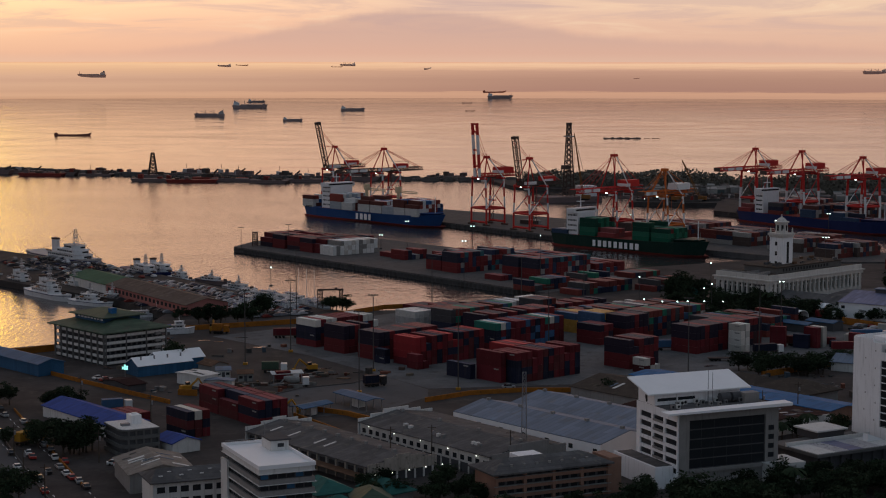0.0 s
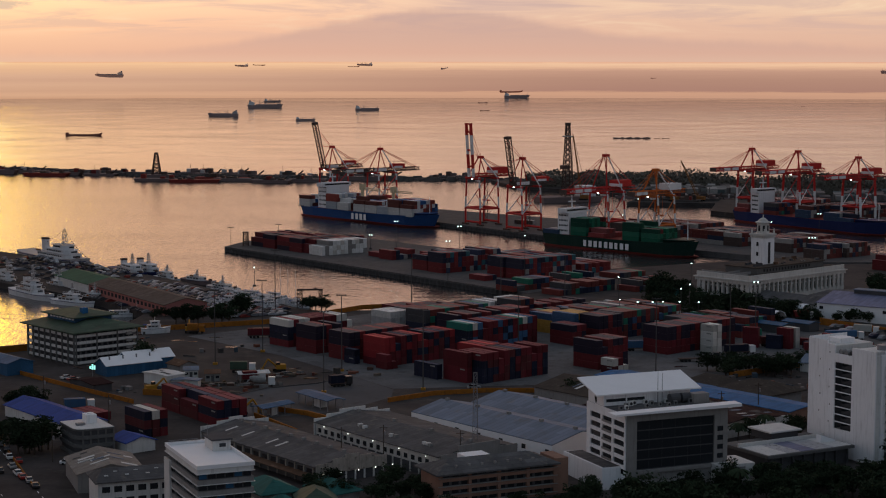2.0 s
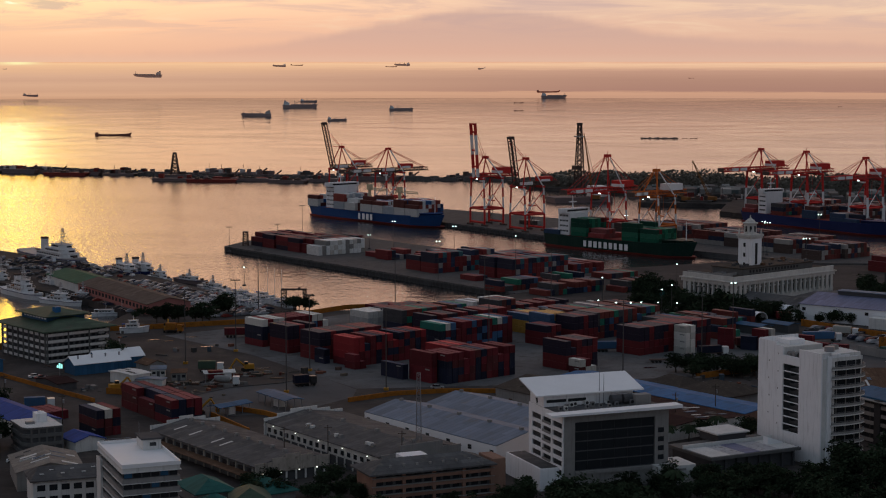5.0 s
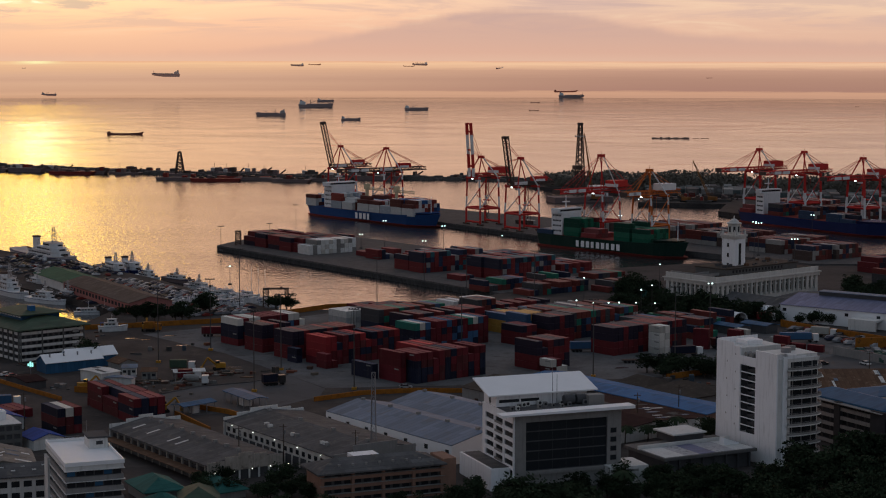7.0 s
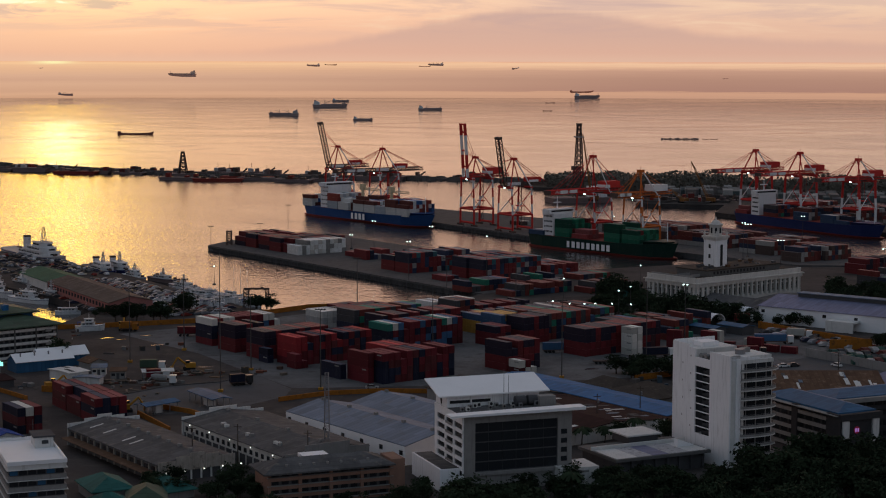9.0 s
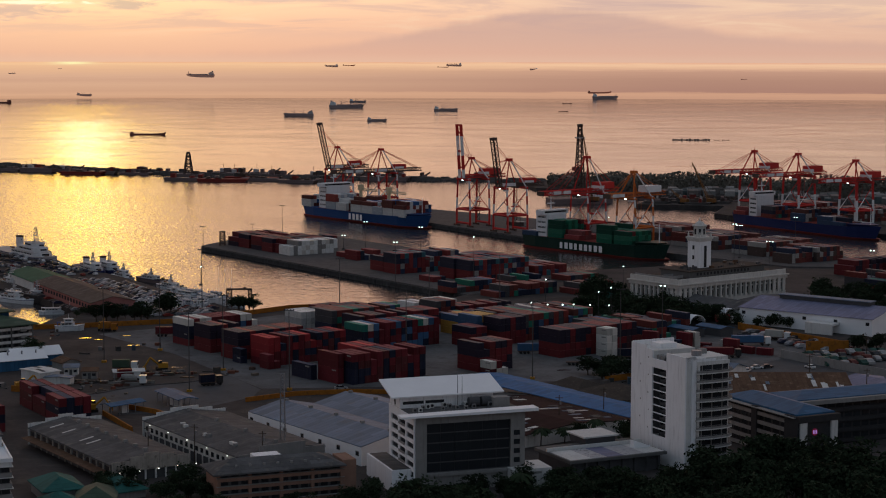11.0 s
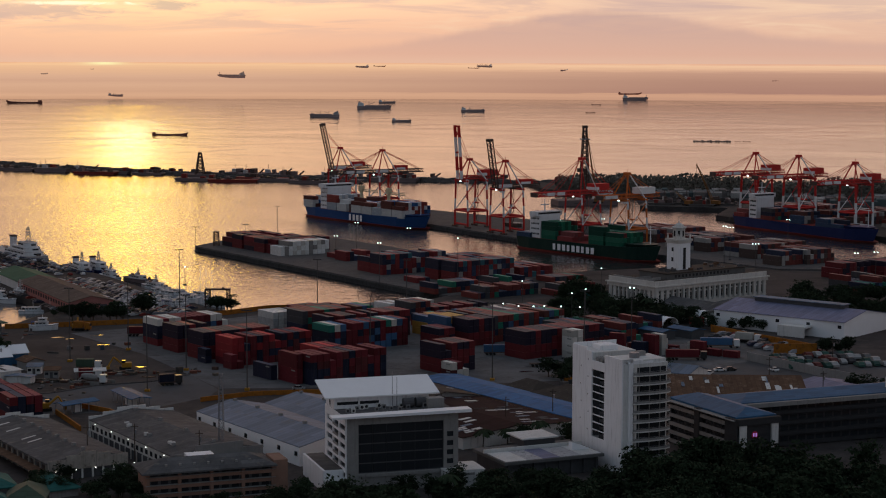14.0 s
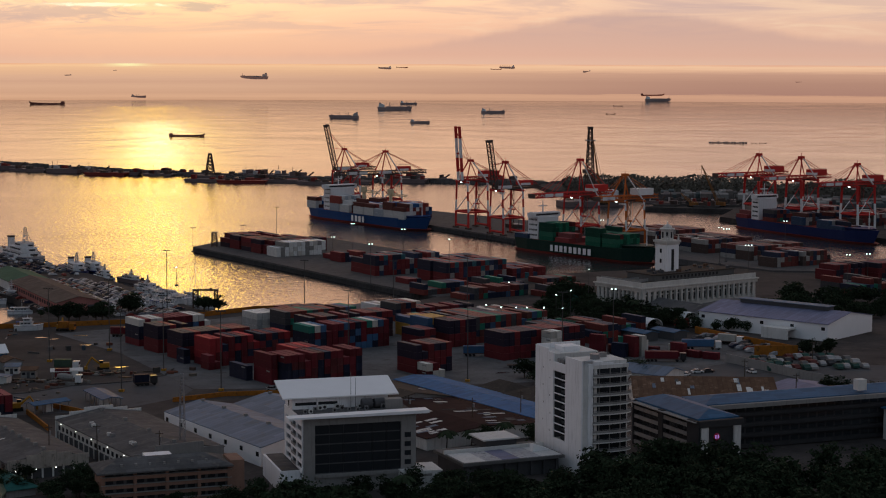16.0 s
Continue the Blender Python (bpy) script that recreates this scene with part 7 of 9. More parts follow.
# sheds beside the harbour office
t = wing("office_shed", "shed with white ribbed roof and blue gables beside the harbour office", -110.7, 644, -53, 9, 21, 3.8, 6.0, STEELBLUE, CLEANWHITE)
for k in range(4):
    part("roof_vent", B().tube((6.2, 2.5 + 5.2 * k, 5.2), (6.2, 2.5 + 5.2 * k, 6.3), 0.28, n=8).tube((6.2, 2.5 + 5.2 * k, 6.3), (6.2, 2.5 + 5.2 * k, 6.6), 0.45, 0.1, n=8), STEEL, t)
wing("office_shed", "smaller shed with white roof and blue gables", -104.5, 653.5, -53, 8, 18, 4.0, 6.4, STEELBLUE, CLEANWHITE)
wing("white_store", "boxy white store with flat pale roof", -90.3, 625.2, -41, 12.2, 7.6, 3.6, 3.9, OFFWHITE, OFFWHITE, 5, 8)
wing("white_hut", "small white hut with sheet roof", -79.5, 616.6, -6, 9, 4, 2.4, 2.7, OFFWHITE, ZINC)
wing("dark_hut", "small dark hut with rusty roof", -80.7, 641.9, 42, 7, 8, 3.0, 4.2, GREYWALL, RUSTROOF)


def canopy(x, y, ang, lx, ly, h, roof=STEELBLUE, label="blue-grey sheet canopy on posts over the truck lanes", booth=True):
    """An open roof on posts over the truck lanes."""
    t = thing("gate_canopy", label, "canopy", pose(x, y, G, 0, 0, ang))
    part("roof", B().gable(0, 0, lx, ly, h, h + 0.6, 0.2, 0.3), roof, t)
    for k in range(5):
        for sx in (0.4, lx - 0.4):
            part("post", B().tube((sx, 0.4 + (ly - 0.8) * k / 4, 0), (sx, 0.4 + (ly - 0.8) * k / 4, h), 0.15), STEEL, t)
    if booth:
        part("booth", B().box(lx * 0.3, ly * 0.4, 0, lx * 0.7, ly * 0.6, 2.5), OFFWHITE, t)


canopy(-24, 574, 35, 6.5, 19, 3.4)
canopy(-47, 567, -40, 5.5, 13, 3.0)
canopy(-59.6, 630.5, -72, 6.0, 10.5, 3.0, OFFWHITE, "open-sided shelter with flat pale roof on posts", False)
wing("red_shed", "low shed with dark red sheet roof behind the boundary wall", -114, 617.5, -47, 15, 7, 2.4, 3.2, DARKWALL, REDROOF)
# marina mole
w = wing("mole_warehouse", "long pink-walled warehouse with brown roof on the mole", -109.7, 788, 33, 20, 86, 4.4, 6.8, PINKWALL, MOLEROOF)
for k in range(20):
    part("window", B().box(-0.06, 2 + 4.2 * k, 1.8, 0, 4.4 + 4.2 * k, 3.4), SHADE, w)
for k in range(3):
    part("gable_door", B().box(3 + 5.4 * k, -0.06, 0, 6.2 + 5.4 * k, 0, 3.0), DARKWALL, w)
x, y, _ = local(-109.7, 788, 33, 0, 87)
wing("mole_warehouse", "long warehouse with faded green roof on the mole", x, y, 33, 20, 44, 4.2, 6.6, OFFWHITE, MOLEGREEN)
# small buildings round the customs house
wing("side_pavilion", "low white pavilion beside the customs house", 149.6, 793.7, 43, 10, 14, 4.0, 5.0, OFFWHITE, ZINC)
wing("side_wing", "long low grey-roofed wing beside the customs house", 174.6, 805.2, 43, 46, 14, 4.4, 6.0, OFFWHITE, GREYROOF)
wing("green_hut", "small teal-lit hut among trees", 110.5, 834, 40, 7, 9, 4.2, 6.0, TEALROOF, TEALROOF)
for x, y, L in ((149.6, 768.7, 11), (165, 789.8, 12)):
    t = thing("arched_shelter", "white arched fabric shelter", "shelter", pose(x, y, G, 0, 0, 43))
    arc = lambda yy, r: [(r * math.cos(math.pi * i / 8), yy, 2.2 + r * 0.7 * math.sin(math.pi * i / 8)) for i in range(9)] + [((r - 0.25) * math.cos(math.pi * i / 8), yy, 2.2 + (r - 0.25) * 0.7 * math.sin(math.pi * i / 8)) for i in range(8, -1, -1)]
    part("cover", B().loft([arc(0, 4.5), arc(L, 4.5)]), CLEANWHITE, t)
    for yy in (0.3, L - 0.3):
        for sx in (-4.3, 4.3):
            part("post", B().tube((sx, yy, 0), (sx, yy, 2.3), 0.12), STEEL, t)
for x, y, a in ((145.8, 739.9, 43), (157.3, 744.7, 43)):
    wing("truck_shelter", "dark blue-grey truck shelter", x, y, a, 7, 13, 3.2, 3.9, DARKWALL, STEELBLUE)


# ---- walls and barriers ----
def wall_run(name, label, pts, h, w, material, category="wall"):
    t = thing(name, label, category, pose(pts[0][0], pts[0][1], G))
    for (x0, y0), (x1, y1) in zip(pts, pts[1:]):
        d = math.dist((x0, y0), (x1, y1))
        n = max(1, int(d / 12))
        a = math.degrees(math.atan2(y1 - y0, x1 - x0))
        for i in range(n):
            f = i / n
            p = part("panel", B().box(0.05, -w / 2, 0, d / n - 0.05, w / 2, h), material, t)
            p.matrix_basis = pose(x0 + (x1 - x0) * f - pts[0][0], y0 + (y1 - y0) * f - pts[0][1], 0, 0, 0, a)
    return t


wall_run("orange_wall", "long orange-painted boundary wall", [(-140, 645), (-123.8, 626.7), (-103.8, 604.9), (-87.2, 587.5)], 1.4, 0.4, ORANGE)
wall_run("orange_wall", "long orange-painted boundary wall", [(-86.9, 603.2), (-80.3, 601.4)], 2.0, 0.4, ORANGE)
wall_run("orange_wall", "orange-painted quayside wall", [(-122, 739.5), (-105.7, 744.7), (-61.5, 764.9), (-25.9, 809.1), (-8.6, 814.8)], 2.0, 0.5, ORANGE)
wall_run("orange_wall", "orange-painted waterfront wall", [(-200, 660), (-163, 681), (-146, 694)], 2.4, 0.5, ORANGE)
wall_run("orange_wall", "curved orange-painted yard wall", [(-5.7, 591), (8.7, 603.5), (26, 609.2), (45.2, 609.2), (62.5, 618.8)], 1.5, 0.5, ORANGE)
wall_run("orange_wall", "orange-painted gate barrier", [(-44.2, 578.5), (-29.8, 568.9), (-20.1, 557.4)], 1.5, 0.6, ORANGE)
wall_run("orange_wall", "orange-painted roadside barrier", [(-45.8, 565.2), (-38.9, 554.2), (-30.5, 540.4)], 1.6, 0.5, ORANGE)
wall_run("kerb", "worn concrete kerb along the yard road", [(-76, 578.6), (-70, 592.5), (-57.5, 601), (-47.7, 615.3), (-31, 625), (-21, 640.4)], 0.35, 0.5, QUAY, "kerb")
wall_run("orange_wall", "orange-painted yard wall", [(110.5, 638.1), (140, 661.1)], 2.0, 0.5, ORANGE)
wall_run("orange_wall", "orange-painted warehouse yard wall", [(166, 767), (176, 753), (195.7, 729), (203, 720)], 2.8, 0.5, ORANGE)
wall_run("orange_wall", "orange-painted warehouse yard wall", [(187, 711), (203.5, 714)], 4.0, 0.5, ORANGE)
wall_run("white_wall", "long white concrete yard wall", [(176.1, 695.7), (200.5, 663), (218.8, 641.9)], 3.2, 0.4, GREYWALL)
wall_run("white_wall", "white plastered wall below the red-roofed shed", [(79.8, 534.3), (116.3, 551.6)], 4.0, 0.4, OFFWHITE)
wall_run("street_fence", "orange and grey roadwork fence along the avenue", [(-134.5, 576.6), (-113.4, 523.7), (-92.2, 470.9)], 0.8, 0.3, ORANGE)
wall_run("street_fence", "low fence in the middle of the avenue", [(-129.7, 538.1), (-107.6, 480.5), (-96.1, 451.7)], 0.6, 0.3, QUAY)


# ---- dock gate frame ----
t = thing("gantry_frame", "rusty steel lattice gantry frame by the water", "gantry", pose(-54.0, 813, G, 0, 0, 5))
part("lattice_leg", lattice_tower(B(), 0, 0, 0, 7.8, 2.2, 2.2, 0.28, 5), CRANEDARK, t)
part("lattice_leg", lattice_tower(B(), 9.2, 0, 0, 7.8, 1.4, 1.4, 0.28, 5), CRANEDARK, t)
part("cross_beam", B().box(-1.2, -0.8, 7.8, 10.2, 0.8, 8.5), CRANEDARK, t)
part("winch_house", B().box(6.4, -0.7, 8.5, 7.4, 0.7, 9.1), CRANEDARK, t)
for x, y, h in ((-109, 1076, 8),):
    t = thing("beacon_tower", "small lattice beacon tower at the pier head", "beacon", pose(x, y, G))
    part("lattice", lattice_tower(B(), 0, 0, 0, h, 3.0, 2.6, 0.3, 6), CRANEDARK, t)
    part("platform", B().box(-1.7, -1.7, h, 1.7, 1.7, h + 0.4), CRANEDARK, t)

# ---- trees ----
def crown_mesh(name, seed, R, H, z0, clumps, leaves, size, material):
    """Leaf clumps spread through an uneven crown."""
    rng = random.Random(seed)
    b = B()
    lobes = [(rng.uniform(-0.45, 0.45) * R, rng.uniform(-0.45, 0.45) * R, z0 + H * rng.uniform(0.3, 0.8), R * rng.uniform(0.42, 0.7), H * rng.uniform(0.22, 0.36)) for _ in range(7)]
    for _ in range(clumps):
        lx, ly, lz, lr, lh = rng.choice(lobes)
        d = Vector((rng.gauss(0, 1), rng.gauss(0, 1), rng.gauss(0, 1))).normalized()
        q = rng.uniform(0.75, 1.05)
        c = Vector((lx + d.x * lr * q, ly + d.y * lr * q, lz + d.z * lh * q))
        for _ in range(leaves):
            p = c + Vector((rng.gauss(0, 0.5), rng.gauss(0, 0.5), rng.gauss(0, 0.32))) * size * 1.6
            n = Vector((rng.gauss(0, 1), rng.gauss(0, 1), rng.gauss(0.5, 1))).normalized()
            s = n.orthogonal().normalized() * size * rng.uniform(0.5, 1.0)
            t2 = n.cross(s).normalized() * size * rng.uniform(0.3, 0.6)
            b.add([p - s, p - t2 * 0.9 + n * 0.1 * size, p + s, p + t2], [(0, 1, 2, 3)])
    return b.mesh(name, material)


def trunk_mesh(seed, h, r):
    rng = random.Random(seed)
    b = B().tube((0, 0, -0.2), (rng.uniform(-0.3, 0.3), rng.uniform(-0.3, 0.3), h), r, r * 0.6, n=7)
    for k in range(5):
        a = k * 1.26 + rng.uniform(-0.3, 0.3)
        b.tube((0, 0, h * rng.uniform(0.6, 0.95)), (math.cos(a) * h * 0.8, math.sin(a) * h * 0.8, h * rng.uniform(1.3, 1.7)), r * 0.45, r * 0.15, n=5)
    return b.mesh("trunk", BARK)


TREES = []
for k in range(5):
    t = thing("tree", "broad dark green tree with dense uneven crown", "tree", pose(0, 0, -60), "trees")
    part("trunk", trunk_mesh(k, 3.4, 0.32), None, t)
    part("crown", crown_mesh("crown", 10 + k, 4.2, 7.5, 2.6, 150, 7, 0.62, LEAVES), None, t)
    TREES.append(t)
rng = random.Random(77)


def tree(x, y, h, spread=1.0):
    src = TREES[rng.randrange(5)]
    s = h / 10.0
    t = copy_thing(src, pose(x, y, G, 0, 0, rng.uniform(0, 360)))
    t.scale = (s * spread, s * spread, s * rng.uniform(0.9, 1.1))
    return t


def grove(x0, x1, y0, y1, n, h0, h1, spread=1.1):
    for _ in range(n):
        tree(rng.uniform(x0, x1), rng.uniform(y0, y1), rng.uniform(h0, h1), spread)


def thicket(areas, label):
    """Trees too many to count, joined into one mass of foliage."""
    b = B()
    for x0, x1, y0, y1, n, h0, h1, spread in areas:
        for _ in range(n):
            src = [o for o in TREES[rng.randrange(5)].children if o.name.startswith("crown")][0].data
            q = rng.uniform(h0, h1) / 10.0
            cx, cy, a = rng.uniform(x0, x1), rng.uniform(y0, y1), rng.uniform(0, 6.28)
            ca, sa = math.cos(a) * q * spread, math.sin(a) * q * spread
            b.add([(cx + v.co.x * ca - v.co.y * sa, cy + v.co.x * sa + v.co.y * ca, G + (v.co.z - 1.8) * q * 1.15) for v in src.vertices], [tuple(p.vertices) for p in src.polygons])
    solid("thicket", b, LEAVES, label, "trees", kind="stuff")


thicket([(54, 140, 430, 452, 26, 7.0, 9.0, 1.4), (140, 230, 440, 468, 30, 8.0, 10.0, 1.4), (176, 240, 472, 512, 30, 8, 11, 1.3)], "dense dark treetops massed along the avenue")
thicket([(146, 196, 770, 800, 20, 4.5, 6.5, 1.4), (100, 146, 772, 815, 26, 6, 8, 1.4), (196, 222, 800, 830, 12, 6, 9, 1.4), (99, 120, 832, 857, 12, 8, 12, 1.2), (206, 262, 838, 878, 34, 6, 8.5, 1.4), (262, 300, 842, 890, 14, 6, 8.5, 1.5), (222, 262, 815, 838, 16, 5, 7, 1.4)], "dense dark trees massed round the customs house")
grove(46, 68, 448, 462, 11, 5.2, 6.8, 1.3)
grove(30, 46, 440, 450, 6, 4.0, 5.5, 1.3)
grove(66, 102, 452, 466, 22, 5.0, 6.8, 1.3)
grove(86, 100, 470, 484, 8, 4.5, 6.5, 1.3)
grove(100, 134, 456, 476, 22, 6.0, 8.0, 1.3)
grove(104, 128, 478, 486, 10, 3.4, 4.6, 1.4)
grove(134, 176, 464, 494, 30, 7.5, 10.5, 1.3)
grove(146, 158, 496, 506, 6, 9, 11, 1.2)
grove(160, 176, 488, 500, 6, 8, 10, 1.2)
grove(-107, -97, 507, 521, 8, 7.5, 9.5, 1.2)
grove(-127, -114, 572, 586, 6, 5, 6.5, 1.3)
grove(-113, -105, 448, 472, 7, 4.5, 6.5, 1.3)
tree(-49, 808, 6.0, 1.7)
tree(-44, 807, 6.4, 1.8)
tree(-46.5, 806, 5.0, 1.6)
tree(-48, 805, 5.2, 2.0)
tree(-42, 806, 4.6, 2.0)
for x, y, h in ((-82, 764, 8.5), (-79, 763, 7.5), (-85, 765, 7.0), (-92, 764, 7.5), (-97, 766, 8.0), (-101, 764, 7.0)):
    tree(x, y, h, 1.3)
grove(-104, -84, 768, 784, 6, 3.0, 4.2, 1.3)
grove(-116, -108, 770, 786, 4, 3, 4, 1.3)
grove(-8, 20, 432, 442, 6, 4.5, 6, 1.3)
grove(-127, -110, 520, 540, 7, 5, 7, 1.3)
grove(-154, -135, 556, 590, 10, 5.5, 7, 1.3)
grove(111, 140, 794, 828, 18, 6, 9, 1.2)
grove(138, 159, 774, 803, 10, 6, 8, 1.2)
grove(152, 164, 786, 800, 6, 5, 7, 1.2)
grove(-78, -72, 788, 795, 4, 7, 9, 1.3)
grove(-100, -93, 657, 667, 3, 6, 9, 1.2)
grove(103, 126, 638, 657, 9, 4.5, 6.5, 1.5)
grove(124, 150, 653, 665, 6, 4.5, 6.5, 1.5)
grove(115, 133, 641, 655, 10, 4.5, 6.5, 1.5)
grove(45, 57, 596, 605, 4, 4.5, 6.5, 1.4)
grove(205, 217, 710, 722, 6, 5, 7, 1.2)
grove(242, 262, 745, 775, 10, 6, 9, 1.3)
grove(111, 120, 533, 543, 3, 5, 7, 1.1)
grove(99, 105, 530, 538, 2, 5, 7, 1.0)
grove(171, 184, 573, 582, 4, 6, 8, 1.2)
grove(207, 223, 615, 630, 4, 6, 8, 1.2)
grove(-20, 12, 456, 478, 30, 3.6, 5.2, 1.45)


def palm(x, y, h):
    t = thing("palm", "palm tree with arching fronds", "palm", pose(x, y, G), "trees")
    part("trunk", B().tube((0, 0, 0), (0.3, 0.1, h), 0.22, 0.14, n=7), BARK, t)
    r2 = random.Random(int(x * 7))
    for k in range(13):
        a = k * 0.483 + r2.uniform(-0.15, 0.15)
        e = r2.uniform(0.2, 1.0)
        pts = [Vector((0.3 + math.cos(a) * q * 3.2, 0.1 + math.sin(a) * q * 3.2, h + e * 1.6 * q - 2.2 * q * q)) for q in (0, 0.25, 0.5, 0.75, 1.0)]
        side = Vector((-math.sin(a), math.cos(a), 0))
        b = B()
        for p, q in zip(pts, pts[1:]):
            for s in (-1, 1):
                b.add([p, q, q + side * s * 0.55 - Vector((0, 0, 0.3)), p + side * s * 0.6 - Vector((0, 0, 0.3))], [(0, 1, 2, 3)])
        part("frond", b, LEAVES, t)


for x, y, h in ((91.3, 526.6, 6), (98, 530.5, 5.5), (106.7, 538.1, 6.5), (88, 460, 8), (140, 797.5, 9), (162.1, 567, 6)):
    palm(x, y, h)


def far_woods():
    """Dense low woods on the far shore behind the terminals, and the shacks among them."""
    r2 = random.Random(5)
    b = B()
    tops = []
    for k in range(116):
        x = 70 + 6 * k
        y = 1560 - 0.45 * min(x - 70, 110) + 30 - (50 if x > 240 else 0)
        tops.append((x, y, 2.0 + 0.85 * max(4, 8 + 0.02 * min(x, 300) + 5.0 * noise.noise(Vector((x * 0.045, 4.1, 0))) + r2.uniform(-1, 1))))
    b.loft([[(x, y - 8, 1), (x, y + 20, 1), (x, y + 12, z), (x, y - 2, z)] for x, y, z in tops])
    for _ in range(26000):
        x = r2.uniform(70, 760)
        f = r2.random()
        y = 1560 - 0.45 * min(x - 70, 110) + 8 + 62 * f - (50 if x > 240 else 0)
        top = 8 + 0.02 * min(x, 300) + 5.0 * noise.noise(Vector((x * 0.045, 3.1 + f * 2, 0))) + 4.0 * max(0, noise.noise(Vector((x * 0.014, 8.3, 0))))
        z = 2.0 + r2.random() ** 0.7 * max(top, 2.5)
        n = Vector((r2.gauss(0, 1), r2.gauss(-0.4, 1), r2.gauss(0.3, 1))).normalized()
        s = n.orthogonal().normalized() * r2.uniform(0.7, 1.7)
        t2 = n.cross(s).normalized() * r2.uniform(0.6, 1.4)
        p = Vector((x, y, z))
        b.add([p - s, p - t2, p + s, p + t2], [(0, 1, 2, 3)])
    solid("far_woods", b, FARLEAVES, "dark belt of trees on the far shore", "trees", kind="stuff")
    solid("far_shore", B().prism([(60, 1575), (82, 1557), (116, 1528), (147, 1487), (215, 1495), (255, 1422), (900, 1442), (900, 1720), (41, 1650)], -3, 2.4), LAND, "low dark far shore", "shore", kind="structure")
    c = B()
    for _ in range(420):
        x = r2.uniform(150, 680)
        y = r2.uniform(1494, 1522) if x < 250 else r2.uniform(1426, 1505)
        w, d, h = r2.uniform(4, 10), r2.uniform(4, 8), r2.uniform(2.5, 5.5)
        c.prism([(x, y), (x + w, y), (x + w, y + d), (x, y + d)], 2.4, [2.4 + h, 2.4 + h, 3.4 + h, 3.4 + h])
    # wall colours raised to carry the haze at this distance
    solid("shore_shacks", c, island_mat("shack_walls", [(0.15, 0.13, 0.12), (0.20, 0.19, 0.18), (0.10, 0.09, 0.09), (0.32, 0.30, 0.28), (0.12, 0.105, 0.10), (0.08, 0.10, 0.10)]), "crowded low shacks along the far shore", "houses", kind="stuff")


far_woods()
for k in range(9):
    barge(150 + 16 * k + rng.uniform(-4, 4), 1478 - 4 * k + rng.uniform(-5, 5), rng.uniform(-15, 15), rng.uniform(14, 22), 6, 1.8, "small dark boat moored at the far shore", 2, True)
for x, y in ((156, 1412), (168, 1420), (186, 1404), (203, 1416)):
    barge(x, y, -8, 20, 8, 1.6, "dark equipment and rubble piled on the spit", 5, False, ROCK, G + 0.05)


# ---- vehicles ----
CARMATS = [mat("car_white", (0.62, 0.62, 0.62), 0.35, var=0.05), mat("car_black", (0.02, 0.02, 0.022), 0.3, var=0.05), mat("car_silver", (0.36, 0.37, 0.38), 0.35, metal=0.4, var=0.05), mat("car_red", (0.32, 0.025, 0.02), 0.35, var=0.05)]
CARNAMES = ["white", "black", "silver grey", "red"]


def car_profile(b, x, y, z, a, s=1.0):
    """A saloon's side outline drawn out across its width."""
    side = [(-2.2, 0.3), (2.2, 0.3), (2.25, 0.75), (1.1, 0.9), (0.5, 1.42), (-1.1, 1.45), (-1.8, 0.98), (-2.25, 0.9)]
    ca, sa = math.cos(a), math.sin(a)
    ring = lambda w: [(x + (px * ca - w * sa) * s, y + (px * sa + w * ca) * s, z + pz * s) for px, pz in side]
    b.loft([ring(-0.85), ring(0.85)])


def car(kind):
    t = thing("car", "%s saloon car on the asphalt" % CARNAMES[kind], "car", pose(0, 0, -80), "cars")
    side = [(-2.2, 0.3), (2.2, 0.3), (2.25, 0.75), (1.15, 0.88), (-1.85, 0.95), (-2.25, 0.9)]
    ring = lambda w: [(px, w, pz) for px, pz in side]
    part("body", B().loft([ring(-0.86), ring(0.86)]), CARMATS[kind], t)
    cab = [(-1.75, 0.93), (1.05, 0.87), (0.45, 1.40), (-1.1, 1.43)]
    part("cabin", B().loft([[(px, -0.76, pz) for px, pz in cab], [(px, 0.76, pz) for px, pz in cab]]), CARGLASS, t)
    part("roof", B().box(-1.05, -0.70, 1.42, 0.4, 0.70, 1.47), CARMATS[kind], t)
    for sx in (-1.35, 1.35):
        for sy in (-0.88, 0.70):
            part("wheel", B().tube((sx, sy, 0.32), (sx, sy + 0.18, 0.32), 0.32, n=10), RUBBER, t)
    return t


CARS = [car(k) for k in range(4)]
rng = random.Random(31)
STREET = [(-120.4, 511.6), (-115.7, 511.7), (-113.5, 506.6), (-113.7, 523), (-110.2, 515.4), (-107.1, 505.9), (-103.3, 500.9), (-103.4, 494), (-105.3, 488.5), (-100, 485.9), (-97.6, 481.4), (-94.9, 477.4), (-91.9, 471.1), (-114.8, 493.9),
          (-120, 538.7), (-109.4, 475.4), (-105.9, 480.6), (-117.5, 531), (-123, 548), (-127, 556), (-126.5, 530), (-131, 541), (-101.5, 466), (-135, 566), (-139, 577)]
for i, (x, y) in enumerate(STREET):
    copy_thing(CARS[(i * 7 + 1) % 4], pose(x, y, G + 0.06, 0, 0, 112 + rng.uniform(-5, 5)))
for i in range(8):
    copy_thing(CARS[(i * 3) % 4], pose(-88.5 + 0.75 * i, 502 - 2.7 * i, G, 0, 0, 20 + rng.uniform(-4, 4)))
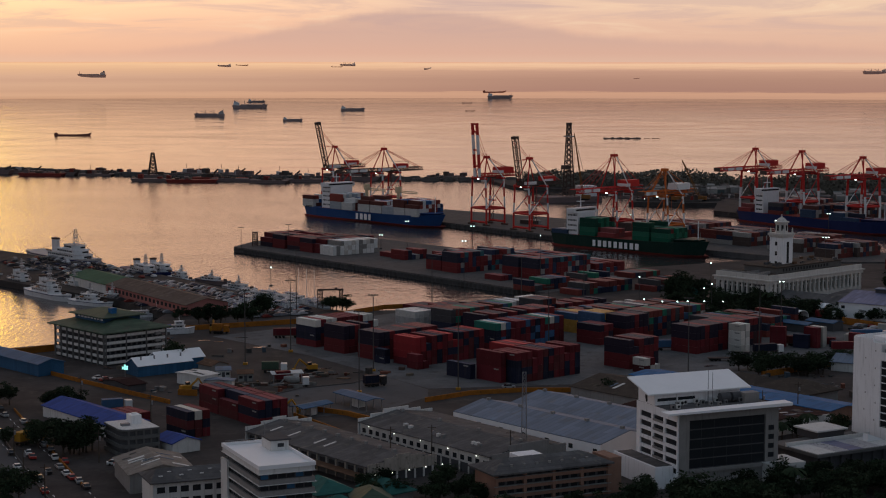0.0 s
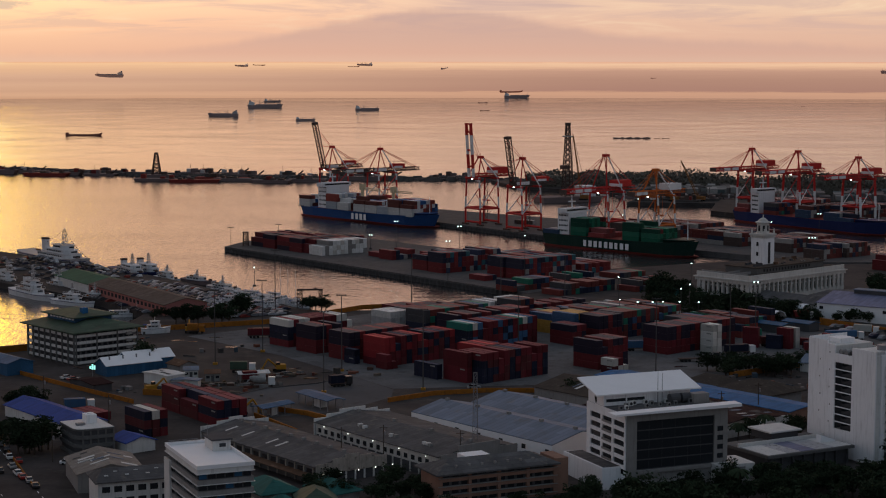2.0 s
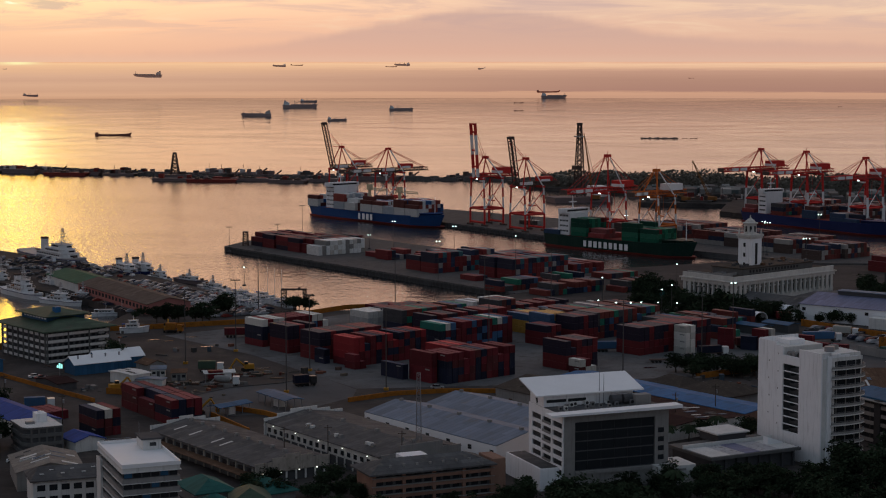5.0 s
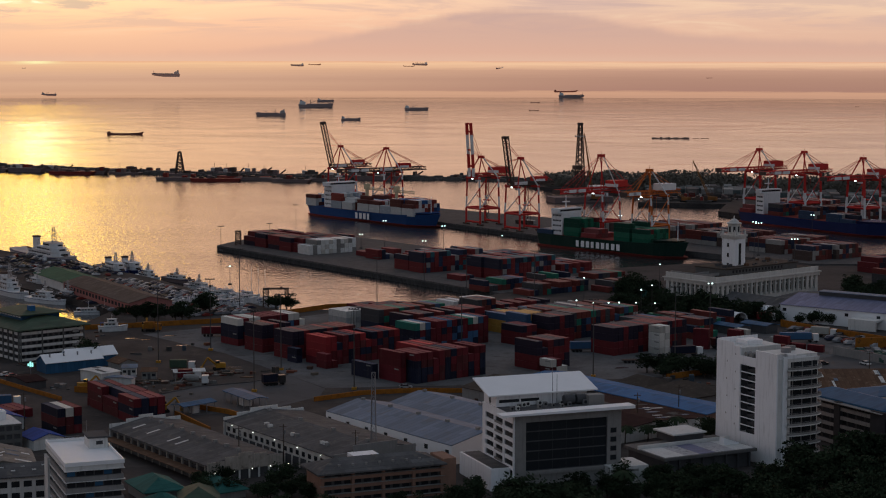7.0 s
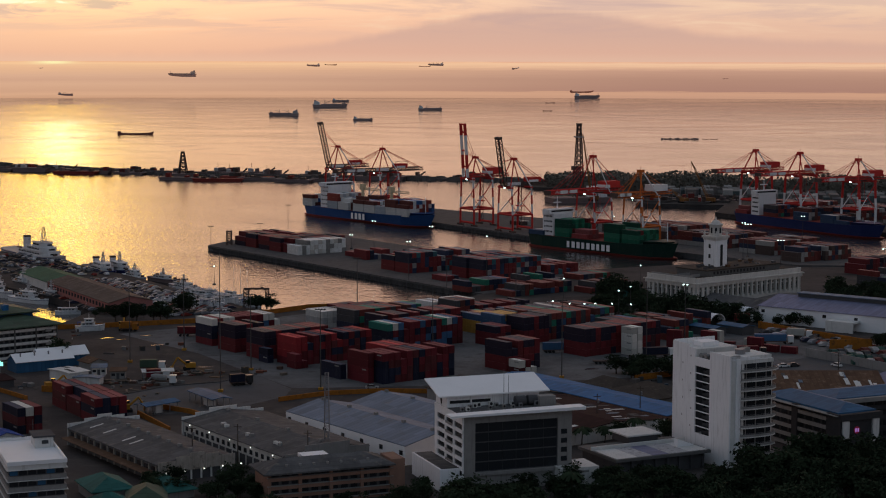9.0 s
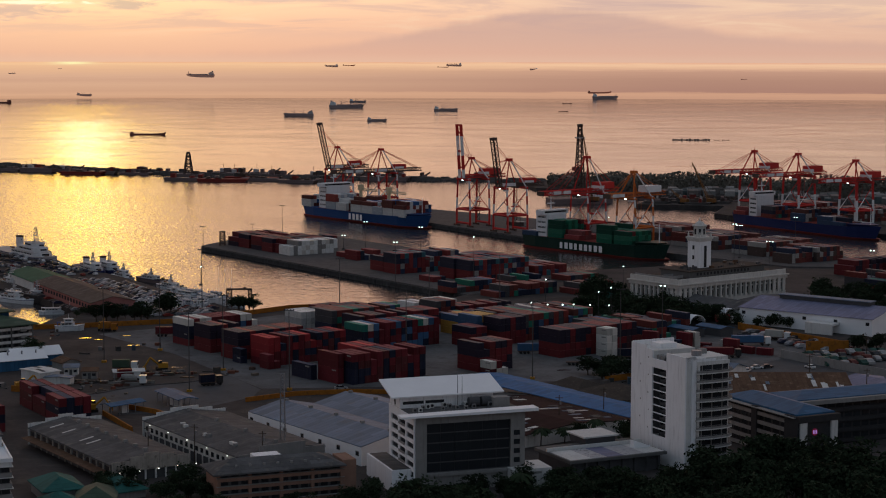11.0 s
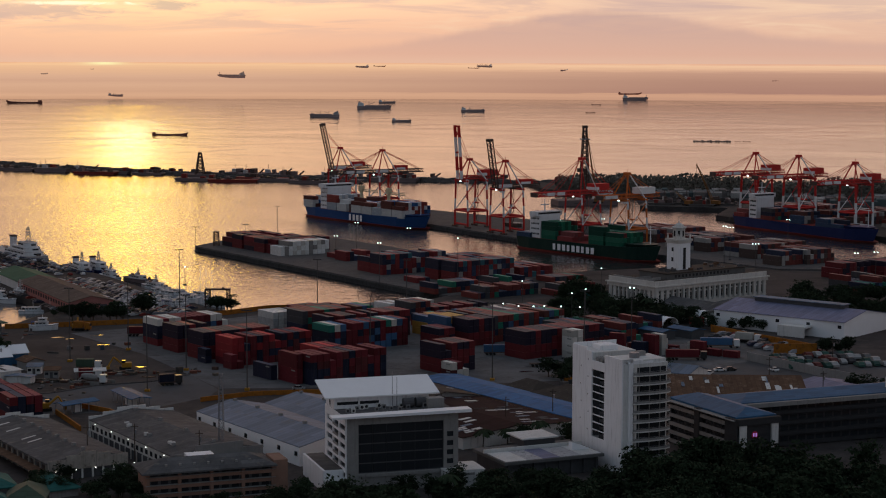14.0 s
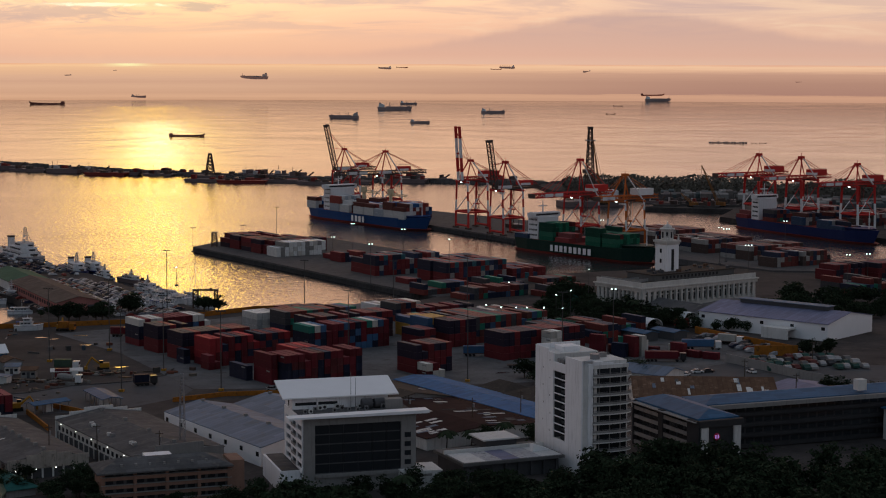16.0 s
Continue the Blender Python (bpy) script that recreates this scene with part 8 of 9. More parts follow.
for i, (x, y, a) in enumerate(((165, 669.8, 20), (168.8, 671.7, 25), (22.1, 616, 10), (-89.3, 498.8, 10), (161.1, 663, 70), (202.4, 649.6, 30), (184.2, 672.6, 120), (-115.3, 629.4, 42), (-112.4, 626.5, 42), (-118.2, 632.3, 42), (197.6, 715.9, 35), (203.4, 718.8, 35), (-144.1, 663, 20), (-140.3, 659.2, 20))):
    copy_thing(CARS[i % 4 if i % 3 else 0], pose(x, y, G + 0.05, 0, 0, a))
for c in CARS + TREES:
    for o in (*c.children_recursive, c):
        bpy.data.objects.remove(o)


def parked_fields():
    r2 = random.Random(8)
    b = B()
    # rows of cars along the mole, laid out in the mole's plan
    for row, (u, v0, v1, full) in enumerate(((23.5, -8, 124, 0.85), (28.5, -14, 118, 0.9), (33.2, -16, 120, 0.9), (38, -18, 116, 0.9), (42.8, -18, 112, 0.85), (47.4, -16, 96, 0.8), (52, -14, 60, 0.7), (-3, 4, 80, 0.5))):
        for k in range(int((v1 - v0) / 2.6)):
            if r2.random() > full:
                continue
            x, y, _ = local(-109.7, 788, 33, u + r2.uniform(-0.5, 0.5), v0 + 2.6 * k + r2.uniform(-0.2, 0.2))
            car_profile(b, x, y, G, radians(33) + r2.uniform(-0.12, 0.12))
    for k in range(190):
        x, y, _ = local(-109.7, 788, 33, r2.uniform(2, 46), r2.uniform(134, 250))
        car_profile(b, x, y, G, radians(33) + r2.choice((0, 1.57)))
    for k in range(40):
        x, y, _ = local(-86, 784, 33, r2.uniform(0, 30), r2.uniform(-8, 8))
        car_profile(b, x, y, G, radians(33) + r2.uniform(-0.3, 0.3))
    solid("parked_cars", b, CARPAINT, "crowded rows of parked cars on the mole", "cars", kind="stuff")
    b = B()
    for k in range(34):
        x, y, _ = local(178.4, 730.3, 35, r2.uniform(0, 16), r2.uniform(-24, 26))
        car_profile(b, x, y, G + 0.05, radians(35) + r2.uniform(-0.2, 0.2), 1.25)
    solid("parked_vans", b, CARPAINT, "rows of parked vans and trucks by the wall", "vans", kind="stuff")
    b = B()
    for i in range(4):
        for k in range(12):
            x, y, _ = local(190.5, 678, 18, 3.3 * k + r2.uniform(-0.3, 0.3), 7.6 * i + r2.uniform(-0.8, 0.8))
            if r2.random() < 0.85:
                car_profile(b, x, y, G + 0.05, radians(108) + r2.uniform(-0.1, 0.1), r2.uniform(1.25, 1.6))
    solid("parked_trucks", b, island_mat("truck_paint_mix", [(0.03, 0.07, 0.06), (0.30, 0.30, 0.30), (0.05, 0.05, 0.055), (0.04, 0.09, 0.075), (0.12, 0.12, 0.12), (0.10, 0.03, 0.028)], 0.6), "rows of parked trucks behind the white wall", "trucks", kind="stuff")
    # scrap and machinery beside the yard
    b = B()
    for k in range(90):
        x, y = (-63 + r2.gauss(0, 8), 621.5 + r2.gauss(0, 3)) if k < 60 else (-43 + r2.gauss(0, 6), 641 + r2.gauss(0, 2.5))
        w, d, h = r2.uniform(0.5, 2.4) * r2.choice((1, 1, 1.8)), r2.uniform(0.5, 1.9), r2.uniform(0.2, 1.1)
        a = r2.uniform(0, 3)
        c = [(x + w * math.cos(a + q) * 0.7, y + d * math.sin(a + q) * 0.7) for q in (0, 1.57, 3.14, 4.71)]
        b.prism(c, G, G + h)
    solid("scrap_heaps", b, island_mat("scrap_colours", [(0.05, 0.05, 0.05), (0.12, 0.10, 0.08), (0.20, 0.19, 0.18), (0.08, 0.05, 0.04), (0.13, 0.08, 0.05), (0.06, 0.07, 0.075), (0.11, 0.04, 0.03), (0.16, 0.155, 0.15), (0.07, 0.06, 0.05)]), "scattered scrap, crates and machine parts on the ground", "scrap", kind="stuff")


parked_fields()


def truck(x, y, ang, load, cab, label, L=12.2):
    t = thing("truck", label, "truck", pose(x, y, G + 0.05, 0, 0, ang), "trucks")
    part("chassis", B().box(-L / 2, -1.0, 0.9, L / 2 + 2.8, 1.0, 1.25), CRANEDARK, t)
    c = part("cab", B().prism([(L / 2 + 0.7, -1.2), (L / 2 + 2.9, -1.2), (L / 2 + 2.9, 1.2), (L / 2 + 0.7, 1.2)], 0.7, 3.3), cab, t)
    part("windscreen", B().box(L / 2 + 2.9, -1.05, 2.0, L / 2 + 2.95, 1.05, 3.0), CARGLASS, c)
    if load:
        part("container", B().box(-L / 2, -1.22, 1.3, L / 2, 1.22, 3.9), load, t)
    for px in (-L / 2 + 1.2, -L / 2 + 2.6, -L / 2 + 4.0, L / 2 - 0.4, L / 2 + 1.9):
        for sy in (-1.2, 0.9):
            part("wheel", B().tube((px, sy, 0.5), (px, sy + 0.3, 0.5), 0.5, n=10), RUBBER, t)
    return t


truck(84.3, 697, 10, CONT["blue"], CARMATS[0], "blue container truck with white cab")
truck(-24.2, 619.2, 28, CONT["dark blue"], CARMATS[1], "dark container truck crossing the yard road", 5.0)
truck(-62.3, 726.4, 8, CONT["rust-red"], CARMATS[1], "red container truck parked at the stacks", 9)
truck(120.1, 688, 20, CONT["dark blue"], CARMATS[0], "dark blue container truck with white cab", 9)
truck(102.8, 672.6, 5, None, CARMATS[1], "empty flatbed truck in the yard")
truck(138.1, 709.1, 15, CONT["brown"], CARMATS[0], "brown container truck with white cab")
truck(166.1, 724.2, 5, CONT["blue"], CARMATS[0], "blue container truck in the truck park")
truck(177.9, 739.5, -20, CONT["light grey"], CARMATS[0], "pale box truck in the truck park", 7)
truck(157.3, 713.8, 60, CONT["light grey"], CARMATS[0], "white truck in the truck park", 6)
truck(152.3, 693.5, 5, CONT["rust-red"], CARMATS[1], "red container truck beside the warehouse")
truck(160.5, 780.2, 10, CONT["bright red"], CARMATS[0], "bright red truck by the shelter", 6)
truck(-90.3, 738, 0, ORANGE, ORANGE, "orange dump truck near the quay wall", 4)
truck(-60.6, 646.5, 4, GREENROOF, CARMATS[0], "green refuse truck with white cab among the sheds", 6)
truck(-54.5, 627, 18, CONT["rust-red"], CARMATS[0], "dark red truck under the shelter", 5)
truck(-103.5, 575.4, 19, CONT["blue"], CARMATS[0], "blue box truck parked behind the blue-roofed hall", 6.5)
t = truck(-50.6, 618.8, 3, None, CARMATS[0], "white concrete mixer truck beside the shelter", 5.5)
drum = [(-2.9, 0.55, 2.9), (-1.6, 1.15, 2.6), (0.4, 1.25, 2.4), (2.4, 0.85, 2.2)]
part("drum", B().loft([[(x, r * math.cos(a * math.pi / 5), z + r * math.sin(a * math.pi / 5)) for a in range(10)] for x, r, z in drum]), GREYWALL, t, "pale mixing drum")
part("chute", B().beam((-2.9, 0, 2.4), (-4.0, 0, 1.2), 0.5, 0.2), STEEL, t)
truck(-119.1, 526.6, 60, YELLOW, YELLOW, "yellow bus on the avenue", 9)


def excavator(x, y, a):
    t = thing("excavator", "yellow excavator with folded arm", "excavator", pose(x, y, G, 0, 0, a))
    part("track", B().box(-2, -1.5, 0, 2, -0.9, 0.9), RUBBER, t)
    part("track", B().box(-2, 0.9, 0, 2, 1.5, 0.9), RUBBER, t)
    part("house", B().box(-2.2, -1.3, 1.0, 1.2, 1.3, 2.6), YELLOW, t)
    part("cab", B().box(0, 0.1, 2.6, 1.3, 1.3, 3.5), CARGLASS, t)
    part("arm", B().beam((1, -0.4, 2), (4, -0.4, 4.6), 0.5).beam((4, -0.4, 4.6), (6, -0.4, 1.4), 0.4), YELLOW, t)
    part("bucket", B().box(5.5, -1.0, 0.3, 6.6, 0.2, 1.4), YELLOW, t)


excavator(-46.5, 648.6, 200)
excavator(-84.5, 607, 30)
excavator(-92.2, 739.9, 100)
excavator(-50.8, 570.2, 20)


# lane marks on the avenue
for k in range(26):
    f = k / 25
    for off in (-4.5, 4.0):
        solid("lane_mark", B().box(-1.2, -0.09, 0, 1.2, 0.09, 0.01), CLEANWHITE, "worn white lane mark on asphalt", "road mark", pose(-146 + 62 * f + off, 582 - 140 * f + off * 0.4, G + 0.065, 0, 0, 114), "lane marks", kind="structure")


# ---- light masts ----
def mast(x, y, h, heads=1, lit=True, r=0.28, base=G):
    t = thing("light_mast", "tall steel mast with %s floodlights" % ("lit" if lit else "dark"), "street lamp", pose(x, y, base), "light masts")
    part("pole", B().tube((0, 0, 0), (0, 0, h), r * 0.8, r * 0.45, n=8), MASTGREY, t)
    part("footing", B().box(-0.8, -0.8, 0, 0.8, 0.8, 0.8), YELLOW if h > 25 else QUAY, t)
    part("cross_arm", B().beam((-1.8, 0, h), (1.8, 0, h), 0.18), MASTGREY, t)
    for k in range(4 if not lit else heads):
        px = -1.5 + 1.0 * k if not lit else (k - (heads - 1) / 2) * 1.5
        part("lamp_head", B().box(px - 0.26, -0.2, h, px + 0.26, 0.2, h + 0.36), LAMPGLOW if lit else MASTGREY, t, "glowing lamp" if lit else "")


for x, y in ((5.1, 613.2), (-24.5, 649.6), (-27.6, 607.3), (-57.1, 691.8), (38.5, 672.6), (85.5, 641.9), (116.3, 678.4), (34.6, 816.7), (-4.8, 813.9), (-63.4, 799.5), (-71.1, 663), (64.4, 845.6)):
    mast(x, y, 27 if y < 800 else 22, lit=False)
mast(133.5, 729.5, 22, 2)
t = thing("lit_sign", "small turquoise lit sign on a post beside the harbour office", "sign", pose(-108.4, 627.9, G, 0, 0, -5))
part("post", B().tube((0, 0.1, 0), (0, 0.1, 4.2), 0.10), STEEL, t)
for k, (h0, h1) in enumerate(((4.3, 5.2), (4.1, 5.9), (4.1, 5.5))):
    part("lit_bar", B().box(-1.0 + 0.72 * k, -0.08, h0, -0.42 + 0.72 * k, 0.08, h1), SIGNTEAL, t, "turquoise glowing bar")
for x, y, h, n in ((-35.5, 1060.2, 8, 2), (-20, 1036.7, 18, 2), (10.3, 907, 20, 2), (15.6, 986.1, 20, 2), (48.2, 915.5, 22, 1), (116.2, 1148.2, 12, 2), (130, 1200, 18, 1), (120.1, 829.9, 18, 1), (86.1, 811.4, 14, 1), (89, 1136.7, 12, 3),
                   (108.9, 771.6, 14, 1), (187.6, 1035.8, 18, 3), (195.5, 947.2, 18, 3), (114.2, 786, 14, 1), (112.9, 744.7, 12, 1), (98.7, 745.7, 12, 1), (105.4, 745.7, 12, 1), (81.7, 751.4, 12, 1), (88.4, 744.7, 12, 1), (94.4, 744.7, 12, 1),
                   (240.7, 908.6, 18, 2), (250.7, 914.4, 18, 2), (183.7, 1021.4, 20, 2), (-82.6, 888.8, 9, 1), (221.4, 1066.5, 20, 2)):
    mast(x, y, h, n, True, 0.2)
for x, y, h in ((-113.4, 1042.5, 14), (-88.4, 1061.7, 14), (-54.7, 1095.3, 12), (-80.7, 1119.4, 20), (60.6, 1205.8, 18), (99, 1191.4, 18), (-25.9, 1249.1, 16)):
    mast(x, y, h, 1, False, 0.2)
for x, y, h in ((-110, 480.5, 9), (-99.9, 459.4, 9), (-119.1, 509.3, 9), (-94.1, 501.6, 9), (-14, 492, 12), (18, 488, 12), (-3, 500, 11), (75.9, 560.2, 10), (96.1, 552.6, 11), (109.5, 567, 11), (60.6, 538.1, 11), (-85.5, 538.1, 12), (-113.4, 576.6, 11), (195.7, 615, 10), (180.3, 641.9, 10), (207.2, 693.8, 9), (236.1, 672.6, 10)):
    t = thing("utility_pole", "dark utility pole with cross-arm", "pole", pose(x, y, G), "utility poles")
    part("pole", B().tube((0, 0, 0), (0, 0, h), 0.2, 0.13), BARK, t)
    part("cross_arm", B().beam((-1.1, 0, h - 0.8), (1.1, 0, h - 0.8), 0.14), BARK, t)
    part("transformer", B().tube((0.35, 0, h - 2.8), (0.35, 0, h - 1.7), 0.3, n=8), STEEL, t)
t = thing("radio_mast", "thin lattice radio mast behind the brick building", "mast", pose(22, 497, G))
part("lattice", lattice_tower(B(), 0, 0, 0, 26, 1.6, 0.9, 0.12, 16), STEEL, t)
# small lit lamps along the warehouse alley
for k in range(0, 9, 2):
    x, y, _ = local(12.4, 482.1, 38, -0.6, 5 + 6.1 * k)
    t = thing("wall_lamp", "small lit lamp on the warehouse eave", "lamp", pose(x, y, G + 5.5), "wall lamps")
    part("bulb", B().tube((-0.14, 0, 0), (0.14, 0, 0), 0.14, n=8), WARMGLOW, t)
    part("bracket", B().beam((0.2, 0, 0.1), (0.65, 0, 0.1), 0.08), STEEL, t)
for k in range(5):
    x, y, _ = local(-19.6, 474.6, 38, 2 + 5.5 * k, -0.9)
    t = thing("wall_lamp", "small lit lamp on the warehouse front", "lamp", pose(x, y, G + 2.6), "wall lamps")
    part("bulb", B().tube((-0.14, 0, 0), (0.14, 0, 0), 0.14, n=8), WARMGLOW, t)
    part("bracket", B().beam((0, 0.2, 0.1), (0, 0.5, 0.1), 0.08), STEEL, t)


# ---- boats at the mole ----
def boat(x, y, ang, L, label, decks=2, mast_h=6.0, hull=BOATWHITE, bunting=False, z=0.0, aft=0.30, fore=0.16):
    """A launch, patrol boat or yacht, bow towards local +x; aft, fore: where the lowest deckhouse ends, in lengths from midships."""
    t = thing("boat", label, "boat", pose(x, y, z, 0, 0, ang), "boats at the mole")
    W, H = L * 0.17 + 1.0, L * 0.045 + 0.7
    part("hull", B().loft([[(px - L / 2, py, pz) for px, py, pz in r] for r in hull_rings(L, W, H, H * 0.5, 0.3)]), hull, t)
    part("rubbing_strake", B().loft([[(px - L / 2, py * 1.03, pz * 0.3 + H * 0.55) for px, py, pz in r[2:]] + [(px - L / 2, py * 1.03, pz * 0.3 + H * 0.62) for px, py, pz in (r[3], r[2])] for r in hull_rings(L, W, H, H * 0.5, 0.3)]), SHIPNAVY, t)
    x0, x1, w = -L * aft, L * fore, W * 0.40
    zz = H
    for k in range(decks):
        h = L * 0.014 + 1.15
        part("deckhouse", B().prism([(x0, -w), (x1 - 0.06 * L, -w), (x1, -w * 0.4), (x1, w * 0.4), (x1 - 0.06 * L, w), (x0, w)], zz, zz + h), BOATWHITE, t)
        n = max(2, int((x1 - x0) / (1.6 if L < 20 else 2.6)))
        for j in range(n):
            px = x0 + 0.4 + (x1 - 0.08 * L - x0 - 0.4) * j / n
            for sy in (-1, 1):
                part("window", B().box(px, sy * w, zz + h * 0.45, px + (x1 - x0) / n * 0.55, sy * (w + 0.05), zz + h * 0.8), GLASS, t)
        part("windscreen", B().box(x1, -w * 0.38, zz + h * 0.45, x1 + 0.06, w * 0.38, zz + h * 0.82), GLASS, t)
        part("deck_edge", B().prism([(x0 - 0.02 * L, -w - 0.35), (x1 - 0.05 * L, -w - 0.35), (x1 + 0.3, 0), (x1 - 0.05 * L, w + 0.35), (x0 - 0.02 * L, w + 0.35)], zz + h, zz + h + 0.14), BOATWHITE if k % 2 else SHIPGREY, t)
        if L > 16:
            rail = B()
            for sy in (-1, 1):
                rail.beam((x0, sy * (w + 0.3), zz + h + 1.0), (x1 - 0.05 * L, sy * (w + 0.3), zz + h + 1.0), 0.09)
                for j in range(6):
                    px = x0 + (x1 - 0.05 * L - x0) * j / 5
                    rail.beam((px, sy * (w + 0.3), zz + h), (px, sy * (w + 0.3), zz + h + 1.0), 0.08)
            part("rail", rail, CRANEWHITE, t)
        zz += h + 0.14
        x0, x1, w = x0 + (x1 - x0) * 0.26, x1 - L * 0.035, w * 0.82
    mx = x0 + (x1 - x0) * 0.35
    if L > 16:
        part("mast", lattice_tower(B(), mx, 0, zz, zz + mast_h, L * 0.035, L * 0.012, 0.16, 5).beam((mx, -1.6, zz + mast_h * 0.62), (mx, 1.6, zz + mast_h * 0.62), 0.16).beam((mx, -1.0, zz + mast_h * 0.85), (mx, 1.0, zz + mast_h * 0.85), 0.14), SHIPGREY, t)
        part("radar", B().box(mx + 0.2, -1.2, zz + mast_h * 0.45, mx + 0.5, 1.2, zz + mast_h * 0.5), CRANEWHITE, t)
        part("radar_dome", B().loft([[(mx - 1.6 + r * math.cos(q * 0.785), r * math.sin(q * 0.785), zz + hz) for q in range(8)] for r, hz in ((0.5, 0), (0.75, 0.5), (0.6, 1.0), (0.2, 1.3))]), CRANEWHITE, t)
        part("winch", B().box(L * 0.30, -0.7, H + 0.2, L * 0.34, 0.7, H + 1.3), CRANEDARK, t)
        for sy in (-1, 1):
            part("life_raft", B().tube((-L * 0.2, sy * W * 0.34, H + L * 0.014 + 1.8), (-L * 0.13, sy * W * 0.34, H + L * 0.014 + 1.8), 0.45, n=8), ORANGE, t)
    else:
        part("mast", B().tube((mx, 0, zz), (mx, 0, zz + mast_h), 0.10, 0.05).beam((mx, -0.6, zz + mast_h * 0.6), (mx, 0.6, zz + mast_h * 0.6), 0.07), CRANEWHITE, t)
        part("awning", B().box(-L * 0.42, -W * 0.36, H + 1.5, -L * aft, W * 0.36, H + 1.58).beam((-L * 0.41, -W * 0.34, H - 0.2), (-L * 0.41, -W * 0.34, H + 1.5), 0.08).beam((-L * 0.41, W * 0.34, H - 0.2), (-L * 0.41, W * 0.34, H + 1.5), 0.08), DEEPBLUE if int(x * 3) % 3 == 0 else BOATWHITE, t)
    if L > 30:
        part("funnel", B().prism([(-L * 0.20, -1.4), (-L * 0.14, -1.4), (-L * 0.15, 1.4), (-L * 0.20, 1.4)], H + 2, zz + 1.2), BOATWHITE, t)
        part("funnel_cap", B().box(-L * 0.205, -1.5, zz + 1.2, -L * 0.145, 1.5, zz + 2.1), CRANEDARK, t)
    if bunting:
        for a, c in (((mx, zz + mast_h), (L * 0.48, H + 2)), ((mx, zz + mast_h), (-L * 0.48, H + 1))):
            for k in range(1, 16):
                f = k / 16
                px, pz = a[0] + (c[0] - a[0]) * f, a[1] + (c[1] - a[1]) * f - 2.0 * math.sin(math.pi * f)
                part("flag", B().box(px - 0.4, -0.03, pz - 0.55, px + 0.4, 0.03, pz), CRANEDARK, t)
    return t


boat(-205, 1012, -50.7, 76, "large white patrol ship, grey hull, dressed with flags", 3, 8.5, SHIPGREY, bunting=True, aft=0.16, fore=0.30)
boat(-154.5, 954, -57, 44, "white patrol boat with dark hull moored at the mole", 2, 5.5, SHIPNAVY, aft=0.2, fore=0.28)
boat(-147, 959, -57, 42, "white patrol boat with dark hull moored at the mole", 2, 5.5, SHIPNAVY, aft=0.2, fore=0.28)
boat(-131, 931, -51, 24, "white work boat moored at the mole", 2, 3.5)
boat(-114, 923, -41, 25, "dark-hulled work boat moored at the mole", 1, 3.5, SHIPDARK)
boat(-97.5, 894, -45, 25, "white ferry boat moored at the mole", 1, 4, SHIPGREY)
boat(-81, 873, -30, 15, "white motor yacht moored at the mole", 1, 2.5)
boat(-70, 868, -25, 12, "small white motor yacht", 1, 2)
boat(-207, 911, -47, 32, "white coastguard vessel moored at the inner quay", 3, 6.5)
boat(-184.5, 869, -51, 42, "white coastguard vessel moored at the inner quay", 3, 7)
boat(-177, 892, -48, 28, "white coastguard launch moored at the inner quay", 2, 5.5)
boat(-160, 842.5, -35, 27, "white motor launch moored at the inner quay", 2, 5)
boat(-151, 848, -35, 21, "white motor launch moored at the inner quay", 2, 5)
boat(-130.5, 806, 12, 15, "white cabin cruiser in the inner basin", 1, 3)
boat(-124.8, 812, 12, 13, "white cabin cruiser in the inner basin", 1, 3)
boat(-236, 950, -47, 40, "white coastguard vessel moored at the inner quay", 3, 6.5)
r3 = random.Random(14)
for k in range(40):
    f = k / 40
    boat(-99 + 43 * f + r3.uniform(-2, 3), 886 - 54 * f + r3.uniform(0, 12), r3.uniform(-70, -10), r3.uniform(5.5, 9), "small white pleasure boat in the crowded marina", 1, r3.choice((1, 1.5, 2.5)))
for k in range(26):
    boat(r3.uniform(-92, -64), r3.uniform(802, 834), r3.uniform(-40, 140), r3.uniform(5, 7.5), "small white boat laid up on the hardstand", 1, r3.choice((0.8, 1, 2)), z=G + 0.9)
for k in range(3):
    boat(-66 + 4 * k, 852 - 5 * k, 40 + r3.uniform(-15, 15), r3.uniform(7, 9), "small sailing boat with bare mast in the marina", 1, 14)
boat(-105, 738, 20, 12, "white cabin cruiser laid up ashore by the road", 2, 2, z=G + 0.9)


# ---- standing water and clutter on the open ground ----
def puddle(x, y, lx, ly, ang, seed):
    r = random.Random(seed)
    ring = []
    for k in range(18):
        a = 2 * math.pi * k / 18
        f = 1 + 0.25 * math.sin(3 * a + seed) + r.uniform(-0.08, 0.08)
        ring.append((lx * f * math.cos(a), ly * f * math.sin(a)))
    solid("puddle", B().prism(ring, -0.05, 0.012), PUDDLE, "shallow rain puddle on the worn paving", "puddle", pose(x, y, G + 0.045, 0, 0, ang), "puddles", kind="structure")


for k, (x, y, lx, ly, a) in enumerate(((-93.5, 719.5, 2.2, 0.8, 20), (-79.5, 727, 2.6, 0.9, 15), (-86.8, 716.5, 1.8, 0.8, 30), (-70, 703, 2.2, 0.9, 10), (-42, 655, 2.6, 1.0, 25), (20, 634, 2.4, 1.0, 0), (96, 661, 2.6, 1.1, 15))):
    puddle(x, y, lx, ly, a, k + 3)


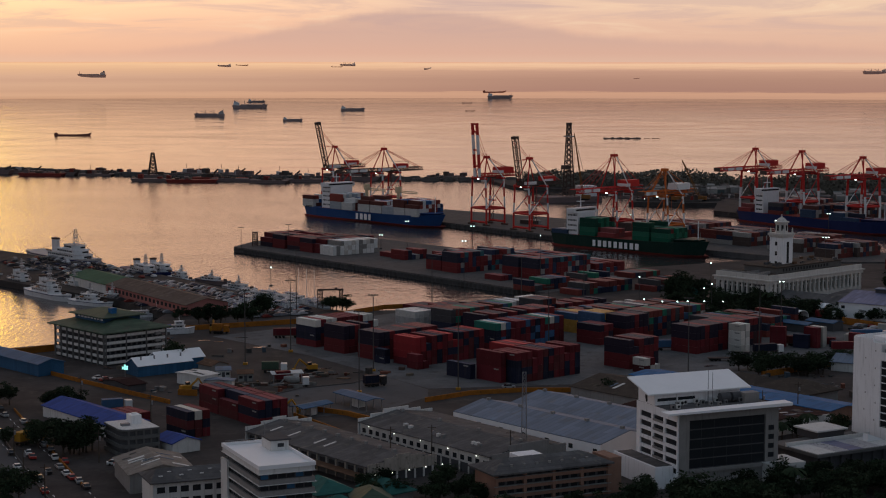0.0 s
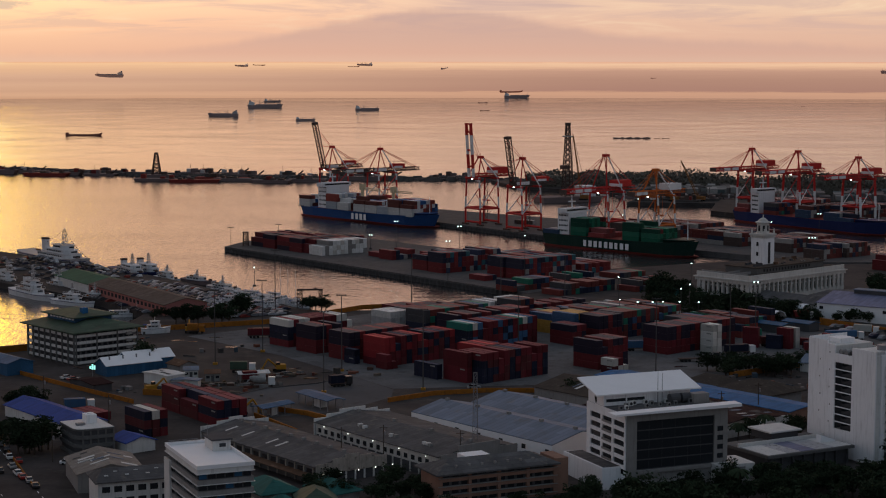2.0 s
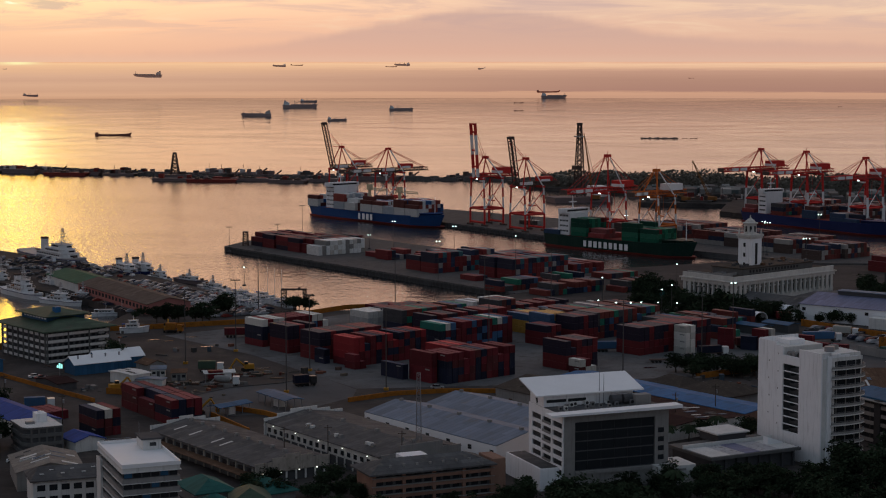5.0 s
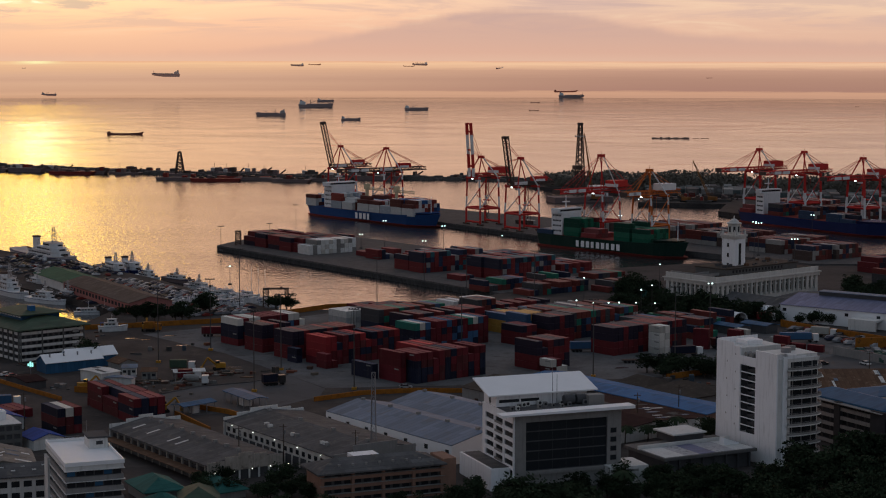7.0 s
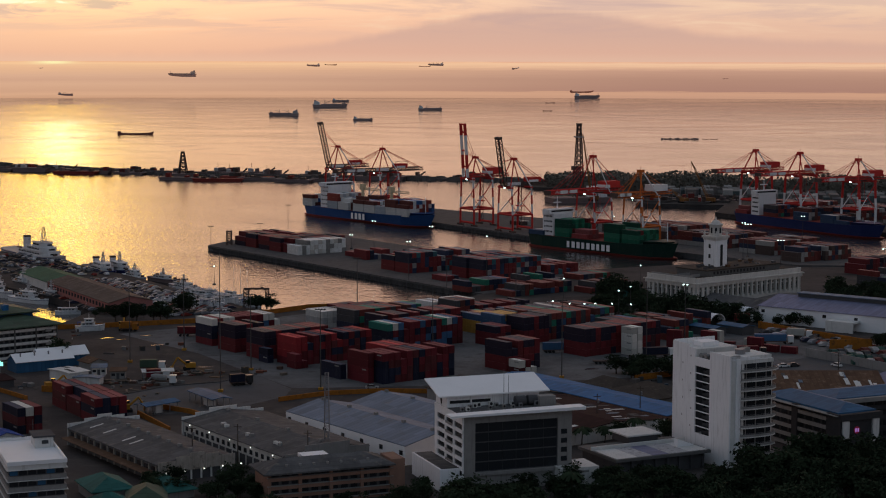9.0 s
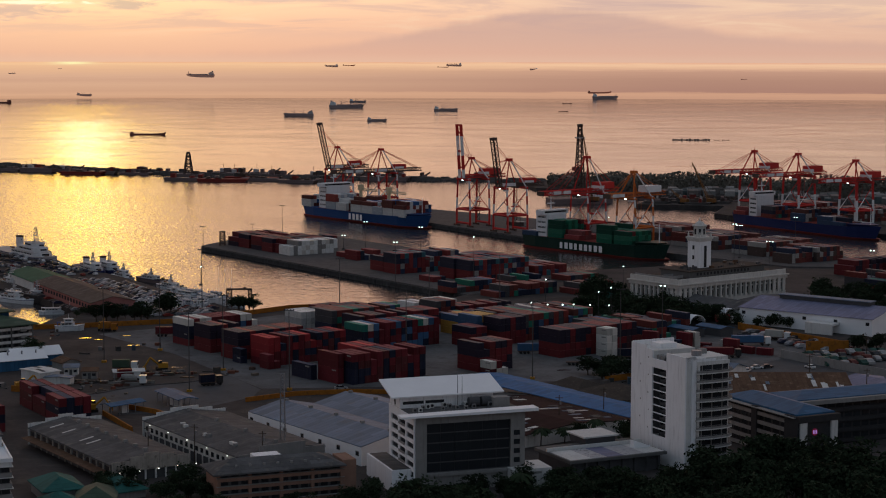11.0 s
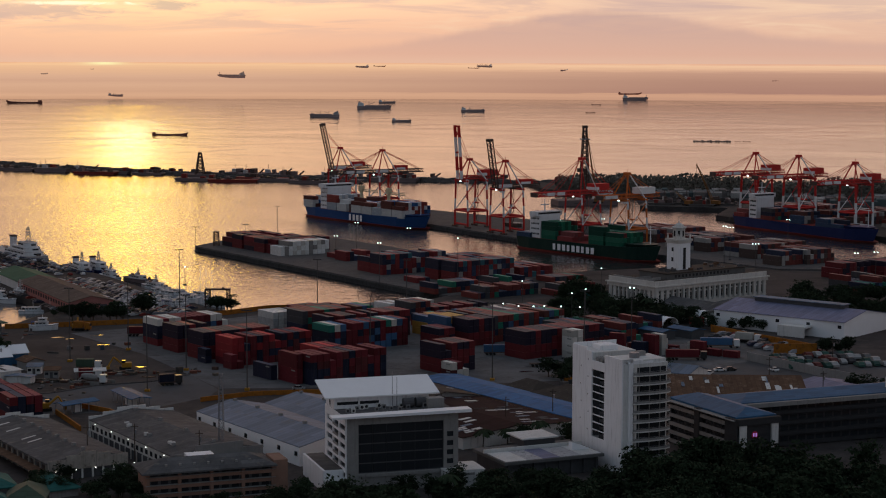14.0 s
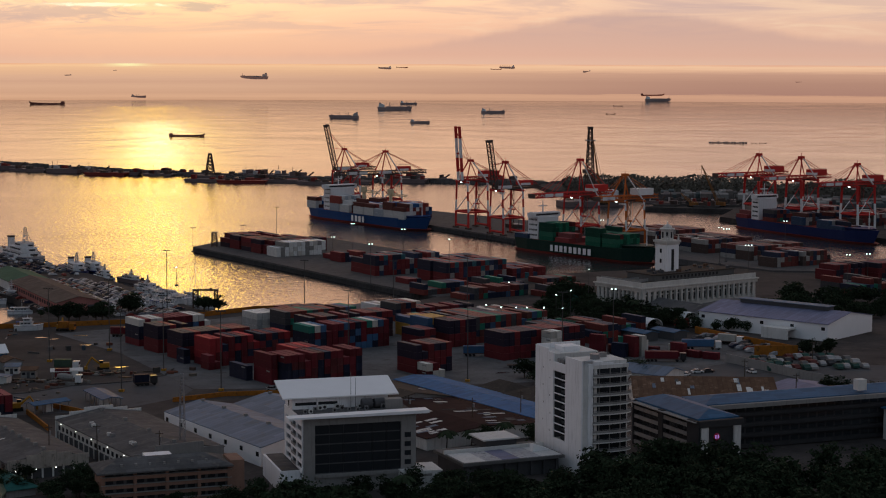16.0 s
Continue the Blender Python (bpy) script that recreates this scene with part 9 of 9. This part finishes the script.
def clutter(zones, seed):
    """Pallets, crates, drums, planks and heaps, each with its own turn and height."""
    r = random.Random(seed)
    b = B()
    for x0, x1, y0, y1, n in zones:
        for k in range(n):
            x, y, a = r.uniform(x0, x1), r.uniform(y0, y1), r.uniform(0, 3.1)
            kind = r.random()
            w, d, h = (r.uniform(1.0, 1.4), r.uniform(0.9, 1.2), r.uniform(0.15, 1.1)) if kind < 0.5 else ((r.uniform(2.5, 6.0), r.uniform(0.3, 0.7), r.uniform(0.2, 0.5)) if kind < 0.75 else (r.uniform(1.5, 3.0), r.uniform(1.2, 2.0), r.uniform(0.8, 2.2)))
            c = [(x + px * w / 2 * math.cos(a) - py * d / 2 * math.sin(a), y + px * w / 2 * math.sin(a) + py * d / 2 * math.cos(a)) for px, py in ((-1, -1), (1, -1), (1, 1), (-1, 1))]
            b.prism(c, G - 0.02, G + 0.05 + h)
    solid("yard_clutter", b, island_mat("weathered_clutter", [(0.05, 0.05, 0.05), (0.12, 0.10, 0.08), (0.18, 0.17, 0.165), (0.08, 0.05, 0.04), (0.10, 0.09, 0.085), (0.16, 0.06, 0.04), (0.05, 0.07, 0.09), (0.06, 0.055, 0.05)]), "scattered pallets, crates and planks on open ground", "clutter", kind="stuff")


clutter([(-120, -112, 650, 690, 14), (-96, -75, 606, 615, 24), (-75, -45, 580, 612, 20), (-92, -60, 680, 705, 7), (-130, -105, 700, 735, 20), (40, 75, 575, 600, 20), (100, 135, 600, 640, 25), (-30, -8, 640, 655, 10)], 31)


def hut(x, y, ang, w, d, h, roof, label):
    t = thing("shed", label, "shed", pose(x, y, G, 0, 0, ang), "small sheds")
    part("wall", B().box(-w / 2, -d / 2, 0, w / 2, d / 2, h), OFFWHITE if roof is ZINC else GREYWALL, t)
    part("roof", B().prism([(-w / 2 - 0.4, -d / 2 - 0.5), (w / 2 + 0.4, -d / 2 - 0.5), (w / 2 + 0.4, d / 2 + 0.5), (-w / 2 - 0.4, d / 2 + 0.5)], h + 0.004, [h + 0.15, h + 0.15, h + 0.9, h + 0.9]), roof, t)
    part("door", B().box(-0.5, -d / 2 - 0.05, 0, 0.5, -d / 2 - 0.003, 2.0), DARKWALL, t)
    for px in (-w * 0.32, w * 0.32):
        part("window", B().box(px - 0.6, -d / 2 - 0.04, 1.0, px + 0.6, -d / 2 - 0.003, 1.9), GLASS, t)


hut(-67.6, 630.5, 8, 5, 3.6, 2.6, RUSTROOF, "low grey shed with rusty brown lean-to roof")
hut(-108, 651, 25, 6, 4, 2.5, ZINC, "small white shed with metal lean-to roof")
hut(-76, 637.2, 8, 4.8, 3.5, 2.6, ZINC, "small white shed with metal lean-to roof")
